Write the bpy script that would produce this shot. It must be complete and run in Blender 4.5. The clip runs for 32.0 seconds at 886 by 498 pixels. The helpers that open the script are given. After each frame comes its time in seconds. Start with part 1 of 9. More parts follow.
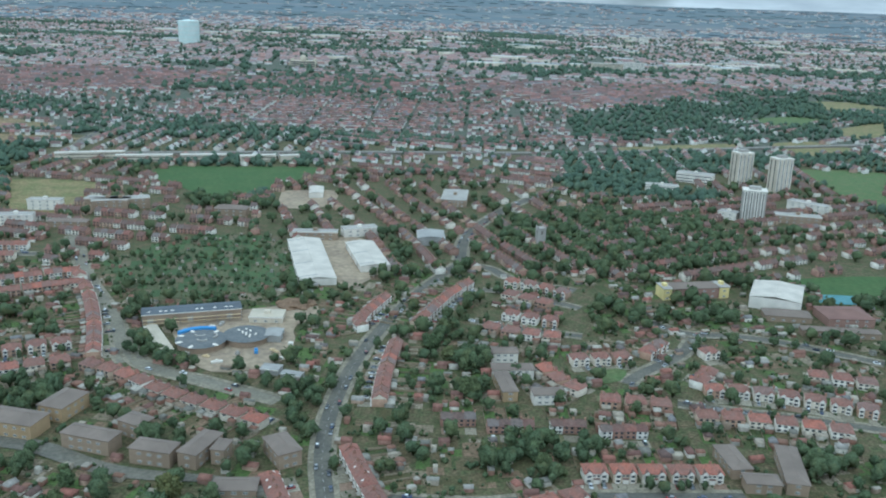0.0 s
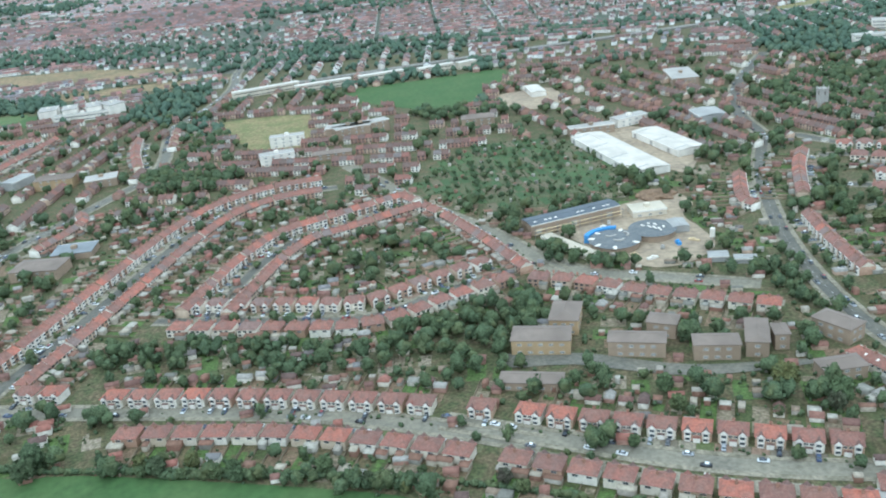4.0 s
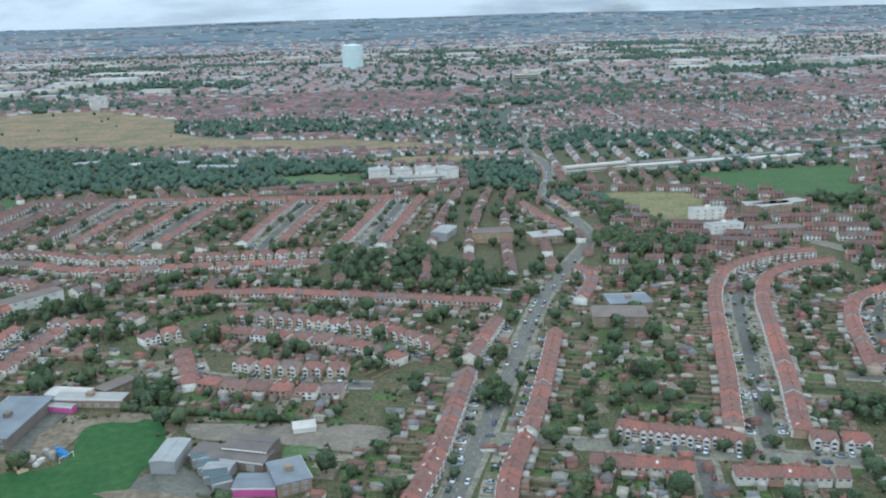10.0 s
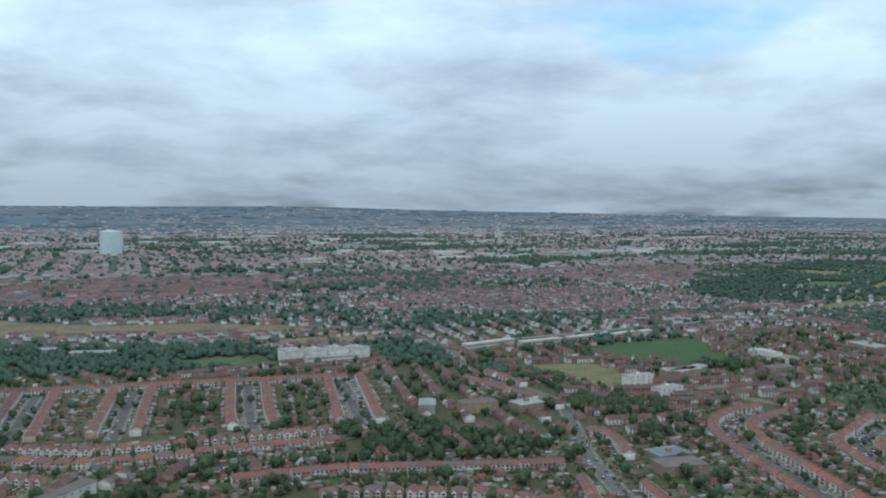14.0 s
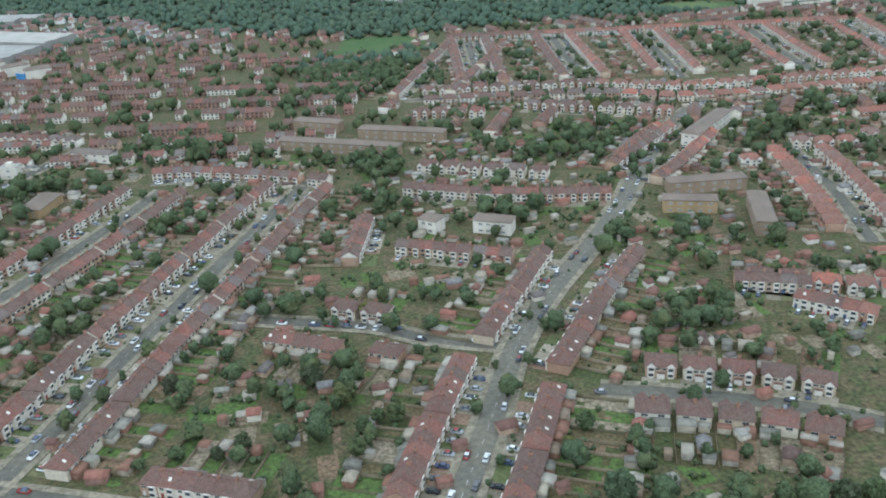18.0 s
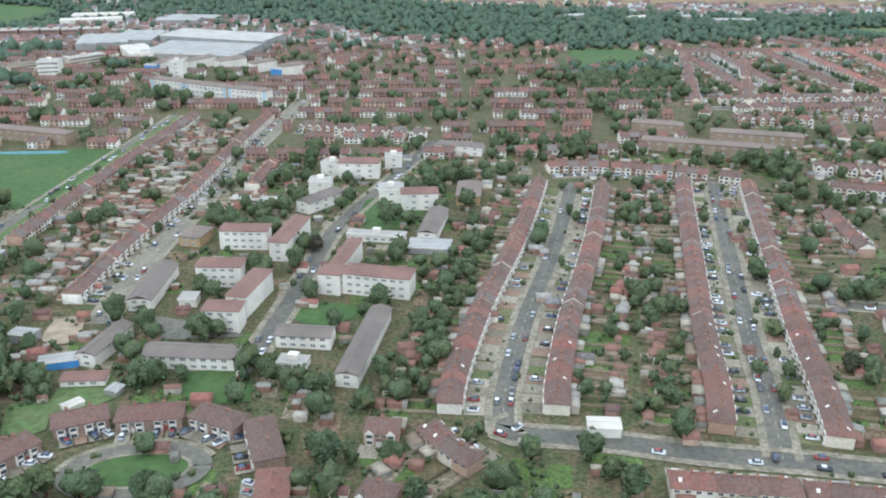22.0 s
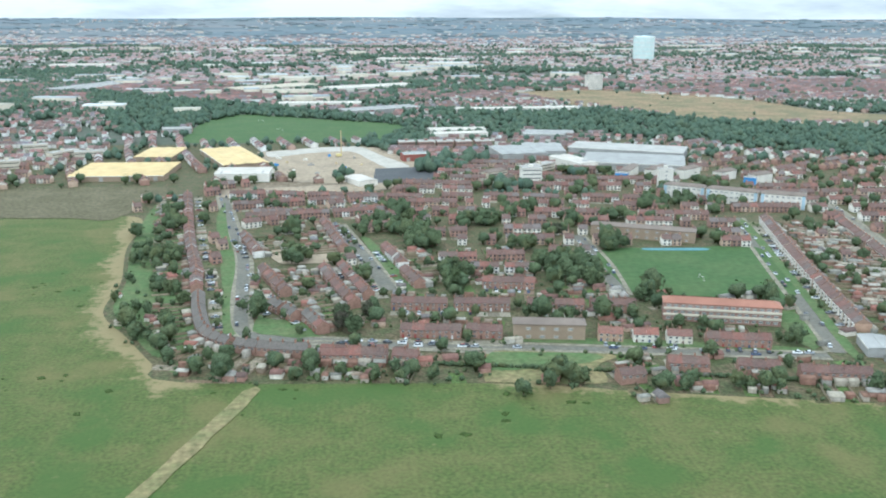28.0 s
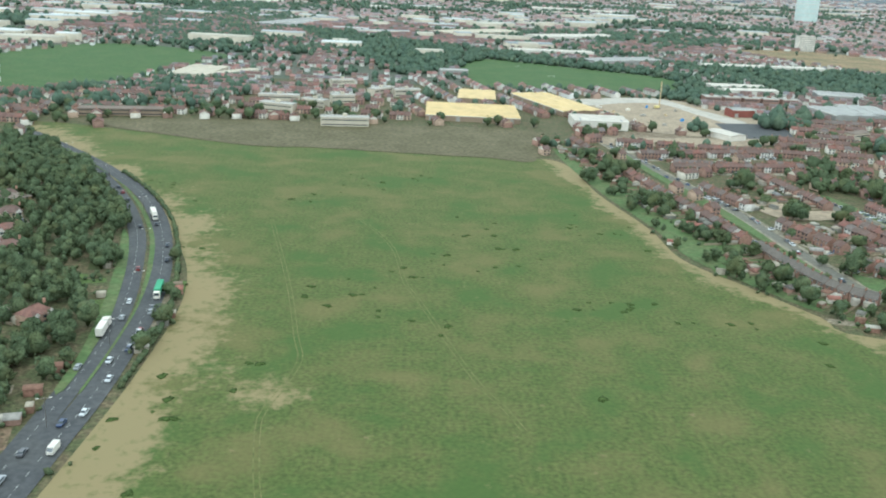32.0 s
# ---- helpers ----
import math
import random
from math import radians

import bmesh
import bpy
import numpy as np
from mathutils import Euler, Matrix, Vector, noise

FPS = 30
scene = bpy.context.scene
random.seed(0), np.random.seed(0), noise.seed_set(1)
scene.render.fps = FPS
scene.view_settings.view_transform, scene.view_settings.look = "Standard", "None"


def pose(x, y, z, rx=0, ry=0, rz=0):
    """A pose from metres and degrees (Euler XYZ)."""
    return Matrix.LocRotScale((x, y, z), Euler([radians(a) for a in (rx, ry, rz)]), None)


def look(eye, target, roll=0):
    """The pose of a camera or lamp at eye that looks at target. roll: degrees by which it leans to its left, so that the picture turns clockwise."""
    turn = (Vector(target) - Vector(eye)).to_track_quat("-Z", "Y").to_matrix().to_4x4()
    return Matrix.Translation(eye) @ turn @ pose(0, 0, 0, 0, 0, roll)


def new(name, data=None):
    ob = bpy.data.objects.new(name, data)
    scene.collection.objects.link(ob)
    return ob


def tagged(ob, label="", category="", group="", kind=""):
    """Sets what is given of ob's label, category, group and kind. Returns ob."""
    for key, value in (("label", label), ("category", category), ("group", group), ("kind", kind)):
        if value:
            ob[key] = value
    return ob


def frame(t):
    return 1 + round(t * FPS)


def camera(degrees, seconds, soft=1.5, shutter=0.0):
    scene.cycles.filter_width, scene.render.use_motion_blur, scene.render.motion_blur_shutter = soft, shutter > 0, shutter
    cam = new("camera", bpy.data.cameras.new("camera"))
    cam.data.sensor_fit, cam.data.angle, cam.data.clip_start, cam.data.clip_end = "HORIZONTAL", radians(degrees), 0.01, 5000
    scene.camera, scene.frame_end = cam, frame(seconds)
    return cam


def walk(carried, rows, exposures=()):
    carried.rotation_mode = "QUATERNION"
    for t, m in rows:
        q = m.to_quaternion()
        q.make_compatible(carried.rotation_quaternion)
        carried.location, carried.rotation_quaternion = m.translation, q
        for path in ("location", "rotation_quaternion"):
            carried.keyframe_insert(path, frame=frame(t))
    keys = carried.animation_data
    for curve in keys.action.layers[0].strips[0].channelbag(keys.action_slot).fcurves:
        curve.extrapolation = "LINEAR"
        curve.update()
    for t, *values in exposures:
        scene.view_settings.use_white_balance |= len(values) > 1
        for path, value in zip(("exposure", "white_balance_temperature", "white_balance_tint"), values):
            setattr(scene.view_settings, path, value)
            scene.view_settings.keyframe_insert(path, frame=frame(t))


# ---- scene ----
cam = camera(52.5, 32.0, soft=2.0)
K = 0.58  # metres of the model to one of the plan
METRES, EYE, TILT, LEAN, TURN = 2000.0 * K, 208.8 * K, -16.4, -1.83, 0.0
ROWS = [
    (0.0, 0.0, 0.0, 0.0, 0.0, 0.0, -0.0),
    (0.5, -0.0151, 0.0007, 0.0002, -0.03, -1.05, 0.25),
    (1.0, -0.0294, 0.0019, 0.0008, -0.03, -2.31, 0.95),
    (1.5, -0.0445, 0.0025, 0.0012, 0.02, -3.46, 1.94),
    (2.0, -0.0592, 0.0047, 0.0017, 0.27, -7.81, 2.37),
    (2.5, -0.0748, 0.0049, 0.0022, -0.83, -7.1, 5.23),
    (3.0, -0.0894, 0.007, 0.0026, -1.06, -8.52, 6.75),
    (3.5, -0.1048, 0.008, 0.0035, -1.27, -7.36, 8.06),
    (5.5, -0.1655, 0.0133, 0.0037, -0.17, -3.85, 8.14),
    (6.0, -0.1806, 0.0151, 0.0034, -0.16, -3.56, 8.53),
    (6.5, -0.196, 0.0168, 0.0037, 2.22, -2.4, 7.09),
    (7.0, -0.211, 0.0177, 0.0036, 3.09, 0.67, 6.38),
    (7.5, -0.226, 0.0192, 0.0037, 2.89, 2.05, 4.62),
    (8.0, -0.2411, 0.0206, 0.0038, 1.42, 3.21, 3.61),
    (8.5, -0.2551, 0.0214, 0.0038, 0.36, 4.9, 2.91),
    (9.0, -0.2707, 0.0236, 0.0034, 0.4, 4.41, 2.26),
    (9.5, -0.2851, 0.0249, 0.004, 0.94, 3.39, 3.17),
    (10.0, -0.3002, 0.0263, 0.0045, -0.54, 1.25, 3.81),
    (10.5, -0.3153, 0.0279, 0.0049, -1.07, 0.65, 3.4),
    (11.0, -0.3304, 0.029, 0.0054, -1.22, 0.28, 2.73),
    (11.5, -0.3454, 0.0301, 0.0059, -1.48, 0.12, 2.11),
    (12.0, -0.3596, 0.0305, 0.0068, -2.46, 2.88, 2.36),
    (12.5, -0.3744, 0.0309, 0.0065, -8.41, 8.74, 5.69),
    (13.0, -0.3899, 0.031, 0.0066, -12.16, 10.92, 7.17),
    (13.5, -0.4047, 0.0313, 0.0069, -19.75, 11.63, 7.0),
    (15.5, -0.466, 0.0383, 0.009, -16.61, 7.42, 8.57),
    (16.0, -0.4796, 0.0414, 0.0096, -8.9, 3.37, 3.11),
    (16.5, -0.495, 0.043, 0.0104, -6.21, 2.04, 1.59),
    (17.0, -0.5103, 0.0438, 0.0112, -4.11, 1.37, 1.51),
    (17.5, -0.5255, 0.045, 0.0117, -2.36, -2.78, 1.93),
    (18.0, -0.5411, 0.0456, 0.0125, -4.67, -8.14, 5.96),
    (18.5, -0.5562, 0.0474, 0.013, -4.11, -11.35, 7.1),
    (19.0, -0.5712, 0.0484, 0.0135, -5.32, -12.5, 7.44),
    (19.5, -0.5873, 0.0495, 0.014, -5.56, -11.37, 7.52),
    (20.0, -0.6032, 0.0509, 0.0144, -5.73, -8.57, 7.13),
    (20.5, -0.6194, 0.0518, 0.0141, -7.01, -7.16, 5.77),
    (21.0, -0.6352, 0.0534, 0.0143, -7.31, -7.46, 4.6),
    (21.5, -0.6511, 0.0549, 0.0143, -7.27, -7.32, 4.55),
    (22.0, -0.6676, 0.0566, 0.0146, -6.97, -6.65, 3.93),
    (22.5, -0.684, 0.0578, 0.0149, -5.51, -5.34, 3.03),
    (23.0, -0.6992, 0.0586, 0.0149, -5.09, -4.24, 2.4),
    (23.5, -0.7155, 0.0598, 0.0154, -4.52, -3.5, 2.16),
    (24.0, -0.7317, 0.0613, 0.0157, -4.23, -2.75, 2.74),
    (24.5, -0.7481, 0.0628, 0.0159, -3.85, -2.03, 3.28),
    (25.0, -0.7644, 0.0643, 0.0162, -4.34, -1.76, 3.57),
    (25.5, -0.7808, 0.0649, 0.0164, -5.42, -1.31, 3.97),
    (26.0, -0.7971, 0.067, 0.0168, -5.37, -1.14, 3.81),
    (26.5, -0.8123, 0.069, 0.0172, -4.91, -0.68, 3.8),
    (28.5, -0.8786, 0.0728, 0.0186, -5.14, 1.6, 2.45),
    (29.0, -0.8952, 0.0743, 0.0187, -5.19, 1.4, 1.56),
    (29.5, -0.9118, 0.0758, 0.0191, -5.29, 1.38, 1.69),
    (30.0, -0.9271, 0.0777, 0.0194, -5.01, 1.37, 1.89),
    (30.5, -0.9438, 0.0798, 0.0199, -3.92, 0.31, 1.85),
    (31.0, -0.9606, 0.0814, 0.0203, -2.71, -1.29, 0.64),
    (31.5, -0.9775, 0.0831, 0.0206, -2.0, -1.63, 0.1),
    (32.0, -0.9945, 0.0842, 0.021, -1.59, -1.62, -0.37),
]
EXPOSURES = [(0.0, -0.34, 4850, -8), (1.5, -0.15, 4840, -8), (3.5, 0.18, 5020, -6), (6.0, 0.33, 4960, -6), (7.0, 0.25, 4840, -7), (8.0, 0.05, 4840, -5), (9.0, -0.26, 4870, -4), (11.0, -0.12, 4950, -2), (12.0, -0.04, 4900, -3), (13.0, -0.66, 5050, -3), (16.0, -0.94, 4850, -7), (17.0, -0.46, 4900, -4), (18.0, -0.1, 5260, -2), (20.0, 0.18, 5350, 0), (23.0, 0.24, 5350, 3), (26.0, 0.3, 5250, -1), (30.0, 0.2, 5230, -6), (32.0, 0.1, 5480, -8)]
walk(cam, [(t, pose(0, 0, EYE, TILT, LEAN, TURN) @ pose(METRES * x, METRES * y, METRES * z, 90 + pitch, roll, yaw)) for t, x, y, z, yaw, pitch, roll in ROWS], EXPOSURES)

# ---- world and light ----
world = bpy.data.worlds.new("sky")
scene.world = world
world.use_nodes = True


def build_sky():
    nt = world.node_tree
    nt.nodes.clear()

    def n(kind, **props):
        node = nt.nodes.new(kind)
        for k, v in props.items():
            node.inputs[k].default_value = v
        return node

    def math_node(op, a, b=None):
        m = nt.nodes.new("ShaderNodeMath")
        m.operation = op
        for i, v in enumerate((a, b)):
            if v is None:
                continue
            if isinstance(v, (int, float)):
                m.inputs[i].default_value = v
            else:
                nt.links.new(v, m.inputs[i])
        return m.outputs[0]

    sky = nt.nodes.new("ShaderNodeTexSky")
    sky.sky_type, sky.sun_disc = "NISHITA", False
    sky.sun_elevation, sky.sun_rotation = radians(48), radians(200)
    sky.air_density, sky.dust_density, sky.ozone_density = 1.0, 2.0, 1.0
    tint = n("ShaderNodeMix")
    tint.data_type, tint.blend_type = "RGBA", "MULTIPLY"
    tint.inputs[0].default_value = 1.0
    nt.links.new(sky.outputs[0], tint.inputs[6])
    tint.inputs[7].default_value = (0.24, 0.24, 0.24, 1)
    co = n("ShaderNodeTexCoord")
    sep = n("ShaderNodeSeparateXYZ")
    nt.links.new(co.outputs["Generated"], sep.inputs[0])
    up = math_node("ADD", math_node("MAXIMUM", sep.outputs[2], -0.02), 0.22)
    comb = n("ShaderNodeCombineXYZ")
    nt.links.new(math_node("DIVIDE", sep.outputs[0], up), comb.inputs[0])
    nt.links.new(math_node("DIVIDE", sep.outputs[1], up), comb.inputs[1])
    shape = n("ShaderNodeTexNoise", Scale=0.8, Detail=5.0, Roughness=0.5)
    nt.links.new(comb.outputs[0], shape.inputs["Vector"])
    body_ = n("ShaderNodeTexNoise", Scale=1.25, Detail=11.0, Roughness=0.6, Distortion=0.15)
    nt.links.new(comb.outputs[0], body_.inputs["Vector"])
    cover = nt.nodes.new("ShaderNodeValToRGB")
    cover.color_ramp.elements[0].position, cover.color_ramp.elements[1].position = 0.30, 0.42
    nt.links.new(shape.outputs[0], cover.inputs[0])
    tone = nt.nodes.new("ShaderNodeValToRGB")
    tone.color_ramp.elements[0].position, tone.color_ramp.elements[1].position = 0.42, 0.72
    tone.color_ramp.elements[0].color = (1.42, 1.385, 1.37, 1)
    tone.color_ramp.elements[1].color = (0.78, 0.785, 0.825, 1)
    middle = tone.color_ramp.elements.new(0.56)
    middle.color = (1.14, 1.115, 1.12, 1)
    nt.links.new(body_.outputs[0], tone.inputs[0])
    mix = n("ShaderNodeMix")
    mix.data_type = "RGBA"
    nt.links.new(cover.outputs[0], mix.inputs[0])
    nt.links.new(tint.outputs[2], mix.inputs[6])
    nt.links.new(tone.outputs[0], mix.inputs[7])
    # an overcast sky brightens from the horizon to the zenith
    rise = math_node("MINIMUM", math_node("ADD", math_node("MULTIPLY", math_node("MAXIMUM", sep.outputs[2], 0.0), 3.4), 0.70), 1.28)
    grade = n("ShaderNodeMix")
    grade.data_type, grade.blend_type = "RGBA", "MULTIPLY"
    grade.inputs[0].default_value = 1.0
    nt.links.new(mix.outputs[2], grade.inputs[6])
    nt.links.new(rise, grade.inputs[7])
    bg = n("ShaderNodeBackground", Strength=0.93)
    nt.links.new(grade.outputs[2], bg.inputs[0])
    end = n("ShaderNodeOutputWorld")
    nt.links.new(bg.outputs[0], end.inputs[0])


build_sky()
sun = new("sun", bpy.data.lights.new("sun", "SUN"))
sun.data.energy, sun.data.angle, sun.data.color = 0.75, radians(30), (1.0, 0.94, 0.89)
sun.matrix_basis = look((-400, -1100, 1300), (0, 0, 0))

# ---- materials ----
MATS = {}


def material(name, cols, by="", grain=0.0, size=1.0, rough=0.85, metal=0.0, bump=0.0, blotch=None, blotch_size=20.0, spec=0.3, blotch_most=1.0):
    """cols: base colours, picked by a random number of the object or the island; grain: strength of fine variation at the size in metres;
    blotch: a second colour in stains of blotch_size metres."""
    m = bpy.data.materials.new(name)
    m.use_nodes = True
    nt = m.node_tree
    bsdf = nt.nodes["Principled BSDF"]
    bsdf.inputs["Roughness"].default_value, bsdf.inputs["Metallic"].default_value = rough, metal
    bsdf.inputs["Specular IOR Level"].default_value = spec
    geo = nt.nodes.new("ShaderNodeNewGeometry")
    link = nt.links.new
    if len(cols) > 1 and by:
        ramp = nt.nodes.new("ShaderNodeValToRGB")
        ramp.color_ramp.interpolation = "CONSTANT" if by.endswith("!") else "LINEAR"
        els = ramp.color_ramp.elements
        while len(els) < len(cols):
            els.new(0.5)
        for i, c in enumerate(cols):
            els[i].position = i / len(cols) if by.endswith("!") else i / (len(cols) - 1)
            els[i].color = (*c, 1)
        if by.startswith("object"):
            src = nt.nodes.new("ShaderNodeObjectInfo").outputs["Random"]
        else:
            src = geo.outputs["Random Per Island"]
        link(src, ramp.inputs[0])
        out = ramp.outputs[0]
    else:
        rgb = nt.nodes.new("ShaderNodeRGB")
        rgb.outputs[0].default_value = (*cols[0], 1)
        out = rgb.outputs[0]
    if blotch:
        big = nt.nodes.new("ShaderNodeTexNoise")
        big.inputs["Scale"].default_value, big.inputs["Detail"].default_value, big.inputs["Roughness"].default_value = 1 / (blotch_size * K), 5, 0.6
        link(geo.outputs["Position"], big.inputs["Vector"])
        cr = nt.nodes.new("ShaderNodeValToRGB")
        cr.color_ramp.elements[0].position, cr.color_ramp.elements[1].position = 0.42, 0.62
        link(big.outputs[0], cr.inputs[0])
        mx = nt.nodes.new("ShaderNodeMix")
        mx.data_type = "RGBA"
        cr.color_ramp.elements[1].color = (blotch_most, blotch_most, blotch_most, 1)
        link(cr.outputs[0], mx.inputs[0])
        link(out, mx.inputs[6])
        mx.inputs[7].default_value = (*blotch, 1)
        out = mx.outputs[2]
    if grain or bump:
        fine = nt.nodes.new("ShaderNodeTexNoise")
        fine.inputs["Scale"].default_value, fine.inputs["Detail"].default_value = 1 / (size * K), 4
        link(geo.outputs["Position"], fine.inputs["Vector"])
        if grain:
            mr = nt.nodes.new("ShaderNodeMapRange")
            mr.inputs["From Min"].default_value, mr.inputs["From Max"].default_value = 0.3, 0.7
            mr.inputs["To Min"].default_value, mr.inputs["To Max"].default_value = 1 - grain, 1 + grain
            link(fine.outputs[0], mr.inputs[0])
            mul = nt.nodes.new("ShaderNodeMix")
            mul.data_type, mul.blend_type = "RGBA", "MULTIPLY"
            mul.inputs[0].default_value = 1
            link(out, mul.inputs[6])
            link(mr.outputs[0], mul.inputs[7])
            out = mul.outputs[2]
        if bump:
            bp = nt.nodes.new("ShaderNodeBump")
            bp.inputs["Strength"].default_value, bp.inputs["Distance"].default_value = 0.6, bump * K
            link(fine.outputs[0], bp.inputs["Height"])
            link(bp.outputs[0], bsdf.inputs["Normal"])
    link(out, bsdf.inputs["Base Color"])
    MATS[name] = m
    return m


material("land", [(0.078, 0.086, 0.037)], grain=0.5, size=1.6, blotch=(0.125, 0.098, 0.056), blotch_size=7, rough=0.95)
# Ground beyond y 1200: haze put into its colour, cooler than land.
material("hazed_land", [(0.078, 0.096, 0.066)], grain=0.4, size=3.0, blotch=(0.115, 0.11, 0.088), blotch_size=25, rough=0.95)
material("tarmac", [(0.142, 0.134, 0.11)], grain=0.22, size=2.0, blotch=(0.17, 0.156, 0.123), blotch_size=14)
material("asphalt", [(0.07, 0.071, 0.074)], grain=0.2, size=2.0, blotch=(0.085, 0.085, 0.085), blotch_size=14)
material("pale_tarmac", [(0.221, 0.2, 0.151)], grain=0.22, size=2.0, blotch=(0.175, 0.16, 0.125), blotch_size=14)
material("dark_tarmac", [(0.109, 0.104, 0.088)], grain=0.22, size=2.0, blotch=(0.146, 0.135, 0.109), blotch_size=14)
material("paving", [(0.263, 0.232, 0.172)], grain=0.3, size=1.5, blotch=(0.17, 0.152, 0.107), blotch_size=5)
material("forecourt", [(0.268, 0.235, 0.176), (0.206, 0.18, 0.132), (0.113, 0.13, 0.053), (0.319, 0.285, 0.22), (0.227, 0.155, 0.11), (0.278, 0.245, 0.185), (0.144, 0.14, 0.07), (0.175, 0.15, 0.11), (0.247, 0.22, 0.167)], by="island!", grain=0.3, size=1.2)
material("line_paint", [(0.5, 0.5, 0.47)], grain=0.3, size=0.8, blotch=(0.3, 0.3, 0.28), blotch_size=3)
material("sports_field", [(0.06, 0.108, 0.034)], grain=0.18, size=4, blotch=(0.076, 0.118, 0.04), blotch_size=30, rough=0.95)
material("bright_lawn", [(0.036, 0.092, 0.024)], grain=0.2, size=4, blotch=(0.048, 0.103, 0.028), blotch_size=22, rough=0.95)
material("dry_grass", [(0.225, 0.185, 0.09)], grain=0.35, size=3, blotch=(0.15, 0.155, 0.062), blotch_size=16, rough=0.95)
material("heath", [(0.25, 0.178, 0.1)], grain=0.35, size=6, blotch=(0.15, 0.135, 0.068), blotch_size=45, rough=0.95)
material("sand", [(0.34, 0.272, 0.19)], grain=0.25, size=4, blotch=(0.27, 0.215, 0.155), blotch_size=25, rough=0.95)
material("bare_soil", [(0.165, 0.128, 0.085)], grain=0.3, size=3, blotch=(0.215, 0.172, 0.118), blotch_size=12, rough=0.95)
material("rough_ground", [(0.105, 0.092, 0.048)], grain=0.35, size=3, blotch=(0.135, 0.115, 0.065), blotch_size=30, rough=0.95)
BROWN_TILE = [(0.154, 0.086, 0.070), (0.125, 0.083, 0.071), (0.166, 0.093, 0.076), (0.135, 0.088, 0.073), (0.148, 0.082, 0.068), (0.224, 0.099, 0.076), (0.133, 0.095, 0.079)]
RED_TILE = [(0.259, 0.116, 0.088), (0.193, 0.105, 0.084), (0.265, 0.124, 0.094), (0.222, 0.116, 0.089), (0.246, 0.112, 0.086), (0.349, 0.131, 0.090), (0.227, 0.121, 0.095)]
material("roof_tile", BROWN_TILE, by="object", grain=0.22, size=0.9, bump=0.05, blotch=(0.15, 0.118, 0.10), blotch_size=3, blotch_most=0.45)
material("roof_tile_red", RED_TILE, by="object", grain=0.22, size=0.9, bump=0.05, blotch=(0.175, 0.125, 0.105), blotch_size=3, blotch_most=0.45)
material("roof_tile_grey", [(0.13, 0.112, 0.098), (0.15, 0.128, 0.11), (0.12, 0.106, 0.094)], by="object", grain=0.22, size=0.9, bump=0.05, blotch=(0.165, 0.145, 0.125), blotch_size=3, blotch_most=0.4)
material("roof_tile_many", BROWN_TILE + [(0.17, 0.145, 0.135)], by="island", grain=0.22, size=1.5, blotch=(0.16, 0.125, 0.107), blotch_size=5, blotch_most=0.45)
# Far roofs in mixed slate and tile tones, paled and blued to imitate haze.
material("hazed_roof_many", [(0.258, 0.229, 0.232), (0.258, 0.172, 0.158), (0.323, 0.192, 0.170), (0.258, 0.185, 0.170), (0.362, 0.205, 0.170), (0.246, 0.208, 0.207), (0.337, 0.292, 0.286)], by="island", grain=0.22, size=1.5, blotch=(0.175, 0.181, 0.185), blotch_size=5, blotch_most=0.4)
material("mixed_roof_many", BROWN_TILE + BROWN_TILE[:2] + [(0.286, 0.143, 0.120), (0.3, 0.16, 0.135), (0.25, 0.15, 0.13), (0.176, 0.165, 0.180), (0.187, 0.154, 0.156)], by="island", grain=0.22, size=1.5, blotch=(0.165, 0.149, 0.150), blotch_size=5, blotch_most=0.45)
material("roof_tile_red_many", RED_TILE + [(0.19, 0.15, 0.135)], by="island", grain=0.22, size=1.5, blotch=(0.18, 0.13, 0.11), blotch_size=5, blotch_most=0.45)
material("pale_wall_many", [(0.62, 0.58, 0.52), (0.74, 0.72, 0.68), (0.4, 0.28, 0.22), (0.66, 0.62, 0.56), (0.76, 0.75, 0.72), (0.66, 0.63, 0.58), (0.36, 0.25, 0.2)], by="island!", grain=0.12, size=1.5)
material("allotment", [(0.062, 0.098, 0.04), (0.075, 0.115, 0.045), (0.10, 0.11, 0.055), (0.068, 0.105, 0.045), (0.14, 0.12, 0.075)], by="island!", grain=0.45, size=1.2, rough=0.95)
material("render_wall", [(0.597, 0.54, 0.446), (0.68, 0.64, 0.558), (0.371, 0.24, 0.167), (0.618, 0.56, 0.456), (0.494, 0.41, 0.307), (0.412, 0.29, 0.205), (0.639, 0.6, 0.521)], by="object!", grain=0.12, size=1.5)
material("render_wall_many", [(0.577, 0.52, 0.428), (0.659, 0.62, 0.539), (0.35, 0.23, 0.158), (0.577, 0.51, 0.409), (0.412, 0.32, 0.233), (0.309, 0.21, 0.149)], by="island!", grain=0.12, size=1.5)
material("brick_red", [(0.27, 0.16, 0.12), (0.31, 0.185, 0.14), (0.24, 0.15, 0.115)], by="object", grain=0.18, size=1.2)
material("brick_brown", [(0.29, 0.20, 0.155)], grain=0.2, size=1.2, blotch=(0.24, 0.175, 0.14), blotch_size=5)
material("brick_many", [(0.27, 0.16, 0.12), (0.31, 0.185, 0.14), (0.24, 0.15, 0.115), (0.55, 0.52, 0.47)], by="island!", grain=0.18, size=1.2)
material("district_wall_many", [(0.27, 0.16, 0.12), (0.31, 0.185, 0.14), (0.58, 0.53, 0.44), (0.24, 0.15, 0.115), (0.62, 0.58, 0.50), (0.40, 0.29, 0.21)], by="island!", grain=0.18, size=1.2)
material("white_paint", [(0.69, 0.645, 0.58)], grain=0.08, size=1.5)
material("glass", [(0.05, 0.06, 0.07)], rough=0.12, spec=0.6)
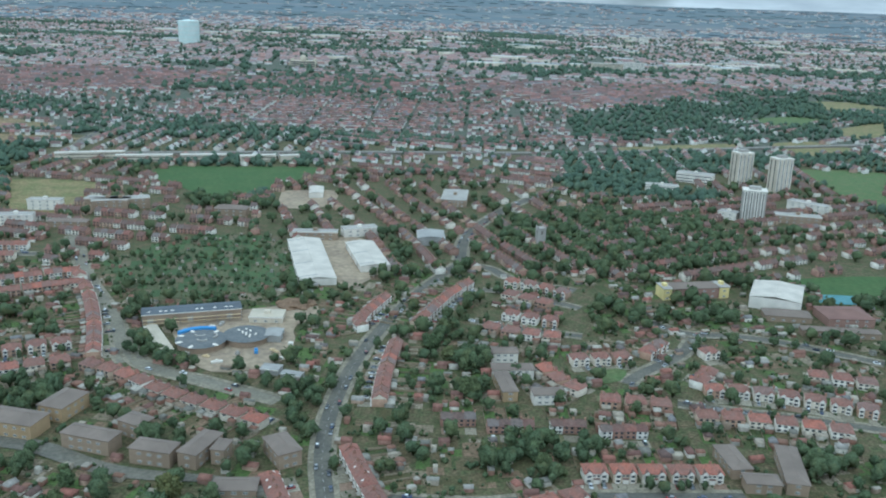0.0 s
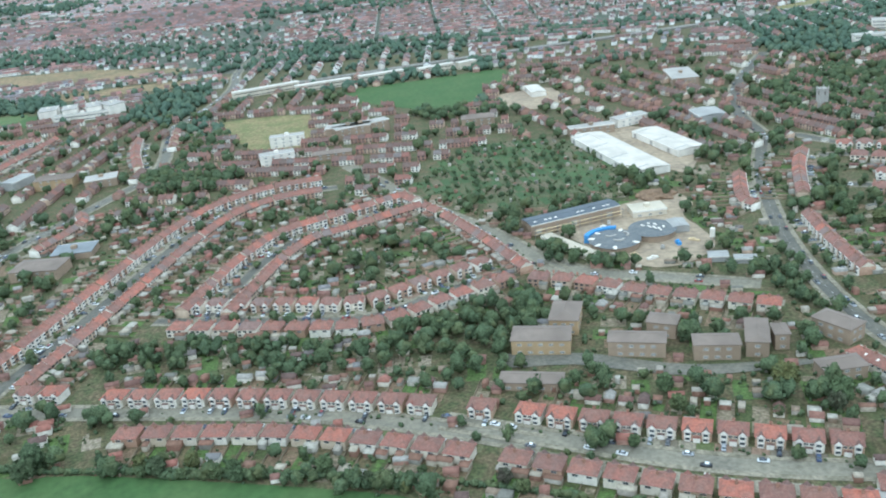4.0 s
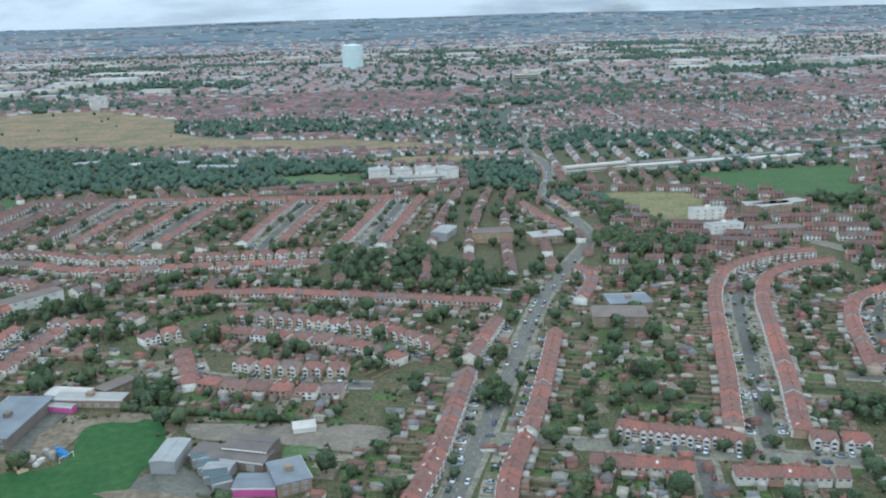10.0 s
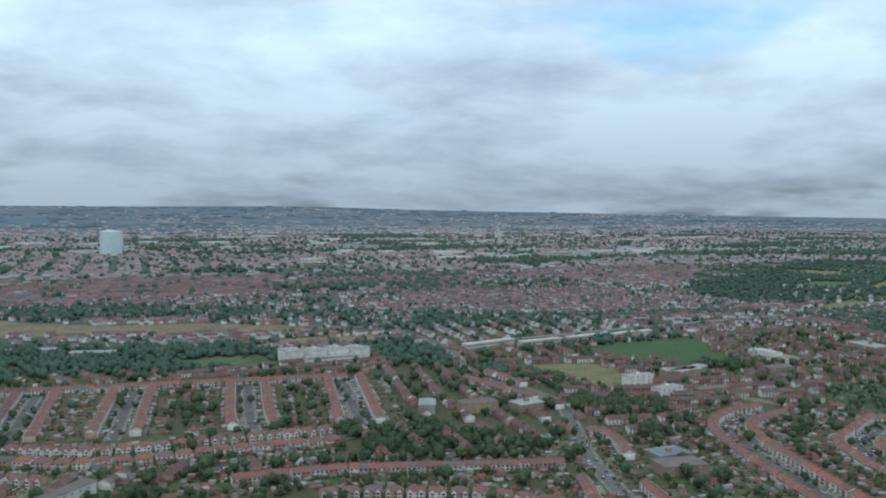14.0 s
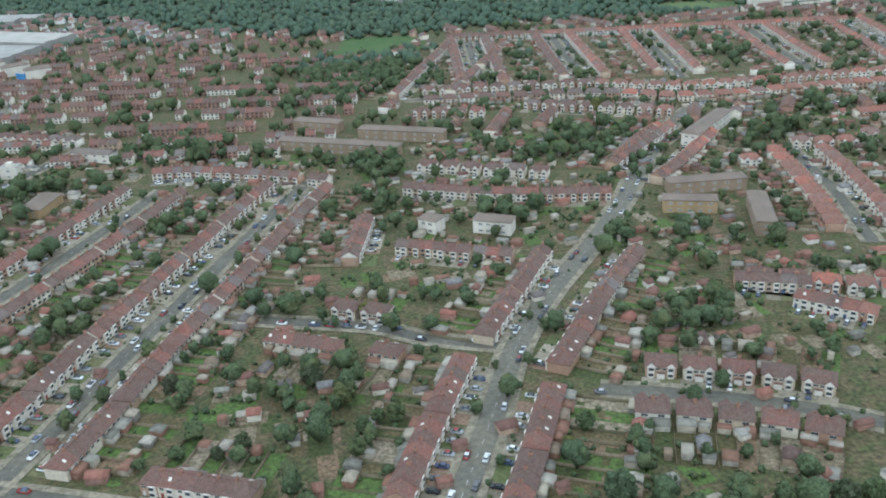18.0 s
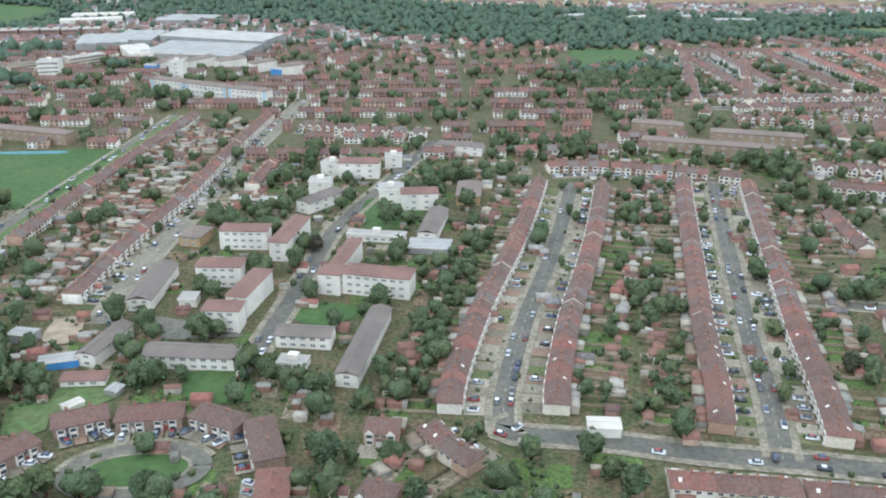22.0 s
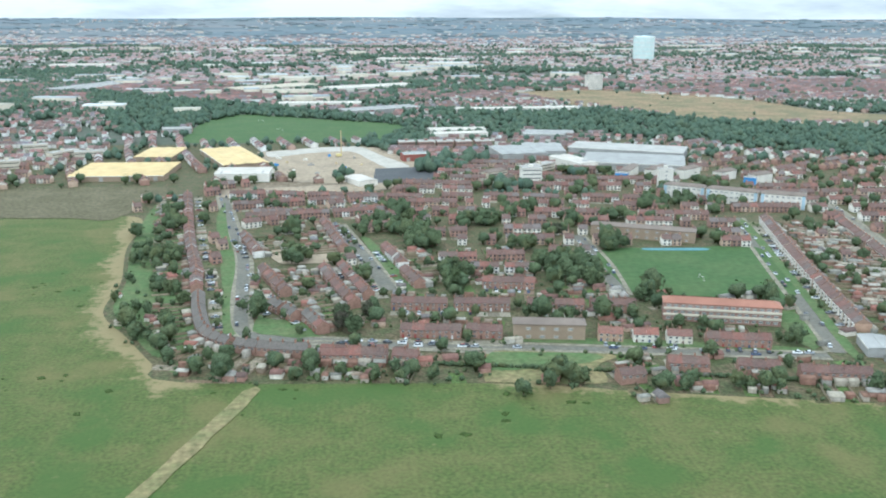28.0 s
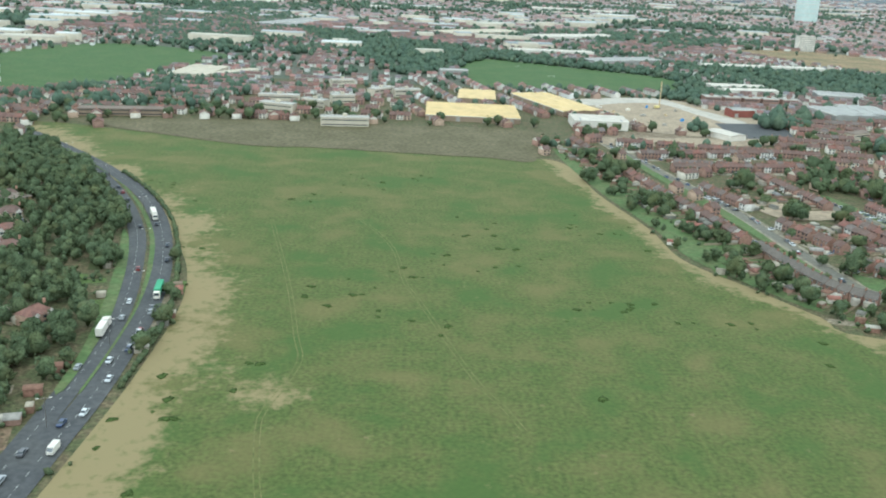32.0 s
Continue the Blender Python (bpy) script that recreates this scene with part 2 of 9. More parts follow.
material("door_paint", [(0.10, 0.05, 0.04), (0.6, 0.6, 0.58), (0.05, 0.08, 0.16), (0.25, 0.05, 0.04)], by="object!", rough=0.5)
material("chimney_brick", [(0.30, 0.17, 0.12)], grain=0.2, size=0.6)
material("leaf", [(0.069, 0.059, 0.046), (0.077, 0.102, 0.052), (0.095, 0.119, 0.057), (0.068, 0.092, 0.049), (0.110, 0.124, 0.057), (0.081, 0.105, 0.056), (0.071, 0.095, 0.056), (0.143, 0.132, 0.048)], by="object", grain=0.5, size=0.7, rough=0.95, spec=0.05, bump=0.3, blotch=(0.063, 0.085, 0.045), blotch_size=3, blotch_most=0.5)
material("leaf_many", [(0.082, 0.107, 0.059), (0.099, 0.125, 0.062), (0.073, 0.098, 0.056), (0.112, 0.130, 0.062), (0.084, 0.112, 0.062), (0.099, 0.112, 0.055)], by="island", grain=0.5, size=0.8, rough=0.95, spec=0.05, bump=0.3, blotch=(0.067, 0.090, 0.051), blotch_size=13, blotch_most=0.6)
# Leaves of the far trees, blued so the colour itself carries haze.
material("leaf_hazed", [(0.085, 0.120, 0.089), (0.102, 0.141, 0.094), (0.076, 0.110, 0.085), (0.115, 0.147, 0.094), (0.087, 0.128, 0.094), (0.102, 0.128, 0.084)], by="island", grain=0.5, size=0.8, rough=0.95, spec=0.05, bump=0.3, blotch=(0.067, 0.096, 0.068), blotch_size=13, blotch_most=0.6)
def varied_leaves():
    """A third shade, yellower, in patches of the size of single trees."""
    nt = MATS["leaf_many"].node_tree
    bsdf = nt.nodes["Principled BSDF"]
    base = bsdf.inputs["Base Color"].links[0].from_socket
    geo = nt.nodes.new("ShaderNodeNewGeometry")
    spots = nt.nodes.new("ShaderNodeTexNoise")
    spots.inputs["Scale"].default_value, spots.inputs["Detail"].default_value = 1 / (9 * K), 1
    nt.links.new(geo.outputs["Position"], spots.inputs["Vector"])
    mr = nt.nodes.new("ShaderNodeMapRange")
    mr.inputs["From Min"].default_value, mr.inputs["From Max"].default_value, mr.inputs["To Max"].default_value = 0.58, 0.72, 0.7
    nt.links.new(spots.outputs[0], mr.inputs[0])
    mx = nt.nodes.new("ShaderNodeMix")
    mx.data_type = "RGBA"
    nt.links.new(mr.outputs[0], mx.inputs[0])
    nt.links.new(base, mx.inputs[6])
    mx.inputs[7].default_value = (0.112, 0.117, 0.054, 1)
    nt.links.new(mx.outputs[2], bsdf.inputs["Base Color"])


varied_leaves()
material("bark", [(0.12, 0.09, 0.06)], grain=0.3, size=0.5)
material("plot", [(0.094, 0.145, 0.038), (0.068, 0.082, 0.03), (0.09, 0.138, 0.038), (0.232, 0.185, 0.13), (0.1, 0.152, 0.042), (0.28, 0.23, 0.17), (0.12, 0.094, 0.05), (0.145, 0.112, 0.062), (0.206, 0.14, 0.092), (0.09, 0.078, 0.036)], by="island!", grain=0.45, size=1.3, blotch=(0.07, 0.074, 0.032), blotch_size=2.4, blotch_most=0.6, rough=0.95)
material("fence", [(0.185, 0.145, 0.092), (0.247, 0.2, 0.136), (0.124, 0.115, 0.066)], by="island", grain=0.2, size=1)
material("shed", [(0.220, 0.168, 0.120), (0.321, 0.288, 0.239), (0.253, 0.240, 0.204), (0.371, 0.328, 0.254), (0.389, 0.360, 0.302), (0.212, 0.120, 0.085), (0.177, 0.168, 0.141), (0.220, 0.120, 0.085), (0.321, 0.280, 0.218), (0.194, 0.112, 0.078)], by="island!", grain=0.2, size=1.5)
material("car_many", [(0.7, 0.7, 0.7), (0.02, 0.02, 0.025), (0.35, 0.36, 0.38), (0.75, 0.75, 0.75), (0.05, 0.07, 0.14), (0.24, 0.03, 0.03), (0.12, 0.12, 0.13), (0.28, 0.29, 0.30), (0.03, 0.035, 0.05), (0.6, 0.61, 0.62)], by="island!", rough=0.3, spec=0.5)
material("car_paint", [(0.7, 0.7, 0.7), (0.02, 0.02, 0.025), (0.35, 0.36, 0.38), (0.75, 0.75, 0.75), (0.05, 0.07, 0.14), (0.24, 0.03, 0.03), (0.12, 0.12, 0.13), (0.28, 0.29, 0.30), (0.03, 0.035, 0.05), (0.6, 0.61, 0.62)], by="object!", rough=0.3, spec=0.5)

# ---- building tools ----
RNG = np.random.default_rng(7)


def mesh_from(name, verts, faces, mats, face_mats=None):
    me = bpy.data.meshes.new(name)
    me.from_pydata([tuple(map(float, v)) for v in verts], [], faces)
    for m in mats:
        me.materials.append(MATS[m])
    if face_mats is not None:
        me.polygons.foreach_set("material_index", np.array(face_mats, dtype=np.int32))
    me.update()
    return me


class Shape:
    """Verts, faces and the material number of each face, to be joined or scattered."""

    def __init__(self):
        self.v, self.f, self.m = [], [], []

    def add(self, verts, faces, m=0):
        k = len(self.v)
        self.v += [tuple(p) for p in verts]
        self.f += [tuple(k + i for i in f) for f in faces]
        self.m += [m] * len(faces)
        return self

    def box(self, x0, x1, y0, y1, z0, z1, m=0, bottom=False):
        v = [(x0, y0, z0), (x1, y0, z0), (x1, y1, z0), (x0, y1, z0), (x0, y0, z1), (x1, y0, z1), (x1, y1, z1), (x0, y1, z1)]
        f = [(0, 1, 5, 4), (1, 2, 6, 5), (2, 3, 7, 6), (3, 0, 4, 7), (4, 5, 6, 7)]
        return self.add(v, f + ([(3, 2, 1, 0)] if bottom else []), m)

    def gable(self, x0, x1, y0, y1, z0, z1, m=0, hip=0.0, thick=0.25):
        """A roof with its ridge along x; hip: metres by which the ridge is short of each end."""
        ym = (y0 + y1) / 2
        v = [(x0, y0, z0), (x1, y0, z0), (x1, y1, z0), (x0, y1, z0), (x0 + hip, ym, z1), (x1 - hip, ym, z1)]
        w = [(x0, y0, z0 - thick), (x1, y0, z0 - thick), (x1, y1, z0 - thick), (x0, y1, z0 - thick)]
        f = [(0, 1, 5, 4), (2, 3, 4, 5), (1, 2, 5), (3, 0, 4), (6, 7, 1, 0), (7, 8, 2, 1), (8, 9, 3, 2), (9, 6, 0, 3), (9, 8, 7, 6)]
        return self.add(v + w, f, m)

    def gable_y(self, x0, x1, y0, y1, z0, z1, m=0, mg=1):
        """A small roof with its ridge along y, and a gable wall at y1."""
        xm = (x0 + x1) / 2
        v = [(x0, y0, z0), (x1, y0, z0), (x1, y1, z0), (x0, y1, z0), (xm, y0, z1), (xm, y1, z1)]
        self.add(v, [(0, 3, 5, 4), (2, 1, 4, 5)], m)
        return self.add([v[2], v[3], v[5]], [(0, 1, 2)], mg)

    def mesh(self, name, mats):
        return mesh_from(name, self.v, self.f, mats, self.m)


def part(name, shape, mat, parent, label="", m=None):
    me = shape if isinstance(shape, bpy.types.Mesh) else shape.mesh(name, [mat])
    ob = new(name, me)
    ob.parent = parent
    if m is not None:
        ob.matrix_basis = m
    return tagged(ob, label)


def scatter(name, shape, mats, inst, label, category, kind="stuff"):
    """One mesh of many copies of a shape. inst: rows of x, y, z, turn, sx, sy, sz."""
    inst = np.asarray(inst, dtype=np.float64).reshape(-1, 7)
    if not len(inst):
        return None
    v, n = np.array(shape.v), len(inst)
    c, s = np.cos(inst[:, 3])[:, None], np.sin(inst[:, 3])[:, None]
    p = v[None] * inst[:, None, 4:7]
    out = np.empty((n, len(v), 3))
    out[..., 0] = p[..., 0] * c - p[..., 1] * s + inst[:, 0:1]
    out[..., 1] = p[..., 0] * s + p[..., 1] * c + inst[:, 1:2]
    out[..., 2] = p[..., 2] + inst[:, 2:3]
    sizes = np.array([len(f) for f in shape.f])
    loops = np.concatenate([np.array(f) for f in shape.f])
    me = bpy.data.meshes.new(name)
    me.vertices.add(n * len(v))
    me.vertices.foreach_set("co", out.ravel().astype(np.float32))
    me.loops.add(n * len(loops))
    me.loops.foreach_set("vertex_index", (loops[None] + (np.arange(n) * len(v))[:, None]).ravel().astype(np.int32))
    me.polygons.add(n * len(sizes))
    starts = np.concatenate([[0], np.cumsum(sizes)[:-1]])
    me.polygons.foreach_set("loop_start", (starts[None] + (np.arange(n) * len(loops))[:, None]).ravel().astype(np.int32))
    me.polygons.foreach_set("material_index", np.tile(np.array(shape.m, dtype=np.int32), n))
    for mt in mats:
        me.materials.append(MATS[mt])
    me.update(calc_edges=True)
    me.validate()
    return tagged(new(name, me), label, category, kind=kind)


# ---- occupancy of the plan, in cells of 4 m ----
X0, Y0, CELL = -8800.0, 40.0, 4.0
OCC = np.zeros((3700, 2120), dtype=np.uint8)
GX = X0 + (np.arange(OCC.shape[0]) + 0.5) * CELL
GY = Y0 + (np.arange(OCC.shape[1]) + 0.5) * CELL


def cells(x0, x1, y0, y1):
    i0, i1 = int(max(0, (x0 - X0) // CELL)), int(min(OCC.shape[0], (x1 - X0) // CELL + 2))
    j0, j1 = int(max(0, (y0 - Y0) // CELL)), int(min(OCC.shape[1], (y1 - Y0) // CELL + 2))
    return i0, max(i0, i1), j0, max(j0, j1)


def mark_line(pts, half, value=1):
    for (ax, ay), (bx, by) in zip(pts, pts[1:]):
        i0, i1, j0, j1 = cells(min(ax, bx) - half, max(ax, bx) + half, min(ay, by) - half, max(ay, by) + half)
        gx, gy = np.meshgrid(GX[i0:i1], GY[j0:j1], indexing="ij")
        dx, dy = bx - ax, by - ay
        k = np.clip(((gx - ax) * dx + (gy - ay) * dy) / max(dx * dx + dy * dy, 1e-6), 0, 1)
        near = np.hypot(gx - ax - k * dx, gy - ay - k * dy) <= half
        OCC[i0:i1, j0:j1][near] = value


def inside(poly, gx, gy):
    res = np.zeros(np.shape(gx), dtype=bool)
    for (ax, ay), (bx, by) in zip(poly, poly[1:] + poly[:1]):
        if ay != by:
            res ^= ((ay > gy) != (by > gy)) & (gx < (bx - ax) * (gy - ay) / (by - ay) + ax)
    return res


def mark_poly(poly, value=1):
    xs, ys = zip(*poly)
    i0, i1, j0, j1 = cells(min(xs), max(xs), min(ys), max(ys))
    gx, gy = np.meshgrid(GX[i0:i1], GY[j0:j1], indexing="ij")
    OCC[i0:i1, j0:j1][inside(poly, gx, gy)] = value


def occupied(x, y):
    i = np.clip(((np.asarray(x) - X0) / CELL).astype(int), 0, OCC.shape[0] - 1)
    j = np.clip(((np.asarray(y) - Y0) / CELL).astype(int), 0, OCC.shape[1] - 1)
    return OCC[i, j]


def land_z(x, y):
    """Flat land, which climbs to the hills in the far north."""
    y = np.asarray(y, dtype=float)
    x = np.asarray(x, dtype=float)
    far = np.clip(y, 4000, 8500)
    inv = 1 / 4000 + (1 / 17000 - 1 / 4000) * (far - 4000) / 4500
    rise = np.maximum(172 * (1 - far * inv), 0)
    hill = np.clip((y - 6800) / 1700, 0, 1) * (9 * np.sin(x / 1500 + 2) + 4 * np.sin(x / 430))
    return rise + np.where(y > 6800, hill, 0)


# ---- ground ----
def hazed_country():
    """Far woods, fields and quarters in long bands, with blue-grey haze in their colours."""
    m = material("hazed_country", [(0.166, 0.2, 0.22)], rough=1.0, spec=0.0)
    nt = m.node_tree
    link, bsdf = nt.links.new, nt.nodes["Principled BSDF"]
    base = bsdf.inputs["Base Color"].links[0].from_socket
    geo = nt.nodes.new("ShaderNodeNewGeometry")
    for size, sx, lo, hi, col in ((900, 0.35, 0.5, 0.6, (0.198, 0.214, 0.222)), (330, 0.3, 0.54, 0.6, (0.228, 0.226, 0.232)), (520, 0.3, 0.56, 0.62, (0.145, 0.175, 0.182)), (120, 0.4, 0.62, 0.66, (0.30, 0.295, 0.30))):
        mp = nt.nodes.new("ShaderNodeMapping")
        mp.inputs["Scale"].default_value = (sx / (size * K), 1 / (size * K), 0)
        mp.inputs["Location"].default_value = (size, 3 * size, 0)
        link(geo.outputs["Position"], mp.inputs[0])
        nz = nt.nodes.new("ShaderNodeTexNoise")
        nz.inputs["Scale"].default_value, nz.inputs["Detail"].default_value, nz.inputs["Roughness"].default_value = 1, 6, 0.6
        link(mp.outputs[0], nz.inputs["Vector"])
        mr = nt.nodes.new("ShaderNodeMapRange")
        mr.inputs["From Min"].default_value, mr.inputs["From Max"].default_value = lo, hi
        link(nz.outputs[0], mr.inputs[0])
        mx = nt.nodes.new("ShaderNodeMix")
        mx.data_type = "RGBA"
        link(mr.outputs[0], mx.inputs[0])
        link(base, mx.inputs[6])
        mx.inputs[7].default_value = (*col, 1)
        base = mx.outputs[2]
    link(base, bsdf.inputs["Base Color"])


hazed_country()


def build_ground():
    xs = np.concatenate([np.arange(-15000, -9000, 1000), np.arange(-9000, 7001, 200), np.arange(8000, 14001, 1000)])
    for name, ys, mat, label in (("ground", [-4000, -1500, 0, 1200, 1500, 2500, 3500, 4200], "land", "suburban land of grass, soil and trees reaching the hills"),
                                 ("backdrop", [4200, *range(4300, 8501, 100)], "hazed_country", "far country of woods and suburbs rising to low hills, coloured blue-green for haze")):
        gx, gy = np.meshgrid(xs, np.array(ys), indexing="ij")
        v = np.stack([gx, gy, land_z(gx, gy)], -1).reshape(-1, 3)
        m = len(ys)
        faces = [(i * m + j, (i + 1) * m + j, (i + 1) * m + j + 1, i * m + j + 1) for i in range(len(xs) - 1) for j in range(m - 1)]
        tagged(new(name, mesh_from(name, v, faces, [mat, "hazed_land"], [int(mat == "land" and ys[j] >= 1200) for i in range(len(xs) - 1) for j in range(m - 1)])), label, name, kind="structure")


build_ground()

# ---- plan: streets, rows of houses, open ground ----
HOUSES = []  # kind, near, x, y, turn, first/last flag
FORE, PLOTS, FENCES, SHEDS, CARS, BUSHES, TREES = [], [], [], [], [], [], []
LIFT = [0.0]
DUAL = []


def smooth_line(pts, step=6.0):
    """A round curve through the points."""
    if len(pts) < 3:
        (ax, ay), (bx, by) = pts[0], pts[-1]
        n = max(2, int(math.hypot(bx - ax, by - ay) / step))
        return [(ax + (bx - ax) * i / n, ay + (by - ay) * i / n) for i in range(n + 1)]
    out = []
    p = [pts[0], *pts, pts[-1]]
    for i in range(1, len(p) - 2):
        a, b, c, d = (np.array(p[i + k], dtype=float) for k in (-1, 0, 1, 2))
        n = max(2, int(np.linalg.norm(c - b) / step))
        for k in range(n):
            t = k / n
            out.append(tuple(0.5 * (2 * b + (c - a) * t + (2 * a - 5 * b + 4 * c - d) * t * t + (3 * b - a - 3 * c + d) * t**3)))
    out.append(tuple(map(float, pts[-1])))
    return out


def offset_line(pts, d):
    """The line moved d metres to its left."""
    a = np.array(pts, dtype=float)
    t = np.gradient(a, axis=0)
    t /= np.maximum(np.linalg.norm(t, axis=1), 1e-6)[:, None]
    return [tuple(p) for p in a + d * np.stack([-t[:, 1], t[:, 0]], 1)]


def ribbon(name, pts, width, mat, z, label, category="road", kerb=0.0, parent=None):
    l, r = offset_line(pts, width / 2), offset_line(pts, -width / 2)
    s = Shape()
    n = len(pts)
    v = [(*p, z) for p in l] + [(*p, z) for p in r]
    s.add(v, [(i, n + i, n + i + 1, i + 1) for i in range(n - 1)])
    if kerb:
        v = [(*p, z) for p in l] + [(*p, z - kerb) for p in l] + [(*p, z) for p in r] + [(*p, z - kerb) for p in r]
        s.add(v, [(n + i, i, i + 1, n + i + 1) for i in range(n - 1)] + [(2 * n + i, 3 * n + i, 3 * n + i + 1, 2 * n + i + 1) for i in range(n - 1)])
    ob = new(name, s.mesh(name, [mat]))
    if parent:
        ob.parent = parent
        return tagged(ob, label)
    return tagged(ob, label, category, kind="structure")


def street(pts, rows="", off=16.0, kind="terrace", near=0, width=7.0, name=""):
    line = smooth_line(pts)
    LIFT[0] += 0.003
    z = 0.06 + LIFT[0]
    dual = name == "dual"
    if dual:
        DUAL.append(line)
    mark_line(line, width / 2 + 1.5, 2)
    road = ribbon("road", line, width, "pale_tarmac" if name == "main" and pts[0][0] < -1300 or pts[0] in ((-575, 410), (-244, 333), (-300, 716), (-177, 486)) else "asphalt" if dual else "tarmac" if name == "main" and pts[0][0] < -100 or -2000 < pts[0][0] < -1450 else "dark_tarmac", z, "worn grey tarmac road with parked cars" if not dual else "grey dual carriageway with white lane lines")
    if not dual:
        for side in (1, -1):
            pv = offset_line(line, side * (width / 2 + 1.3))
            ribbon("pavement", pv, 2.6, "paving", z + 0.13, "pale paved footway beside the road", "pavement", kerb=0.13)
    if dual or name in ("main", "long"):
        s = Shape()
        cum, mid = 0.0, offset_line(line, 0)
        for (ax, ay), (bx, by) in zip(mid, mid[1:]):
            t = np.array([bx - ax, by - ay])
            n_ = np.linalg.norm(t)
            t = t / max(n_, 1e-6)
            q = np.array([-t[1], t[0]]) * 0.07
            e = np.array([ax, ay]) + t * min(2.5, n_)
            s.add([(ax - q[0], ay - q[1], z + 0.008), (e[0] - q[0], e[1] - q[1], z + 0.008), (e[0] + q[0], e[1] + q[1], z + 0.008), (ax + q[0], ay + q[1], z + 0.008)], [(0, 1, 2, 3)])
        ob = new("lane_line", s.mesh("lane_line", ["line_paint"]))
        ob.parent = road
    for side in rows:
        d = off if side == "L" else -off
        row(offset_line(line, d), "R" if side == "L" else "L", kind, near, smooth=False, trim=9.0)
    if not dual:
        cum = 3.0
        for (ax, ay), (bx, by) in zip(line, line[1:]):
            cum += math.hypot(bx - ax, by - ay)
            while cum > 6.2:
                cum -= 6.2
                for side in (1, -1):
                    if RNG.random() < 0.18:
                        a = math.atan2(by - ay, bx - ax)
                        o = side * (width / 2 - 1.2)
                        CARS.append((ax - math.sin(a) * o, ay + math.cos(a) * o, z, a + (math.pi if RNG.random() < 0.5 else 0), near or name == "main"))


PITCH = {"terrace": 6.0, "semi": 13.0, "estate": 5.8}
LOW = 0.86  # heights of the houses


def row(pts, front, kind="terrace", near=0, smooth=True, trim=0.0, garden=0.0, per=0):
    """Houses side by side along a line; front: the side of the line that the doors face."""
    line = smooth_line(pts, 3.0) if smooth else pts
    a = np.array(line)
    seg = np.linalg.norm(np.diff(a, axis=0), axis=1)
    cum = np.concatenate([[0], np.cumsum(seg)])
    pitch = PITCH[kind]
    total = cum[-1] - 2 * trim
    per = per or (6 if kind == "terrace" else 5)
    alley = {"terrace": 1.3, "semi": 0.0, "estate": 3.2}[kind]
    n = max(1, int((total + alley) / (pitch + alley / per)))
    start = trim + (total - n * pitch - ((n - 1) // per) * alley) / 2
    for i in range(n):
        s = start + (i + 0.5) * pitch + (i // per) * alley
        x, y = np.interp(s, cum, a[:, 0]), np.interp(s, cum, a[:, 1])
        x2, y2 = np.interp(s + 2, cum, a[:, 0]), np.interp(s + 2, cum, a[:, 1])
        x1, y1 = np.interp(s - 2, cum, a[:, 0]), np.interp(s - 2, cum, a[:, 1])
        t = math.atan2(y2 - y1, x2 - x1)
        turn = t if front == "L" else t + math.pi
        first, last = i == 0 or (alley and i % per == 0), i == n - 1 or (alley and i % per == per - 1)
        end = 0 if first == last else (1 if (last == (front == "L")) else -1)
        here = occupied([x], [y])[0]
        if here == 2 or here == 4:
            continue
        HOUSES.append((kind, near, x, y, turn, end))
        plots_of(x, y, turn, pitch, near, garden)
    mark_line(offset_line(line, -14 if front == "L" else 14), 12, 1)
    mark_line(offset_line(line, 9 if front == "L" else -9), 5, 1)
    mark_line(line, 7, 3)


GARAGES = []


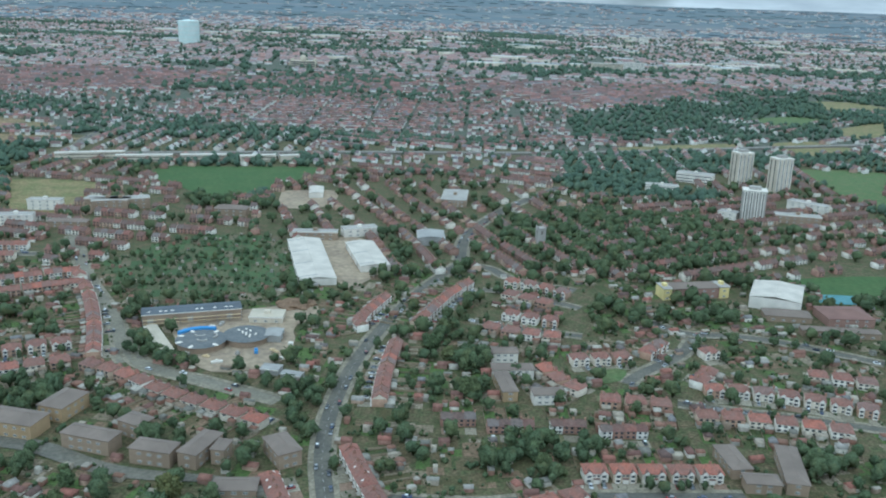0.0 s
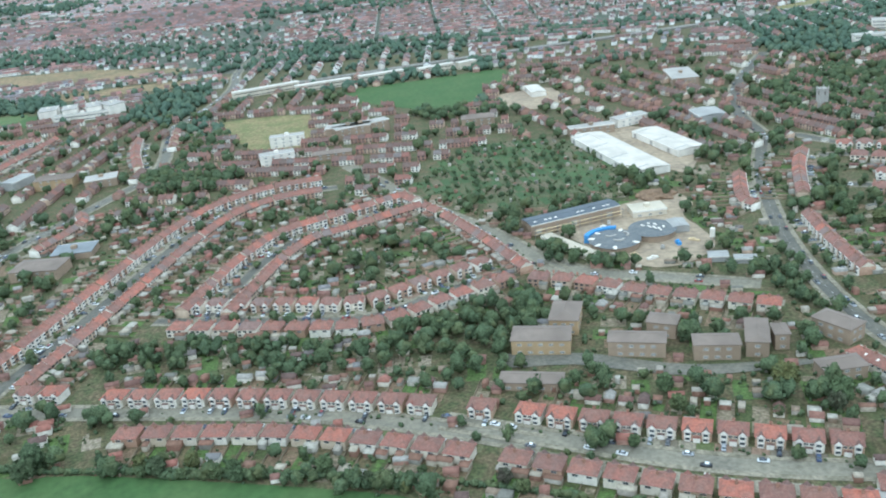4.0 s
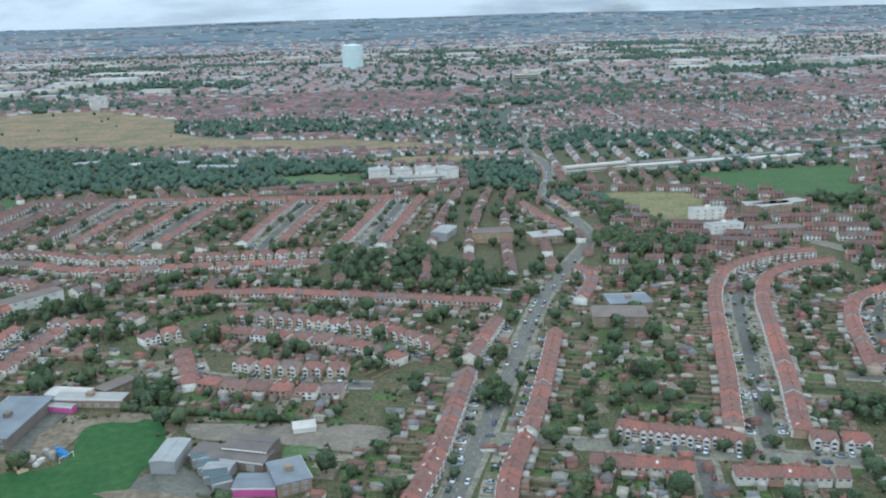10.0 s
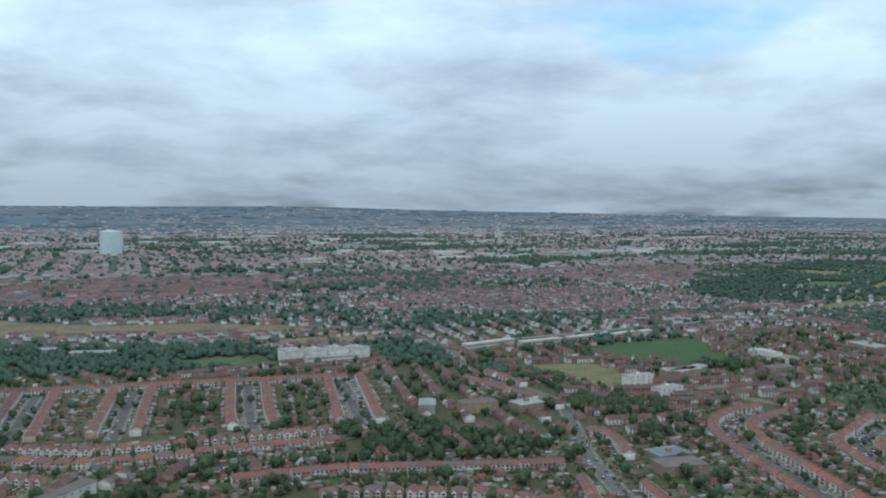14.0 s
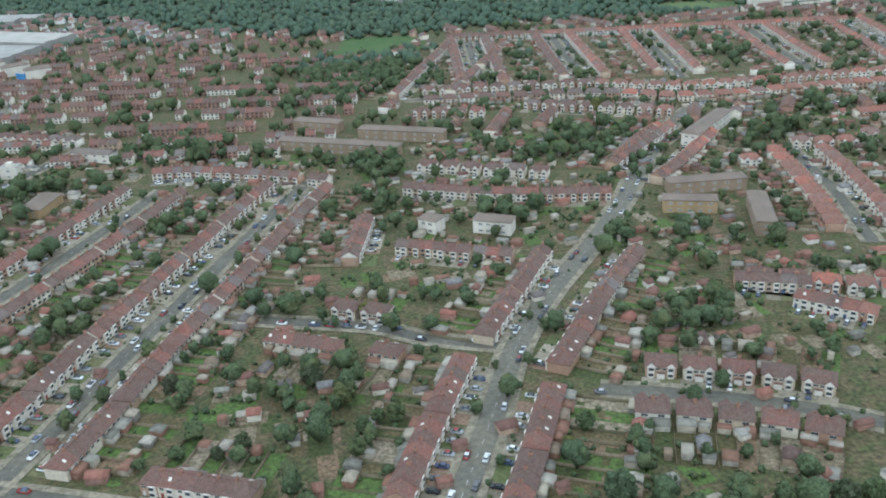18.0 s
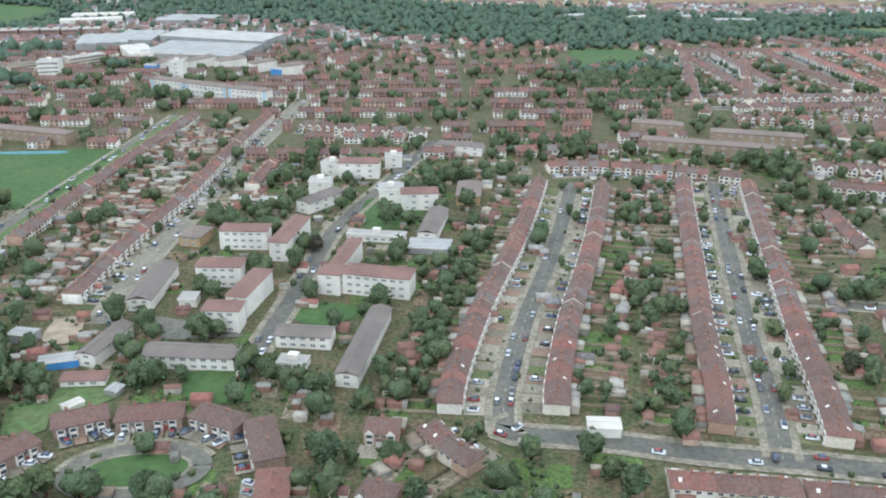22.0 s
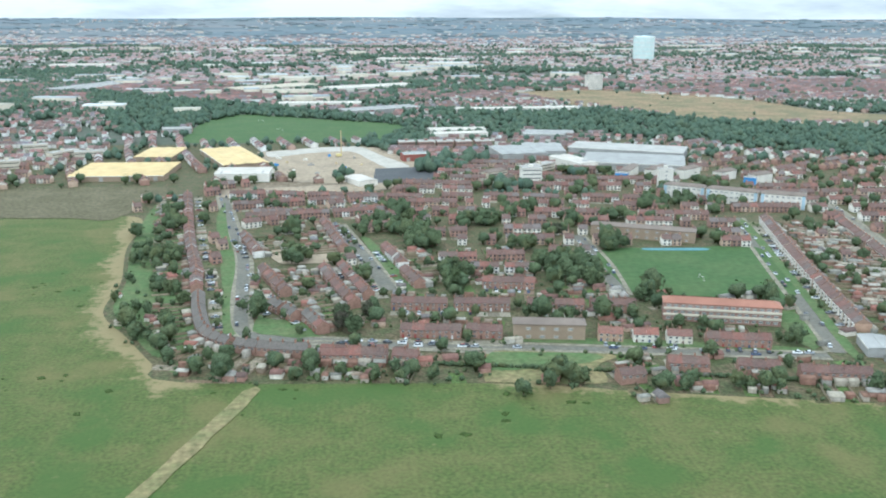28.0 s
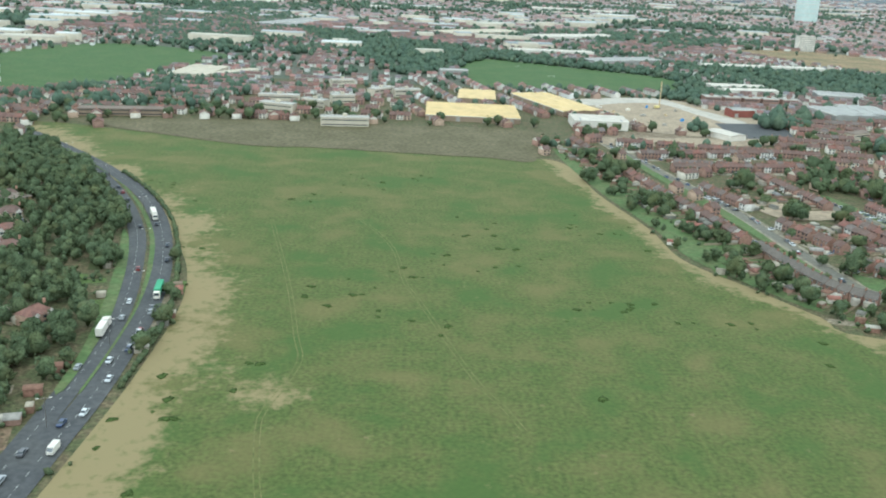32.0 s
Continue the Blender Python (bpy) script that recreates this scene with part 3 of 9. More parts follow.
def plots_of(x, y, turn, pitch, near, garden=0.0):
    """Front yard, back garden, fence, shed and bushes of one house."""
    c, s = math.cos(turn), math.sin(turn)

    def at(u, v):
        return x + u * c - v * s, y + u * s + v * c

    deep = garden or 17 + 4 * RNG.random()
    parts_ = 2 if pitch > 10 else 1
    for k in range(parts_):
        u = (k - (parts_ - 1) / 2) * pitch / 2
        w = pitch / parts_
        px, py = at(u, -4.5 - deep / 2)
        if occupied([px], [py])[0] in (0, 1):
            PLOTS.append((px, py, 0.02 + 0.01 * RNG.random(), turn, w - 0.15, deep, 1))
            fx, fy = at(u + w / 2, -4.5 - deep / 2)
            if RNG.random() < 0.85:
                FENCES.append((fx, fy, 0, turn, 1, deep, 1))
            if RNG.random() < 0.7:
                sx, sy = at(u + RNG.uniform(-1, 1), -3 - deep * RNG.uniform(0.8, 0.95))
                SHEDS.append((sx, sy, 0, turn, RNG.uniform(2, 5.4), RNG.uniform(2.2, 6.0), RNG.uniform(0.85, 1.2)))
            for q in range(RNG.poisson(0.8)):
                px2, py2 = at(u + RNG.uniform(-w / 4, w / 4), -5 - deep * RNG.uniform(0.1, 0.9))
                PLOTS.append((px2, py2, 0.034 + 0.003 * q, turn, w * RNG.uniform(0.3, 0.8), RNG.uniform(2, 6), 1))
            if RNG.random() < 0.7:
                sx, sy = at(u + RNG.uniform(-1, 1), -5.2)
                SHEDS.append((sx, sy, 0, turn, RNG.uniform(2.5, w), RNG.uniform(3, 6.0), RNG.uniform(1.0, 1.4)))
            if RNG.random() < 0.2:
                sx, sy = at(u + RNG.uniform(-1, 1), -3 - deep * RNG.uniform(0.55, 0.9))
                GARAGES.append((sx, sy, 0, turn + (math.pi / 2 if RNG.random() < 0.5 else 0), RNG.uniform(4, 6.5), RNG.uniform(3.4, 5), RNG.uniform(0.9, 1.25)))
            for _ in range(RNG.poisson(2.4)):
                bx, by = at(u + RNG.uniform(-w / 2, w / 2), -6 - deep * RNG.random())
                BUSHES.append((bx, by, RNG.uniform(0.7, 2.0)))
            if RNG.random() < 0.14 + 0.7 * max(0.0, noise.noise((x / 30, y / 30, 5.0))):
                bx, by = at(u, -6 - deep * RNG.uniform(0.4, 1))
                TREES.append((bx, by, RNG.uniform(5, 9), near))
        px, py = at(u, 4.5 + 2.7)
        FORE.append((px + 0.8 * -s, py + 0.8 * c, 0.03, turn, w - 0.2, 6.8, 1))
        for _ in range(RNG.poisson(0.8)):
            bx, by = at(u + RNG.uniform(-w / 2, w / 2), 4.5 + RNG.uniform(2.5, 5.2))
            BUSHES.append((bx, by, RNG.uniform(0.5, 1.3)))
        if RNG.random() < (0.04 if near else 0.16):
            bx, by = at(u + RNG.uniform(-w / 2, w / 2), 4.5 + RNG.uniform(4.0, 7.0))
            TREES.append((bx, by, RNG.uniform(3.5, 6.5), 0))
        if RNG.random() < 0.44:
            px, py = at(u + RNG.uniform(-0.6, 0.6), 4.6 + RNG.uniform(2.6, 3.6))
            CARS.append((px, py, 0.04, turn + math.pi / 2 * (1 if RNG.random() < 0.5 else -1), near))


def block(kind, pts, h, depth=0.0, tone="", roof=""):
    BLOCKS.append((kind, pts, h, depth, tone, roof))
    mark_line(quad_of(pts, depth) + quad_of(pts, depth)[:1], 4, 3)
    mark_poly(quad_of(pts, depth), 3)


BLOCKS, ALLOTMENTS = [], []


def quad_of(pts, depth):
    """Four corners, anticlockwise, from a front edge and a depth, or from four given corners squared up."""
    p = [np.array(q, dtype=float) for q in pts]
    if len(p) == 2:
        t = (p[1] - p[0]) / np.linalg.norm(p[1] - p[0])
        n = np.array([-t[1], t[0]]) * depth
        p = [p[0], p[1], p[1] + n, p[0] + n]
    else:
        mid = sum(p) / 4
        u = (p[1] + p[2] - p[0] - p[3]) / 4
        v = (p[2] + p[3] - p[0] - p[1]) / 4
        if np.linalg.norm(u) >= np.linalg.norm(v):
            v -= u * (u @ v) / (u @ u)
        else:
            u -= v * (u @ v) / (v @ v)
        p = [mid - u - v, mid + u - v, mid + u + v, mid - u + v]
    if (p[1][0] - p[0][0]) * (p[2][1] - p[1][1]) - (p[1][1] - p[0][1]) * (p[2][0] - p[1][0]) < 0:
        p = [p[1], p[0], p[3], p[2]]
    return [tuple(q) for q in p]


def allotment(pts):
    ALLOTMENTS.append(pts)
    mark_poly(pts, 4)


def patch(kind, pts, label="", z=0.0):
    mark_poly(pts, 4)
    LIFT[0] += 0.003
    ragged = {"dry_grass": 1.1, "heath": 4.0, "rough_ground": 2.0, "bare_soil": 1.5, "sand": 1.0}.get(kind, 0.0)
    line = smooth_line(pts + pts[:1], 3.0 if ragged and kind != "heath" else 8.0)[:-1]
    if ragged:
        line = [(x + ragged * noise.noise((x / 9.3, y / 11.7, 1.0)), y + ragged * noise.noise((x / 9.3, y / 11.7, 4.0))) for x, y in line]
    z = z or 0.05 + LIFT[0]
    me = bpy.data.meshes.new(kind)
    bm = bmesh.new()
    f = bm.faces.new([bm.verts.new((*p, z)) for p in line])
    if f.normal.z < 0 or f.calc_area() and sum((a[0] - b[0]) * (a[1] + b[1]) for a, b in zip(line, line[1:] + line[:1])) > 0:
        f.normal_flip()
    bmesh.ops.triangulate(bm, faces=[f])
    bm.to_mesh(me)
    bm.free()
    me.materials.append(MATS[kind])
    tagged(new(kind, me), label or PATCH_LABEL[kind], "ground", kind="structure")
    if kind == "heath":
        xs, ys = zip(*pts)
        for _ in range(70):
            x, y = RNG.uniform(min(xs), max(xs)), RNG.uniform(min(ys), max(ys))
            if inside(pts, np.array([x]), np.array([y]))[0] and noise.noise((x / 60, y / 60, 2.0)) > 0.0:
                TREES.append((x, y, RNG.uniform(3, 8), 0))


material("yard", [(0.225, 0.187, 0.142)], grain=0.2, size=2.5, blotch=(0.175, 0.148, 0.112), blotch_size=14)
material("concrete", [(0.46, 0.42, 0.36)], grain=0.15, size=2.5, blotch=(0.38, 0.345, 0.29), blotch_size=14)
material("court", [(0.10, 0.22, 0.24)], grain=0.1, size=3, blotch=(0.13, 0.26, 0.28), blotch_size=10)
material("verge", [(0.092, 0.14, 0.05)], grain=0.25, size=2.5, blotch=(0.12, 0.145, 0.06), blotch_size=12, rough=0.95)
PATCH_LABEL = {"court": "blue-green hard sports court", "verge": "mown grass verge beside the road", "sports_field": "mown green playing field", "bright_lawn": "bright green lawn of the school field", "dry_grass": "open ground of dry yellow grass", "heath": "open heath of dry brown grass", "sand": "bare sandy building ground",
               "tarmac": "grey tarmac yard", "dark_tarmac": "dark tarmac yard", "rough_ground": "rough brown grassland"}
WOODS = []


def big_trees(*rows):
    """Single tall trees: x, y and height."""
    for x, y, h in rows:
        TREES.append((x, y, float(h), 2))


def hedge(pts, h=1.8):
    """A clipped row of bushes along a line."""
    for x, y in smooth_line(pts, 1.5):
        BUSHES.append((x + RNG.uniform(-0.4, 0.4), y + RNG.uniform(-0.4, 0.4), h * RNG.uniform(0.7, 1.3)))


def outhouses(pts, n):
    """Sheds, garages and low extensions crowded between two rows."""
    xs, ys = zip(*pts)
    k = 0
    while k < n:
        x, y = RNG.uniform(min(xs), max(xs)), RNG.uniform(min(ys), max(ys))
        if inside(pts, np.array([x]), np.array([y]))[0]:
            SHEDS.append((x, y, 0, -0.25 + RNG.normal(0, 0.03), RNG.uniform(3, 8), RNG.uniform(2.5, 5), RNG.uniform(0.9, 1.5)))
            k += 1


def wood(pts, dens=1.0):
    WOODS.append((pts, dens))


# >>> plan

# streets of the eastern quarter
street([(-18, 256), (-29, 278), (-37, 304), (-44, 339), (-49, 371), (-50, 411), (-45, 466), (-33, 525), (-13, 593), (19, 670)], width=7.8, name='main')
street([(20, 679), (29, 758), (68, 854), (134, 964)], width=9)
street([(19, 670), (41, 662), (60, 634), (102, 613)], width=8)
row([(-21, 501), (-25, 460), (-26, 417)], 'R', kind='terrace', near=1)
row([(-38, 373), (-28, 345), (-10, 300)], 'R', kind='terrace', near=1)
row([(-69, 345), (-59, 321), (-48, 301)], 'L', kind='terrace', near=1)
row([(-32, 582), (-46, 535), (-42, 520)], 'L', kind='terrace')
row([(-11, 529), (8, 581), (26, 617)], 'R', kind='terrace')
street([(-300, 716), (-279, 674), (-249, 612), (-225, 572), (-203, 536), (-184, 495), (-172, 465)], width=8)
street([(-177, 486), (-159, 462), (-118, 442), (-78, 423)], width=8)
row([(-257, 616), (-230, 566), (-207, 514), (-190, 467)], 'L', kind='terrace', near=1)
row([(-193, 457), (-168, 445), (-139, 425), (-109, 408), (-78, 392)], 'L', kind='semi', near=1)
street([(-458, 391), (-451, 418), (-439, 459), (-422, 524), (-404, 587), (-381, 632), (-348, 655), (-306, 663)], rows='LR', off=14.2, kind='terrace', near=1, width=7)
street([(-369, 447), (-357, 487), (-345, 526), (-326, 560), (-297, 576), (-260, 598), (-239, 606)], rows='LR', off=14, kind='terrace', near=1, width=6)
street([(-394, 462), (-336, 448), (-289, 437), (-265, 441), (-241, 455), (-216, 467), (-192, 480)], rows='LR', off=14, kind='semi', near=1, width=6)
street([(-575, 410), (-532, 402), (-502, 394), (-446, 382), (-388, 370), (-340, 360), (-295, 348), (-254, 332), (-207, 309)], rows='', width=8)
street([(-244, 333), (-195, 308), (-157, 289), (-119, 276), (-73, 266)], rows='', width=8)
row([(-399, 381), (-329, 366), (-268, 349), (-220, 333)], 'R', kind='semi', near=1)
row([(-220, 333), (-184, 317), (-138, 299), (-89, 280)], 'R', kind='semi', near=1)
row([(-387, 347), (-322, 336), (-274, 321), (-229, 302)], 'L', kind='semi', near=1)
row([(-229, 302), (-189, 283), (-152, 266), (-100, 249)], 'L', kind='semi', near=1)
row([(-446, 395), (-412, 387)], 'R', kind='semi', near=1)
row([(-519, 410), (-466, 392)], 'R', kind='semi', near=1)
row([(-537, 382), (-500, 373)], 'L', kind='terrace', near=1)
row([(-482, 367), (-439, 362)], 'L', kind='terrace', near=1)
street([(-498, 332), (-494, 355), (-488, 390)], width=7)
row([(-541, 344), (-505, 337)], 'L', kind='terrace', near=1)
# the close with its green, the two rows east of it and the brown terraces below
street([(109, 456), (117, 468), (148, 498), (165, 527)], width=7)
street([(131, 433), (159, 426), (197, 418), (235, 408)], width=6)
row([(77, 481), (120, 488)], 'R', kind='semi')
row([(124, 490), (142, 512)], 'R', kind='semi')
row([(61, 473), (72, 449), (84, 437)], 'L', kind='semi')
row([(86, 429), (128, 424)], 'L', kind='semi')
row([(140, 447), (151, 458), (163, 478)], 'L', kind='semi')
row([(157, 495), (174, 500)], 'R', kind='semi')
row([(147, 446), (171, 444), (199, 437), (235, 424)], 'R', kind='semi')
row([(128, 413), (166, 410), (216, 398)], 'L', kind='semi')
row([(4, 403), (24, 404)], 'R', kind='estate')
row([(28, 397), (51, 398)], 'R', kind='estate')
row([(59, 399), (77, 399)], 'R', kind='estate')
row([(81, 395), (108, 396)], 'R', kind='estate')
street([(26, 547), (60, 533), (94, 525)], rows='LR', off=14, kind='semi', width=6)
street([(35, 609), (58, 604), (100, 576)], rows='LR', off=14, kind='semi', width=6)
street([(-26, 335), (21, 332), (59, 339), (138, 343)], rows='R', off=15, kind='semi', width=6)
row([(62, 355), (100, 357), (138, 358)], 'R', kind='semi', near=1)

# streets between the two main roads
street([(-596, 352), (-583, 396), (-569, 445), (-552, 508), (-525, 604), (-494, 682), (-468, 749), (-468, 803), (-478, 860), (-485, 924), (-464, 1006), (-456, 1102), (-465, 1210), (-451, 1369)], width=8.5, name='main')
row([(-559, 554), (-579, 495)], 'L', kind='terrace', near=1)
row([(-580, 479), (-600, 385), (-613, 344)], 'L', kind='terrace', near=1)
row([(-528, 530), (-550, 437), (-569, 374), (-574, 342)], 'R', kind='terrace', near=1)
row([(-498, 661), (-488, 633), (-504, 585)], 'R', kind='terrace')
row([(-508, 871), (-499, 823), (-482, 769)], 'L', kind='terrace')
row([(-476, 894), (-467, 832), (-465, 799)], 'R', kind='terrace')
row([(-766, 624), (-703, 623), (-627, 604), (-554, 586)], 'L', kind='terrace', near=1)
street([(-780, 657), (-706, 658), (-624, 641), (-540, 617)], width=6)
street([(-735, 568), (-700, 561), (-666, 548), (-631, 532), (-597, 501)], rows='LR', off=14, kind='semi', width=6, near=1)
street([(-722, 495), (-677, 480), (-629, 473)], rows='LR', off=14, kind='semi', width=6, near=1)
row([(-520, 412), (-496, 403), (-470, 396)], 'R', kind='semi', near=1)
row([(-531, 382), (-496, 371)], 'L', kind='terrace', near=1)

# the streets of terraces before the wood
row([(-995, 952), (-860, 937), (-615, 914)], 'R', kind='terrace')
street([(-974, 953), (-986, 757)], rows='LR', off=16, kind='terrace')
street([(-894, 949), (-906, 760)], rows='LR', off=16, kind='terrace')
street([(-811, 945), (-834, 754)], rows='LR', off=16, kind='terrace')
street([(-709, 931), (-727, 805), (-732, 743)], rows='LR', off=16, kind='terrace')
street([(-617, 927), (-638, 810), (-652, 732)], rows='LR', off=16, kind='terrace')
street([(-1048, 744), (-983, 740), (-909, 731), (-845, 705), (-759, 706), (-665, 707)], rows='LR', off=14, kind='semi', width=6)

# the second main road and its side streets
street([(-1082, 246), (-1070, 278), (-1062, 300), (-1047, 338), (-1032, 379), (-1010, 421), (-983, 462), (-952, 513), (-928, 560), (-874, 650), (-827, 705)], width=8.5, name='main')
row([(-1051, 373), (-1064, 341), (-1075, 312), (-1081, 296)], 'L', kind='terrace', near=1)
row([(-1096, 262), (-1104, 240)], 'L', kind='terrace', near=1)
row([(-1044, 383), (-1028, 413), (-1004, 458)], 'R', kind='terrace', near=1)
row([(-1024, 348), (-1040, 308), (-1052, 281), (-1061, 256)], 'R', kind='terrace', near=1, garden=30)
row([(-1021, 359), (-1006, 383), (-993, 406), (-963, 450)], 'L', kind='terrace', near=1)
row([(-944, 562), (-920, 598), (-895, 628)], 'R', kind='terrace', near=1)
row([(-928, 534), (-907, 557), (-867, 608)], 'L', kind='terrace')
street([(-857, 442), (-846, 486), (-839, 523), (-832, 578)], rows='LR', off=14, kind='semi', width=6, near=1)
row([(-942, 566), (-920, 589), (-888, 626)], 'R', kind='terrace')
row([(-932, 420), (-898, 404), (-865, 390)], 'R', kind='semi', near=1)
street([(-1008, 348), (-978, 339), (-950, 328), (-926, 314)], rows='LR', off=14, kind='semi', near=1, width=7)
row([(-936, 415), (-903, 403)], 'R', kind='terrace', near=1)
row([(-918, 396), (-892, 374)], 'R', kind='terrace', near=1)

# the two long streets and their neighbours
street([(-1283, 350), (-1281, 362), (-1275, 383), (-1258, 429), (-1237, 478), (-1219, 524), (-1196, 588)], rows='LR', off=17.5, kind='terrace', near=1, width=7, name='long')
street([(-1203, 325), (-1191, 358), (-1178, 401), (-1162, 447), (-1133, 531), (-1116, 578)], rows='LR', off=17.5, kind='terrace', near=1, width=7, name='long')
row([(-1207, 609), (-1184, 608), (-1146, 595), (-1100, 573)], 'R', kind='terrace', near=1)
street([(-1205, 601), (-1179, 601), (-1147, 593), (-1113, 580)], width=6)
street([(-1278, 355), (-1282, 353), (-1280, 349), (-1257, 343), (-1225, 331), (-1198, 323), (-1169, 313), (-1132, 299), (-1111, 290), (-1072, 276)], width=8)
row([(-1245, 316), (-1210, 307), (-1176, 296), (-1140, 284)], 'L', kind='terrace', near=1)
row([(-1155, 321), (-1120, 308)], 'R', kind='terrace', near=1)
street([(-1160, 432), (-1125, 419), (-1083, 406), (-1065, 394), (-1035, 382)], width=6)
row([(-1104, 424), (-1071, 408)], 'R', kind='semi', near=1)
row([(-1126, 401), (-1094, 386)], 'L', kind='terrace', near=1)
row([(-1086, 385), (-1072, 378)], 'L', kind='terrace', near=1)
row([(-1056, 590), (-974, 558)], 'R', kind='semi', near=1)
row([(-1062, 553), (-1011, 532), (-954, 521)], 'R', kind='terrace', near=1)
row([(-1083, 513), (-1092, 464)], 'L', kind='terrace', near=1)
row([(-1070, 477), (-1018, 454)], 'R', kind='terrace', near=1)
row([(-1052, 702), (-989, 687)], 'R', kind='semi')
row([(-970, 704), (-870, 658)], 'R', kind='semi')
row([(-940, 569), (-901, 618)], 'R', kind='terrace')

# round the white flats
street([(-1363, 413), (-1353, 449), (-1341, 496), (-1329, 539), (-1296, 610), (-1263, 684)], width=7)
street([(-1424, 444), (-1419, 494), (-1403, 568), (-1390, 638), (-1370, 716), (-1348, 814)], width=8.5, name='main')
row([(-1440, 461), (-1427, 525), (-1409, 588), (-1393, 667), (-1372, 756)], 'R', kind='terrace', near=1, garden=22)
row([(-1482, 530), (-1468, 592), (-1449, 670), (-1424, 764)], 'L', kind='terrace', near=1, garden=22)
outhouses([(-1470, 500), (-1452, 470), (-1436, 520), (-1420, 585), (-1404, 665), (-1384, 745), (-1414, 755), (-1440, 660)], 190)
row([(-1375, 597), (-1365, 641)], 'L', kind='terrace', near=1)
row([(-1350, 726), (-1309, 706), (-1266, 690)], 'R', kind='semi')
street([(-1507, 508), (-1489, 579), (-1468, 664), (-1439, 777)], width=6.5)

# the brick estate beside the meadow
street([(-1747, 541), (-1669, 532), (-1600, 520), (-1513, 505)], width=6)
row([(-1738, 524), (-1697, 514)], 'L', kind='estate', near=1)
row([(-1590, 497), (-1574, 494)], 'L', kind='estate', near=1)
row([(-1564, 492), (-1543, 486)], 'L', kind='estate', near=1)
row([(-1541, 483), (-1508, 476)], 'L', kind='estate', near=1)
row([(-1617, 485), (-1603, 487)], 'L', kind='estate', near=1)
row([(-1704, 550), (-1672, 544)], 'R', kind='estate', near=1)
row([(-1672, 546), (-1654, 542)], 'R', kind='estate', near=1)
row([(-1612, 536), (-1598, 533)], 'R', kind='estate', near=1)
row([(-1596, 533), (-1582, 530)], 'R', kind='estate', near=1)
row([(-1581, 530), (-1567, 527)], 'R', kind='estate', near=1)
row([(-1565, 525), (-1532, 518)], 'R', kind='estate', near=1)
row([(-1706, 590), (-1643, 582)], 'R', kind='estate', near=1)
row([(-1637, 581), (-1579, 574)], 'R', kind='estate', near=1)
row([(-1673, 676), (-1648, 675)], 'R', kind='estate', near=1)
row([(-1644, 678), (-1617, 678)], 'R', kind='estate', near=1)
row([(-1669, 654), (-1617, 648)], 'L', kind='estate')
row([(-1653, 623), (-1624, 617)], 'R', kind='estate', near=1)
row([(-1691, 742), (-1646, 741)], 'R', kind='estate')
row([(-1799, 812), (-1753, 810)], 'R', kind='estate')
row([(-1824, 886), (-1668, 860)], 'R', kind='estate')
row([(-1725, 822), (-1670, 806)], 'R', kind='estate')
row([(-1621, 861), (-1555, 847)], 'R', kind='estate')
row([(-1541, 850), (-1482, 837)], 'R', kind='estate')
row([(-1731, 665), (-1716, 604)], 'L', kind='estate', near=1)
row([(-1730, 703), (-1745, 783)], 'R', kind='estate')
row([(-1704, 707), (-1694, 660)], 'R', kind='estate', near=1)
row([(-1695, 654), (-1687, 620)], 'R', kind='estate', near=1)
street([(-1736, 781), (-1719, 697), (-1704, 620)], width=9)
street([(-1572, 735), (-1573, 665), (-1580, 600)], width=8)
street([(-1833, 904), (-1809, 778), (-1793, 700), (-1785, 627), (-1779, 571), (-1771, 554), (-1736, 544), (-1696, 534), (-1657, 526)], width=7)
row([(-1859, 891), (-1831, 735), (-1812, 650)], 'L', kind='estate', near=1, per=2)
row([(-1815, 660), (-1809, 625)], 'L', kind='estate', near=1, per=2)
row([(-1806, 612), (-1800, 578), (-1791, 550), (-1772, 534), (-1745, 526)], 'L', kind='estate', near=1, per=14)
row([(-1740, 520), (-1699, 517)], 'L', kind='estate', near=1)
row([(-1797, 744), (-1782, 694)], 'R', kind='estate', near=1, per=2)
row([(-1777, 662), (-1760, 613)], 'R', kind='estate', near=1, per=2)
row([(-1767, 598), (-1751, 571)], 'R', kind='estate', near=1, per=2)
row([(-1748, 578), (-1738, 552)], 'R', kind='estate', near=1)
row([(-1741, 658), (-1733, 623), (-1724, 592)], 'L', kind='estate', near=1)
row([(-1718, 709), (-1713, 684)], 'R', kind='estate', near=1)
row([(-1713, 677), (-1708, 658)], 'R', kind='estate', near=1)
row([(-1823, 839), (-1698, 866)], 'R', kind='estate')
row([(-1804, 798), (-1699, 814)], 'R', kind='estate')

mark_poly([(-1885, 905), (-1881, 816), (-1869, 722), (-1855, 649), (-1851, 600), (-1806, 590), (-1818, 650), (-1838, 735), (-1866, 895)], 1)
mark_poly([(-1905, 1000), (-1850, 1000), (-1850, 880), (-1905, 880)], 1)
patch('verge', [(-1879, 895), (-1877, 816), (-1866, 722), (-1852, 649), (-1847, 600), (-1826, 556), (-1809, 530), (-1800, 560), (-1813, 640), (-1832, 735), (-1858, 880)], 'rough green strip behind the estate gardens')
mark_poly([(-1879, 895), (-1877, 816), (-1866, 722), (-1852, 649), (-1847, 600), (-1826, 556), (-1809, 530), (-1800, 560), (-1813, 640), (-1832, 735), (-1858, 880)], 1)
wood([(-1878, 880), (-1872, 760), (-1858, 668), (-1851, 610), (-1822, 545), (-1806, 528), (-1806, 565), (-1822, 640), (-1842, 735), (-1866, 880)], dens=0.2)

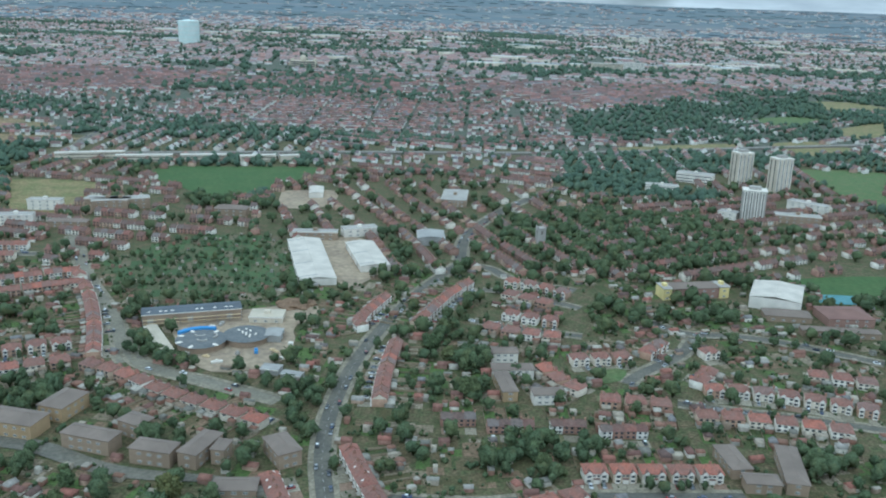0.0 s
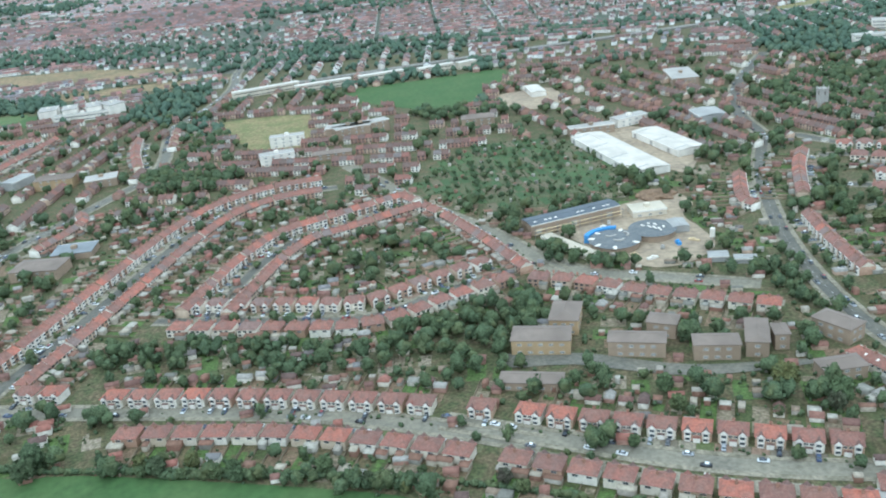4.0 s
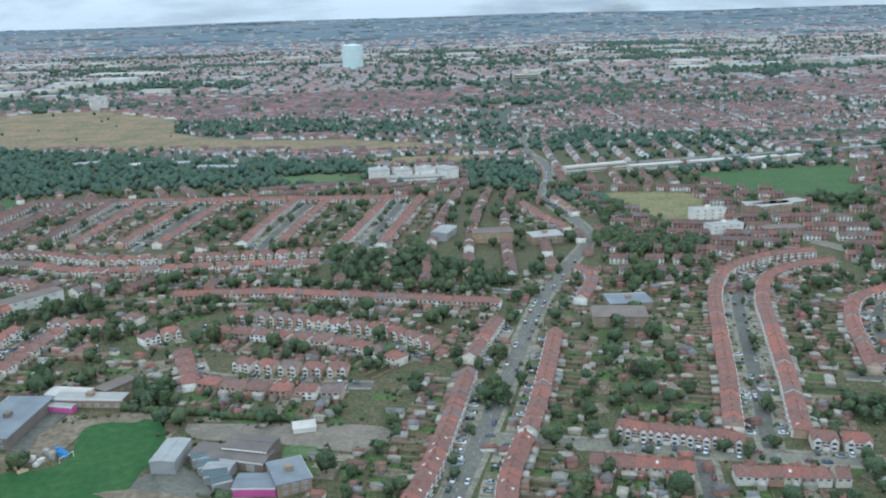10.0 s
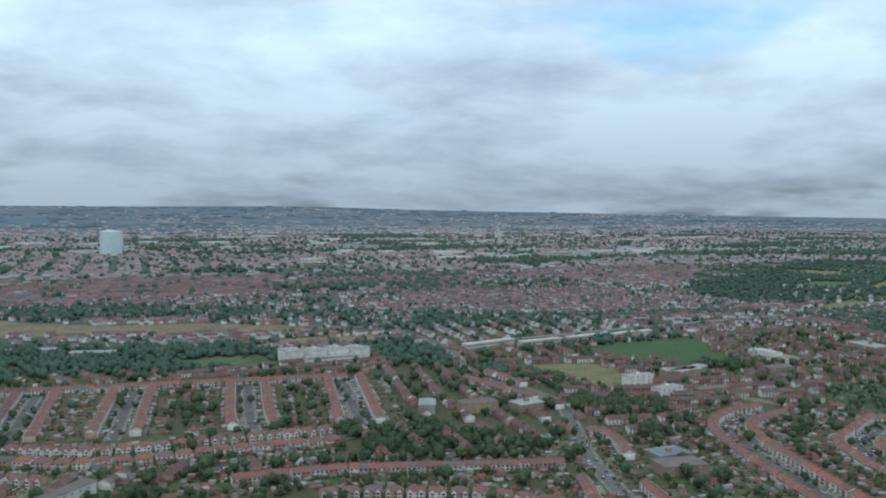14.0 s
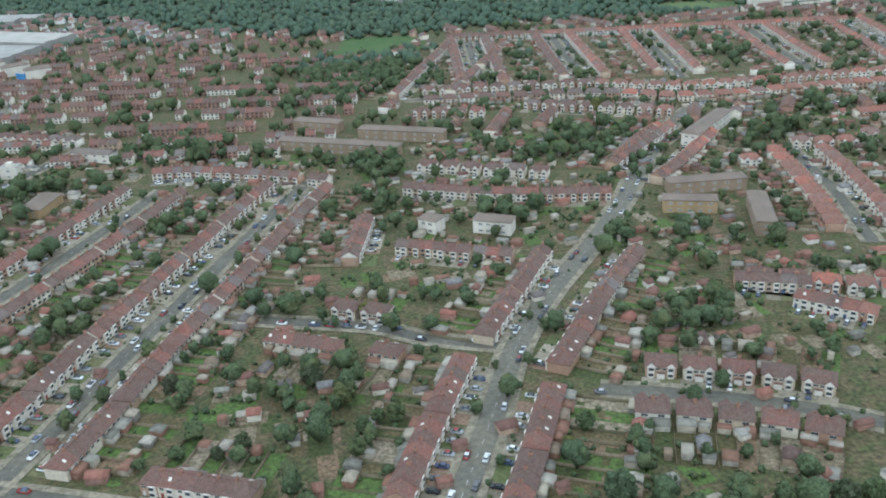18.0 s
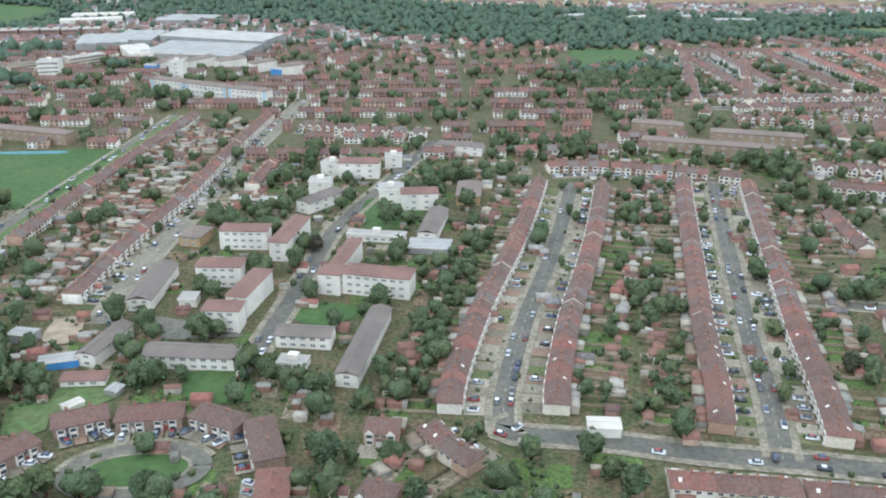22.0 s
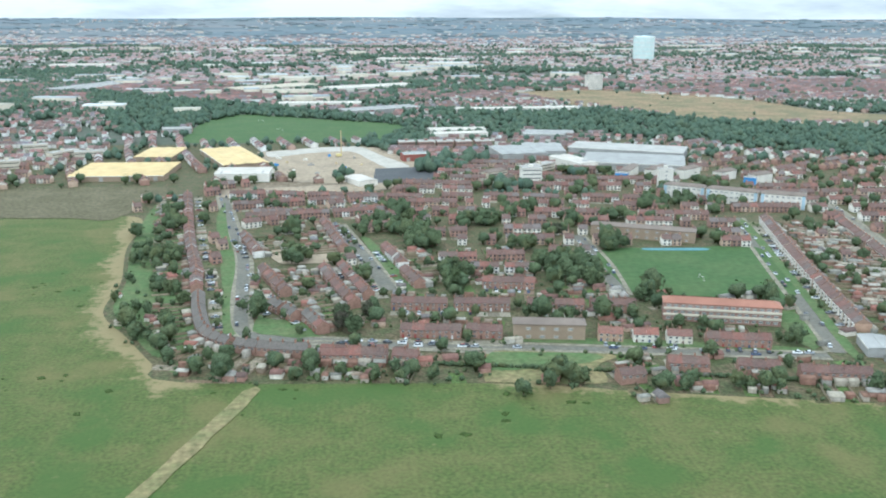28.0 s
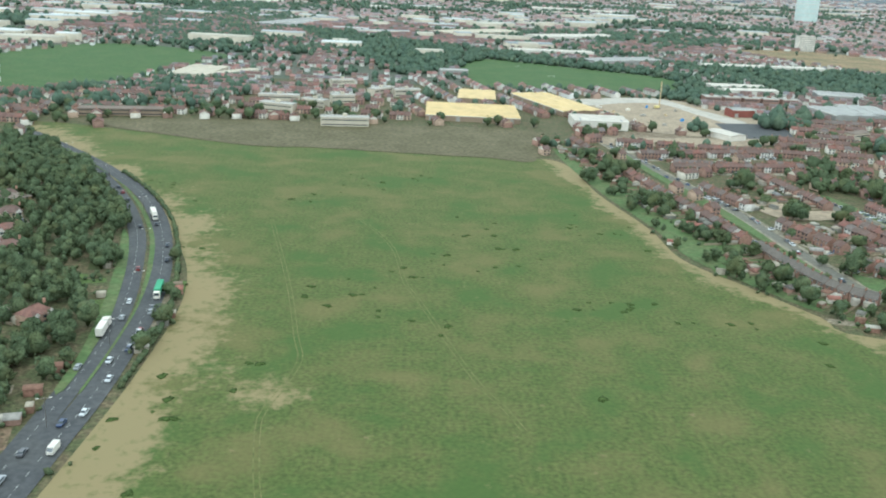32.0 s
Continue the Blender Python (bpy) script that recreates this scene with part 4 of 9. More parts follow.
def copse(x, y, r, n, h):
    """A group of tall garden trees round a middle."""
    rng = np.random.default_rng(int(abs(x) * 7 + abs(y)))
    for _ in range(n):
        a, q = rng.uniform(0, 6.3), r * math.sqrt(rng.random())
        TREES.append((x + q * math.cos(a), y + 0.8 * q * math.sin(a), h * rng.uniform(0.7, 1.15), 1))


for x_, y_, r_, n_, h_ in ((-1594, 649, 14, 16, 13), (-1666, 641, 9, 8, 12), (-1680, 709, 12, 10, 13), (-1517, 959, 8, 4, 12), (-1494, 816, 13, 8, 11), (-1569, 764, 11, 7, 11),
                           (-1557, 701, 12, 9, 12), (-1456, 872, 14, 10, 9), (-1439, 810, 8, 4, 10), (-1634, 492, 11, 9, 8), (-1594, 480, 8, 5, 8), (-1567, 598, 7, 3, 12), (-1734, 969, 8, 4, 12),
                           (-1766, 757, 8, 6, 11), (-1756, 682, 10, 7, 12), (-1690, 805, 9, 6, 11), (-1680, 735, 10, 6, 12), (-1640, 1007, 26, 24, 13), (-1610, 1043, 24, 20, 13), (-1850, 780, 9, 9, 11),
                           (-1839, 694, 9, 9, 11), (-1787, 846, 9, 6, 10), (-1720, 640, 7, 4, 10), (-1600, 800, 12, 8, 12), (-1640, 770, 10, 6, 11), (-1530, 780, 10, 6, 11), (-1620, 700, 10, 6, 11), (-1590, 900, 16, 10, 11)):
    copse(x_, y_, r_, n_, h_)

# the dual carriageway
street([(-2096, 385), (-2096, 406), (-2096, 437), (-2097, 472), (-2101, 511), (-2111, 559), (-2125, 610), (-2152, 673), (-2191, 741), (-2242, 809), (-2286, 859)], width=8, name='dual')
street([(-2089, 376), (-2088, 402), (-2087, 432), (-2088, 468), (-2091, 512), (-2099, 560), (-2116, 621), (-2139, 675), (-2169, 723), (-2211, 777), (-2272, 846)], width=9, name='dual')

# open ground
patch('sports_field', [(-451, 316), (-448, 332), (-398, 323), (-346, 308), (-278, 293), (-251, 277), (-299, 258), (-406, 277)])
patch('sports_field', [(-417, 325), (-389, 324), (-294, 298), (-251, 282), (-227, 269), (-269, 259), (-397, 281)])
patch('sports_field', [(-314, 956), (-309, 1008), (-229, 1019), (-142, 1030), (-147, 970), (-169, 939), (-177, 882), (-212, 849), (-231, 872)])
patch('dry_grass', [(-446, 918), (-393, 923), (-339, 901), (-340, 823), (-345, 783), (-379, 781)])
patch('sand', [(-159, 905), (-105, 910), (-106, 844), (-148, 835)])
patch('bright_lawn', [(-763, 441), (-728, 442), (-718, 412), (-722, 381), (-700, 364), (-690, 336), (-788, 336), (-782, 361), (-787, 393), (-758, 402)])
patch('yard', [(-713, 437), (-622, 426), (-629, 403), (-667, 413), (-707, 422)], 'pale grey gravel yard of the school')
patch('bare_soil', [(-781, 440), (-737, 453), (-736, 442), (-758, 439), (-762, 414), (-768, 402), (-786, 405), (-785, 391), (-780, 362), (-792, 362), (-794, 387), (-800, 411), (-779, 416)], 'bare brown soil of the school building site')
patch('dark_tarmac', [(-790, 418), (-786, 459), (-773, 461), (-779, 431), (-778, 416)])
patch('bare_soil', [(-736, 377), (-711, 378), (-679, 362), (-670, 354), (-702, 355)], 'bare brown soil of the school building site')
patch('dark_tarmac', [(-722, 379), (-719, 391), (-699, 391), (-688, 371), (-711, 377)])
patch('verge', [(-664, 411), (-650, 409), (-651, 396), (-664, 399)])
patch('sports_field', [(-1574, 603), (-1568, 692), (-1516, 693), (-1462, 690), (-1484, 593), (-1515, 590)])
patch('dry_grass', [(-1670, 490), (-1664, 523), (-1610, 516), (-1619, 503), (-1623, 484)])
patch('sports_field', [(-1496, 485), (-1477, 484), (-1478, 457), (-1503, 460)])
patch('sports_field', [(-1924, 1209), (-1926, 1398), (-1888, 1503), (-1767, 1436), (-1657, 1357), (-1680, 1214)])
patch('sand', [(-1828, 1134), (-1708, 1165), (-1645, 1026), (-1692, 1002), (-1680, 936), (-1775, 949)])
patch('sports_field', [(-2374, 1021), (-2506, 1323), (-2421, 1493), (-2245, 1413), (-2273, 1232), (-2294, 1096)])
patch('heath', [(-1456, 1836), (-1250, 1890), (-1044, 1690), (-989, 1495), (-849, 1387), (-693, 1353), (-502, 1244), (-638, 1242), (-879, 1297), (-1230, 1367)])
patch('heath', [(-707, 1184), (-487, 1185), (-494, 1146), (-619, 1140), (-674, 1136)])
patch('sports_field', [(-1096, 968), (-1051, 990), (-1016, 983), (-1026, 919), (-1086, 926)])
patch('sports_field', [(-759, 1065), (-668, 1059), (-663, 1008), (-712, 1005)])
patch('dry_grass', [(238, 1230), (423, 1296), (416, 1248), (245, 1188)])
patch('dry_grass', [(766, 1878), (850, 1881), (893, 1802), (857, 1728), (758, 1720)])
patch('dry_grass', [(656, 1476), (787, 1581), (702, 1400), (636, 1388)])
patch('dry_grass', [(484, 1308), (563, 1337), (600, 1250), (484, 1217)])
patch('sports_field', [(270, 655), (353, 668), (332, 622), (281, 617)])
patch('sports_field', [(-1386, 401), (-1368, 402), (-1363, 379), (-1385, 384)])
patch('sports_field', [(-1352, 442), (-1343, 451), (-1325, 447), (-1327, 435), (-1343, 431)])
patch('sports_field', [(-1314, 573), (-1304, 577), (-1286, 554), (-1297, 530), (-1320, 535)])

# the meadow
patch('rough_ground', [(-2278, 906), (-2129, 936), (-2004, 938), (-1883, 931), (-1897, 817), (-1934, 819), (-1993, 824), (-2060, 831), (-2110, 830), (-2189, 862)])

# woods
wood([(46, 790), (121, 847), (248, 850), (266, 782), (260, 703), (188, 655), (98, 662), (47, 701)], dens=0.66)
wood([(124, 990), (230, 1061), (269, 970), (310, 945), (290, 905), (152, 916)])
wood([(-74, 431), (-49, 466), (-48, 430), (-53, 382), (-69, 396)])
wood([(-1213, 1273), (-1083, 1287), (-819, 1143), (-719, 1049), (-656, 1021), (-716, 993), (-861, 1010), (-999, 1014), (-1033, 977), (-1050, 899)])
wood([(-1327, 1302), (-1158, 1328), (-984, 1203), (-695, 1153), (-640, 1097), (-676, 1000), (-852, 1008), (-1008, 1004), (-1121, 1018), (-1183, 1053), (-1265, 1090)])
wood([(-550, 1118), (-481, 1128), (-470, 1032), (-484, 954), (-554, 963)])
wood([(-852, 1184), (-688, 1130), (-669, 1078), (-760, 1072), (-819, 1045)])
wood([(-846, 426), (-810, 430), (-796, 396), (-792, 366), (-818, 362)])
wood([(-246, 412), (-210, 435), (-192, 416), (-206, 383), (-231, 379), (-252, 390)])
wood([(-1468, 432), (-1462, 448), (-1440, 426), (-1435, 404), (-1428, 389), (-1438, 388), (-1461, 393)], dens=0.3)
wood([(-1460, 384), (-1442, 376), (-1443, 357), (-1456, 355)], dens=0.5)
wood([(-1286, 474), (-1256, 512), (-1294, 395), (-1307, 366), (-1328, 364), (-1328, 382), (-1312, 396)], dens=0.7)
wood([(-1406, 406), (-1384, 405), (-1355, 393), (-1329, 384), (-1329, 375), (-1355, 380), (-1385, 395), (-1404, 391)], dens=0.8)
wood([(-2241, 1953), (-1838, 1593), (-1664, 1420), (-1630, 1324), (-1627, 1197), (-1651, 1156), (-1725, 1147), (-1661, 1358), (-1888, 1503), (-1940, 1343), (-1999, 1252)])
wood([(-1636, 1561), (-1343, 1513), (-1211, 1362), (-913, 1214), (-994, 1081), (-1290, 1104), (-1330, 1176), (-1528, 1308)])
wood([(-1456, 454), (-1451, 433), (-1436, 417), (-1442, 397), (-1422, 383), (-1439, 353), (-1464, 361), (-1462, 403), (-1466, 430)], dens=0.32)
wood([(-2295, 841), (-2268, 835), (-2208, 760), (-2157, 685), (-2131, 619), (-2127, 600), (-2134, 581), (-2138, 548), (-2115, 510), (-2106, 477), (-2111, 457), (-2106, 432), (-2108, 411)])
wood([(-2150, 700), (-2121, 653), (-2097, 585), (-2082, 513), (-2079, 455), (-2082, 434), (-2084, 419), (-2084, 442), (-2084, 510), (-2101, 585), (-2126, 652)], dens=0.5)
wood([(-2367, 1005), (-2255, 1162), (-2183, 1237), (-2148, 1108), (-2172, 960), (-2262, 924), (-2314, 884)], dens=0.6)
wood([(-2484, 1635), (-2222, 1780), (-2021, 1618), (-1922, 1458), (-1985, 1306), (-2097, 1460), (-2249, 1433)], dens=0.6)

# buildings other than houses
block('brick_flats', [(-210, 380), (-184, 374)], h=9, depth=14, tone='yellow_brick')
block('brick_flats', [(-190, 396), (-177, 392)], h=9, depth=20, tone='yellow_brick')
block('brick_flats', [(-168, 369), (-144, 362)], h=9, depth=10)
block('brick_flats', [(-133, 357), (-114, 353)], h=9, depth=10)
block('brick_flats', [(-97, 358), (-91, 357)], h=9, depth=10)
block('brick_flats', [(-147, 383), (-135, 377)], h=9, depth=10)
block('brick_flats', [(-111, 355), (-102, 352)], h=9, depth=22)
block('brick_flats', [(-76, 370), (-66, 354)], h=9, depth=11)
block('brick_flats', [(-219, 351), (-193, 344)], h=5, depth=9)
block('brick_flats', [(-89, 327), (-71, 328)], h=7, depth=10)
block('shed', [(-180, 521), (-122, 539)], h=8, depth=14, tone='blue_roof')
block('shed', [(-121, 707), (-95, 715), (-70, 611), (-95, 604)], h=6, tone='white_roof')
block('shed', [(-73, 704), (-51, 711), (-36, 656), (-52, 630)], h=6, tone='white_roof')
block('brick_flats', [(-113, 530), (-97, 532), (-93, 545), (-119, 546)], h=4.5, tone='beige', roof='beige_roof')
block('shed', [(-99, 507), (-90, 509)], h=4, depth=7, tone='blue_roof')
block('shed', [(-176, 512), (-169, 515), (-147, 477), (-155, 475)], h=4, tone='beige_roof')
block('shed', [(-94, 455), (-84, 453)], h=4, depth=8, tone='grey_roof')
block('shed', [(-82, 450), (-71, 447)], h=3.5, depth=6, tone='grey_roof')
block('shed', [(-101, 510), (-90, 516), (-91, 501), (-100, 499)], h=5, tone='grey_roof')
block('long_flats', [(-443, 1027), (-370, 1050)], h=9, depth=9)
block('long_flats', [(-372, 1024), (-310, 1037)], h=9, depth=9)
block('long_flats', [(-301, 1039), (-250, 1050)], h=9, depth=9)
block('long_flats', [(-232, 1044), (-192, 1057)], h=9, depth=9)
block('long_flats', [(-186, 1052), (-165, 1061)], h=9, depth=9)
block('white_flats', [(-655, 1014), (-636, 1018)], h=15, depth=26, roof='flat_grey')
block('white_flats', [(-627, 1010), (-612, 1014)], h=15, depth=26, roof='flat_grey')
block('white_flats', [(-601, 1013), (-586, 1018)], h=15, depth=26, roof='flat_grey')
block('white_flats', [(-575, 1009), (-561, 1021)], h=15, depth=26, roof='flat_grey')
block('white_flats', [(-636, 1006), (-576, 1011)], h=9, depth=10, roof='flat_grey')
block('brick_flats', [(-562, 744), (-530, 744)], h=10, depth=14, tone='yellow_brick')
block('shed', [(-596, 759), (-583, 754)], h=8, depth=26, tone='grey_roof')
block('brick_flats', [(-516, 732), (-491, 737)], h=8, depth=16, roof='flat_grey')
block('white_flats', [(-372, 795), (-342, 796)], h=11, depth=10, roof='flat_grey')
block('white_flats', [(-373, 739), (-345, 745)], h=10, depth=12, roof='flat_grey')
block('brick_flats', [(-323, 803), (-283, 802)], h=12, depth=12, roof='flat_grey')
block('brick_flats', [(-330, 739), (-298, 740)], h=6, depth=10, roof='slate')
block('brick_flats', [(-487, 590), (-460, 592), (-464, 572), (-490, 572)], h=5, roof='mid_grey')
block('brick_flats', [(-504, 544), (-473, 540)], h=8, depth=20)
block('shed', [(-662, 422), (-652, 424)], h=3, depth=8, tone='white_roof')
block('white_flats', [(275, 1015), (312, 998)], h=12, depth=16, roof='flat_grey')
block('white_flats', [(227, 955), (261, 949)], h=9, depth=12, roof='flat_grey')
block('white_flats', [(359, 896), (386, 868)], h=10, depth=12, roof='flat_grey')
block('brick_flats', [(325, 834), (366, 825)], h=9, depth=12, roof='flat_grey')
block('white_flats', [(273, 846), (288, 836)], h=8, depth=12, roof='flat_grey')
block('shed', [(235, 626), (267, 612), (252, 580), (218, 585)], h=10, tone='white_roof')
block('brick_flats', [(169, 601), (204, 607)], h=9, depth=14, tone='brick_red', roof='slate')
block('brick_flats', [(162, 598), (168, 599)], h=9.5, depth=14, tone='yellow_wall', roof='flat_grey')
block('brick_flats', [(204, 606), (211, 607)], h=9.5, depth=14, tone='yellow_wall', roof='flat_grey')
block('shed', [(-131, 908), (-116, 909), (-114, 878), (-127, 877)], h=6, tone='white_roof')
block('brick_flats', [(8, 903), (33, 904), (29, 854), (5, 858)], h=8, roof='flat_grey')
block('brick_flats', [(-202, 795), (-173, 793)], h=8, depth=14)
block('brick_flats', [(-313, 794), (-266, 814)], h=12, depth=12, roof='flat_grey')
block('shed', [(-16, 738), (7, 748), (8, 721), (-14, 715)], h=8, tone='grey_roof')
block('white_flats', [(-77, 734), (-49, 745)], h=8, depth=12, roof='flat_grey')
block('brick_flats', [(-119, 723), (-82, 725)], h=8, depth=10, roof='flat_grey')
block('white_flats', [(408, 2460), (490, 2455)], h=22, depth=25, roof='flat_grey', tone='beige')
block('white_flats', [(490, 2445), (545, 2440)], h=27, depth=25, roof='flat_grey')
block('tower', [(795, 3690), (830, 3690)], h=31, depth=18)
block('tower', [(-1266, 1893), (-1234, 1893)], h=28, depth=16)
block('brick_flats', [(-810, 422), (-804, 466), (-785, 460), (-786, 415)], h=6, tone='slate', roof='mid_grey')
block('shed', [(-791, 468), (-788, 477), (-769, 474), (-769, 463)], h=5, tone='white_roof')
block('brick_flats', [(-766, 466), (-763, 477), (-754, 497), (-753, 476)], h=5)
block('brick_flats', [(-784, 461), (-749, 457)], h=5, depth=8, roof='flat_grey')
block('shed', [(-717, 394), (-714, 412), (-705, 409), (-706, 386)], h=7, tone='grey_roof')
block('shed', [(-689, 401), (-685, 413), (-666, 409), (-669, 394)], h=7, tone='dark_roof')
block('shed', [(-703, 399), (-670, 388)], h=5, depth=12, tone='dark_roof')
block('shed', [(-679, 370), (-662, 369)], h=4.5, depth=12, tone='pink_wall', roof='mid_grey')
block('brick_flats', [(-661, 368), (-648, 373)], h=6, depth=20, roof='mid_grey')
block('shed', [(-694, 384), (-683, 382)], h=5, depth=10, tone='grey_roof')
block('white_flats', [(-883, 591), (-844, 635)], h=9, depth=10, roof='slate')
block('brick_flats', [(-936, 496), (-911, 489)], h=8, depth=9, tone='yellow_brick')
block('brick_flats', [(-925, 518), (-884, 517)], h=8, depth=9)
block('brick_flats', [(-904, 459), (-893, 498), (-885, 493), (-896, 457)], h=9)
block('shed', [(-1257, 351), (-1247, 349), (-1247, 342), (-1257, 344)], h=4, tone='white_roof')
block('brick_flats', [(-1127, 689), (-1097, 674)], h=8, depth=9, roof='slate')
block('brick_flats', [(-1084, 658), (-1031, 636)], h=8, depth=9, roof='slate')
block('brick_flats', [(-1135, 646), (-1061, 614)], h=8, depth=9, roof='slate')
block('white_flats', [(-1058, 498), (-1050, 492)], h=8, depth=9, roof='slate')
block('white_flats', [(-1032, 491), (-1015, 483)], h=8, depth=9, roof='slate')
block('brick_flats', [(-1266, 565), (-1261, 586), (-1250, 580), (-1255, 553)], h=6, tone='yellow_brick')
block('white_flats', [(-1327, 614), (-1304, 610)], h=11, depth=10, roof='brown_tile')
block('white_flats', [(-1385, 515), (-1363, 511)], h=11, depth=10, roof='brown_tile')
block('white_flats', [(-1391, 474), (-1372, 471)], h=11, depth=10, roof='brown_tile')
block('white_flats', [(-1384, 432), (-1370, 429)], h=11, depth=9, roof='brown_tile')
block('white_flats', [(-1330, 459), (-1303, 449)], h=11, depth=11, roof='brown_tile')
block('white_flats', [(-1340, 460), (-1331, 457)], h=11, depth=10, roof='brown_tile')
block('white_flats', [(-1296, 555), (-1277, 554)], h=11, depth=10, roof='brown_tile')
block('white_flats', [(-1362, 498), (-1351, 529), (-1343, 529), (-1353, 496)], h=11, roof='brown_tile')
block('white_flats', [(-1376, 445), (-1366, 469), (-1359, 467), (-1368, 440)], h=11, roof='brown_tile')
block('white_flats', [(-1335, 470), (-1325, 498), (-1320, 495), (-1329, 467)], h=11, roof='brown_tile')
block('white_flats', [(-1307, 567), (-1294, 566)], h=9, depth=12, roof='flat_grey')
block('white_flats', [(-1337, 624), (-1326, 619)], h=8, depth=8, roof='flat_grey')
block('white_flats', [(-1344, 589), (-1332, 587)], h=8, depth=9, roof='flat_grey')
block('white_flats', [(-1299, 630), (-1289, 629)], h=8, depth=8, roof='flat_grey')
block('white_flats', [(-1356, 416), (-1336, 411)], h=6, depth=9, roof='dark_roof')
block('white_flats', [(-1402, 407), (-1370, 400)], h=6, depth=10, roof='dark_roof')
block('white_flats', [(-1344, 556), (-1326, 574)], h=7, depth=9, roof='dark_roof')
block('white_flats', [(-1264, 656), (-1238, 645)], h=7, depth=9, roof='dark_roof')
block('white_flats', [(-1425, 413), (-1416, 435), (-1410, 432), (-1419, 408)], h=6, roof='dark_roof')
block('white_flats', [(-1417, 456), (-1408, 491), (-1402, 487), (-1405, 451)], h=6, roof='dark_roof')
block('white_flats', [(-1334, 386), (-1320, 434), (-1311, 433), (-1328, 382)], h=6, roof='dark_roof')
block('white_flats', [(-1293, 511), (-1282, 544), (-1274, 541), (-1284, 508)], h=6, roof='dark_roof')
block('white_flats', [(-1326, 518), (-1299, 510)], h=4, depth=6, roof='flat_grey')
block('white_flats', [(-1355, 400), (-1345, 397)], h=3, depth=6, roof='flat_grey')
block('brick_flats', [(-1385, 577), (-1360, 569)], h=4, depth=6, roof='flat_grey')
block('white_flats', [(-1396, 455), (-1389, 454)], h=4, depth=7, roof='flat_grey')
block('shed', [(-1438, 409), (-1425, 411)], h=4, depth=6, tone='blue_wall')
block('shed', [(-1455, 433), (-1446, 430)], h=4.5, depth=6, tone='timber')
block('brick_flats', [(-1404, 524), (-1399, 535), (-1390, 531), (-1395, 516)], h=6, tone='yellow_brick')
block('shed', [(-1299, 498), (-1280, 493)], h=4, depth=12, tone='timber')
block('white_flats', [(-1469, 855), (-1441, 838)], h=13, depth=10, roof='slate', tone='pale_blue')
block('white_flats', [(-1440, 836), (-1407, 814)], h=13, depth=10, roof='slate', tone='pale_blue')
block('white_flats', [(-1405, 813), (-1376, 797)], h=13, depth=10, roof='slate', tone='pale_blue')
block('tower', [(-1460, 893), (-1448, 891)], h=17, depth=10)
block('shed', [(-1491, 1085), (-1479, 1120), (-1375, 1082), (-1380, 1021)], h=11, tone='pale_roof')
block('shed', [(-1575, 1049), (-1573, 1104), (-1532, 1113), (-1519, 1050)], h=9, tone='grey_roof')
block('shed', [(-1544, 1078), (-1535, 1133), (-1497, 1117), (-1502, 1050)], h=9, tone='grey_roof')
block('shed', [(-1496, 994), (-1486, 1060), (-1389, 1026), (-1410, 963)], h=9, tone='grey_roof')
block('white_flats', [(-1482, 938), (-1462, 972), (-1454, 968), (-1474, 934)], h=10, roof='slate', tone='white')
block('white_flats', [(-1456, 945), (-1434, 968), (-1428, 962), (-1450, 939)], h=10, roof='slate', tone='white')
block('white_flats', [(-1428, 943), (-1406, 960), (-1400, 952), (-1422, 935)], h=10, roof='slate', tone='white')
block('white_flats', [(-1398, 928), (-1378, 942), (-1372, 935), (-1392, 920)], h=10, roof='slate', tone='white')
block('white_flats', [(-1372, 912), (-1352, 922), (-1348, 913), (-1367, 903)], h=10, roof='slate', tone='white')
block('shed', [(-1522, 1026), (-1508, 1050), (-1486, 1000), (-1505, 975)], h=9, tone='white_roof')
block('shed', [(-1627, 1267), (-1556, 1269)], h=6, depth=25, tone='white_roof')
block('shed', [(-1512, 1240), (-1454, 1227)], h=6, depth=25, tone='grey_roof')
block('tower', [(-1574, 925), (-1556, 925)], h=14, depth=14)
block('shed', [(-1487, 934), (-1476, 929)], h=9, depth=5, tone='blue_wall')
block('shed', [(-1377, 908), (-1368, 902)], h=8, depth=4, tone='blue_wall')
block('white_flats', [(-1558, 964), (-1531, 988)], h=10, depth=10, roof='flat_grey', tone='beige')
block('white_flats', [(-1602, 942), (-1582, 955)], h=9, depth=10, roof='slate', tone='beige')
block('brick_flats', [(-1571, 559), (-1517, 544)], h=11, depth=10, roof='orange_tile', tone='brick_red')
block('brick_flats', [(-1672, 1145), (-1654, 1146)], h=9, depth=14, roof='flat_grey', tone='brick_red')
block('brick_flats', [(-1650, 1145), (-1632, 1146)], h=9, depth=14, roof='flat_grey', tone='brick_red')
block('brick_flats', [(-1629, 1145), (-1611, 1146)], h=9, depth=14, roof='flat_grey', tone='brick_red')
block('brick_flats', [(-1608, 1145), (-1590, 1146)], h=9, depth=14, roof='flat_grey', tone='brick_red')
block('brick_flats', [(-1586, 1145), (-1568, 1146)], h=9, depth=14, roof='flat_grey', tone='brick_red')
block('shed', [(-1672, 1056), (-1648, 1060)], h=9, depth=16, tone='red_wall')
block('brick_flats', [(-1650, 539), (-1617, 534)], h=9, depth=9)
block('brick_flats', [(-1562, 734), (-1499, 705)], h=9, depth=9)
block('shed', [(-1497, 502), (-1492, 519), (-1480, 518), (-1485, 499)], h=5, tone='grey_roof')
block('shed', [(-1976, 966), (-1977, 1048), (-1894, 1040), (-1890, 970)], h=6, tone='yellow_roof')
block('shed', [(-1947, 1073), (-1938, 1144), (-1904, 1138), (-1904, 1076)], h=6, tone='yellow_roof')
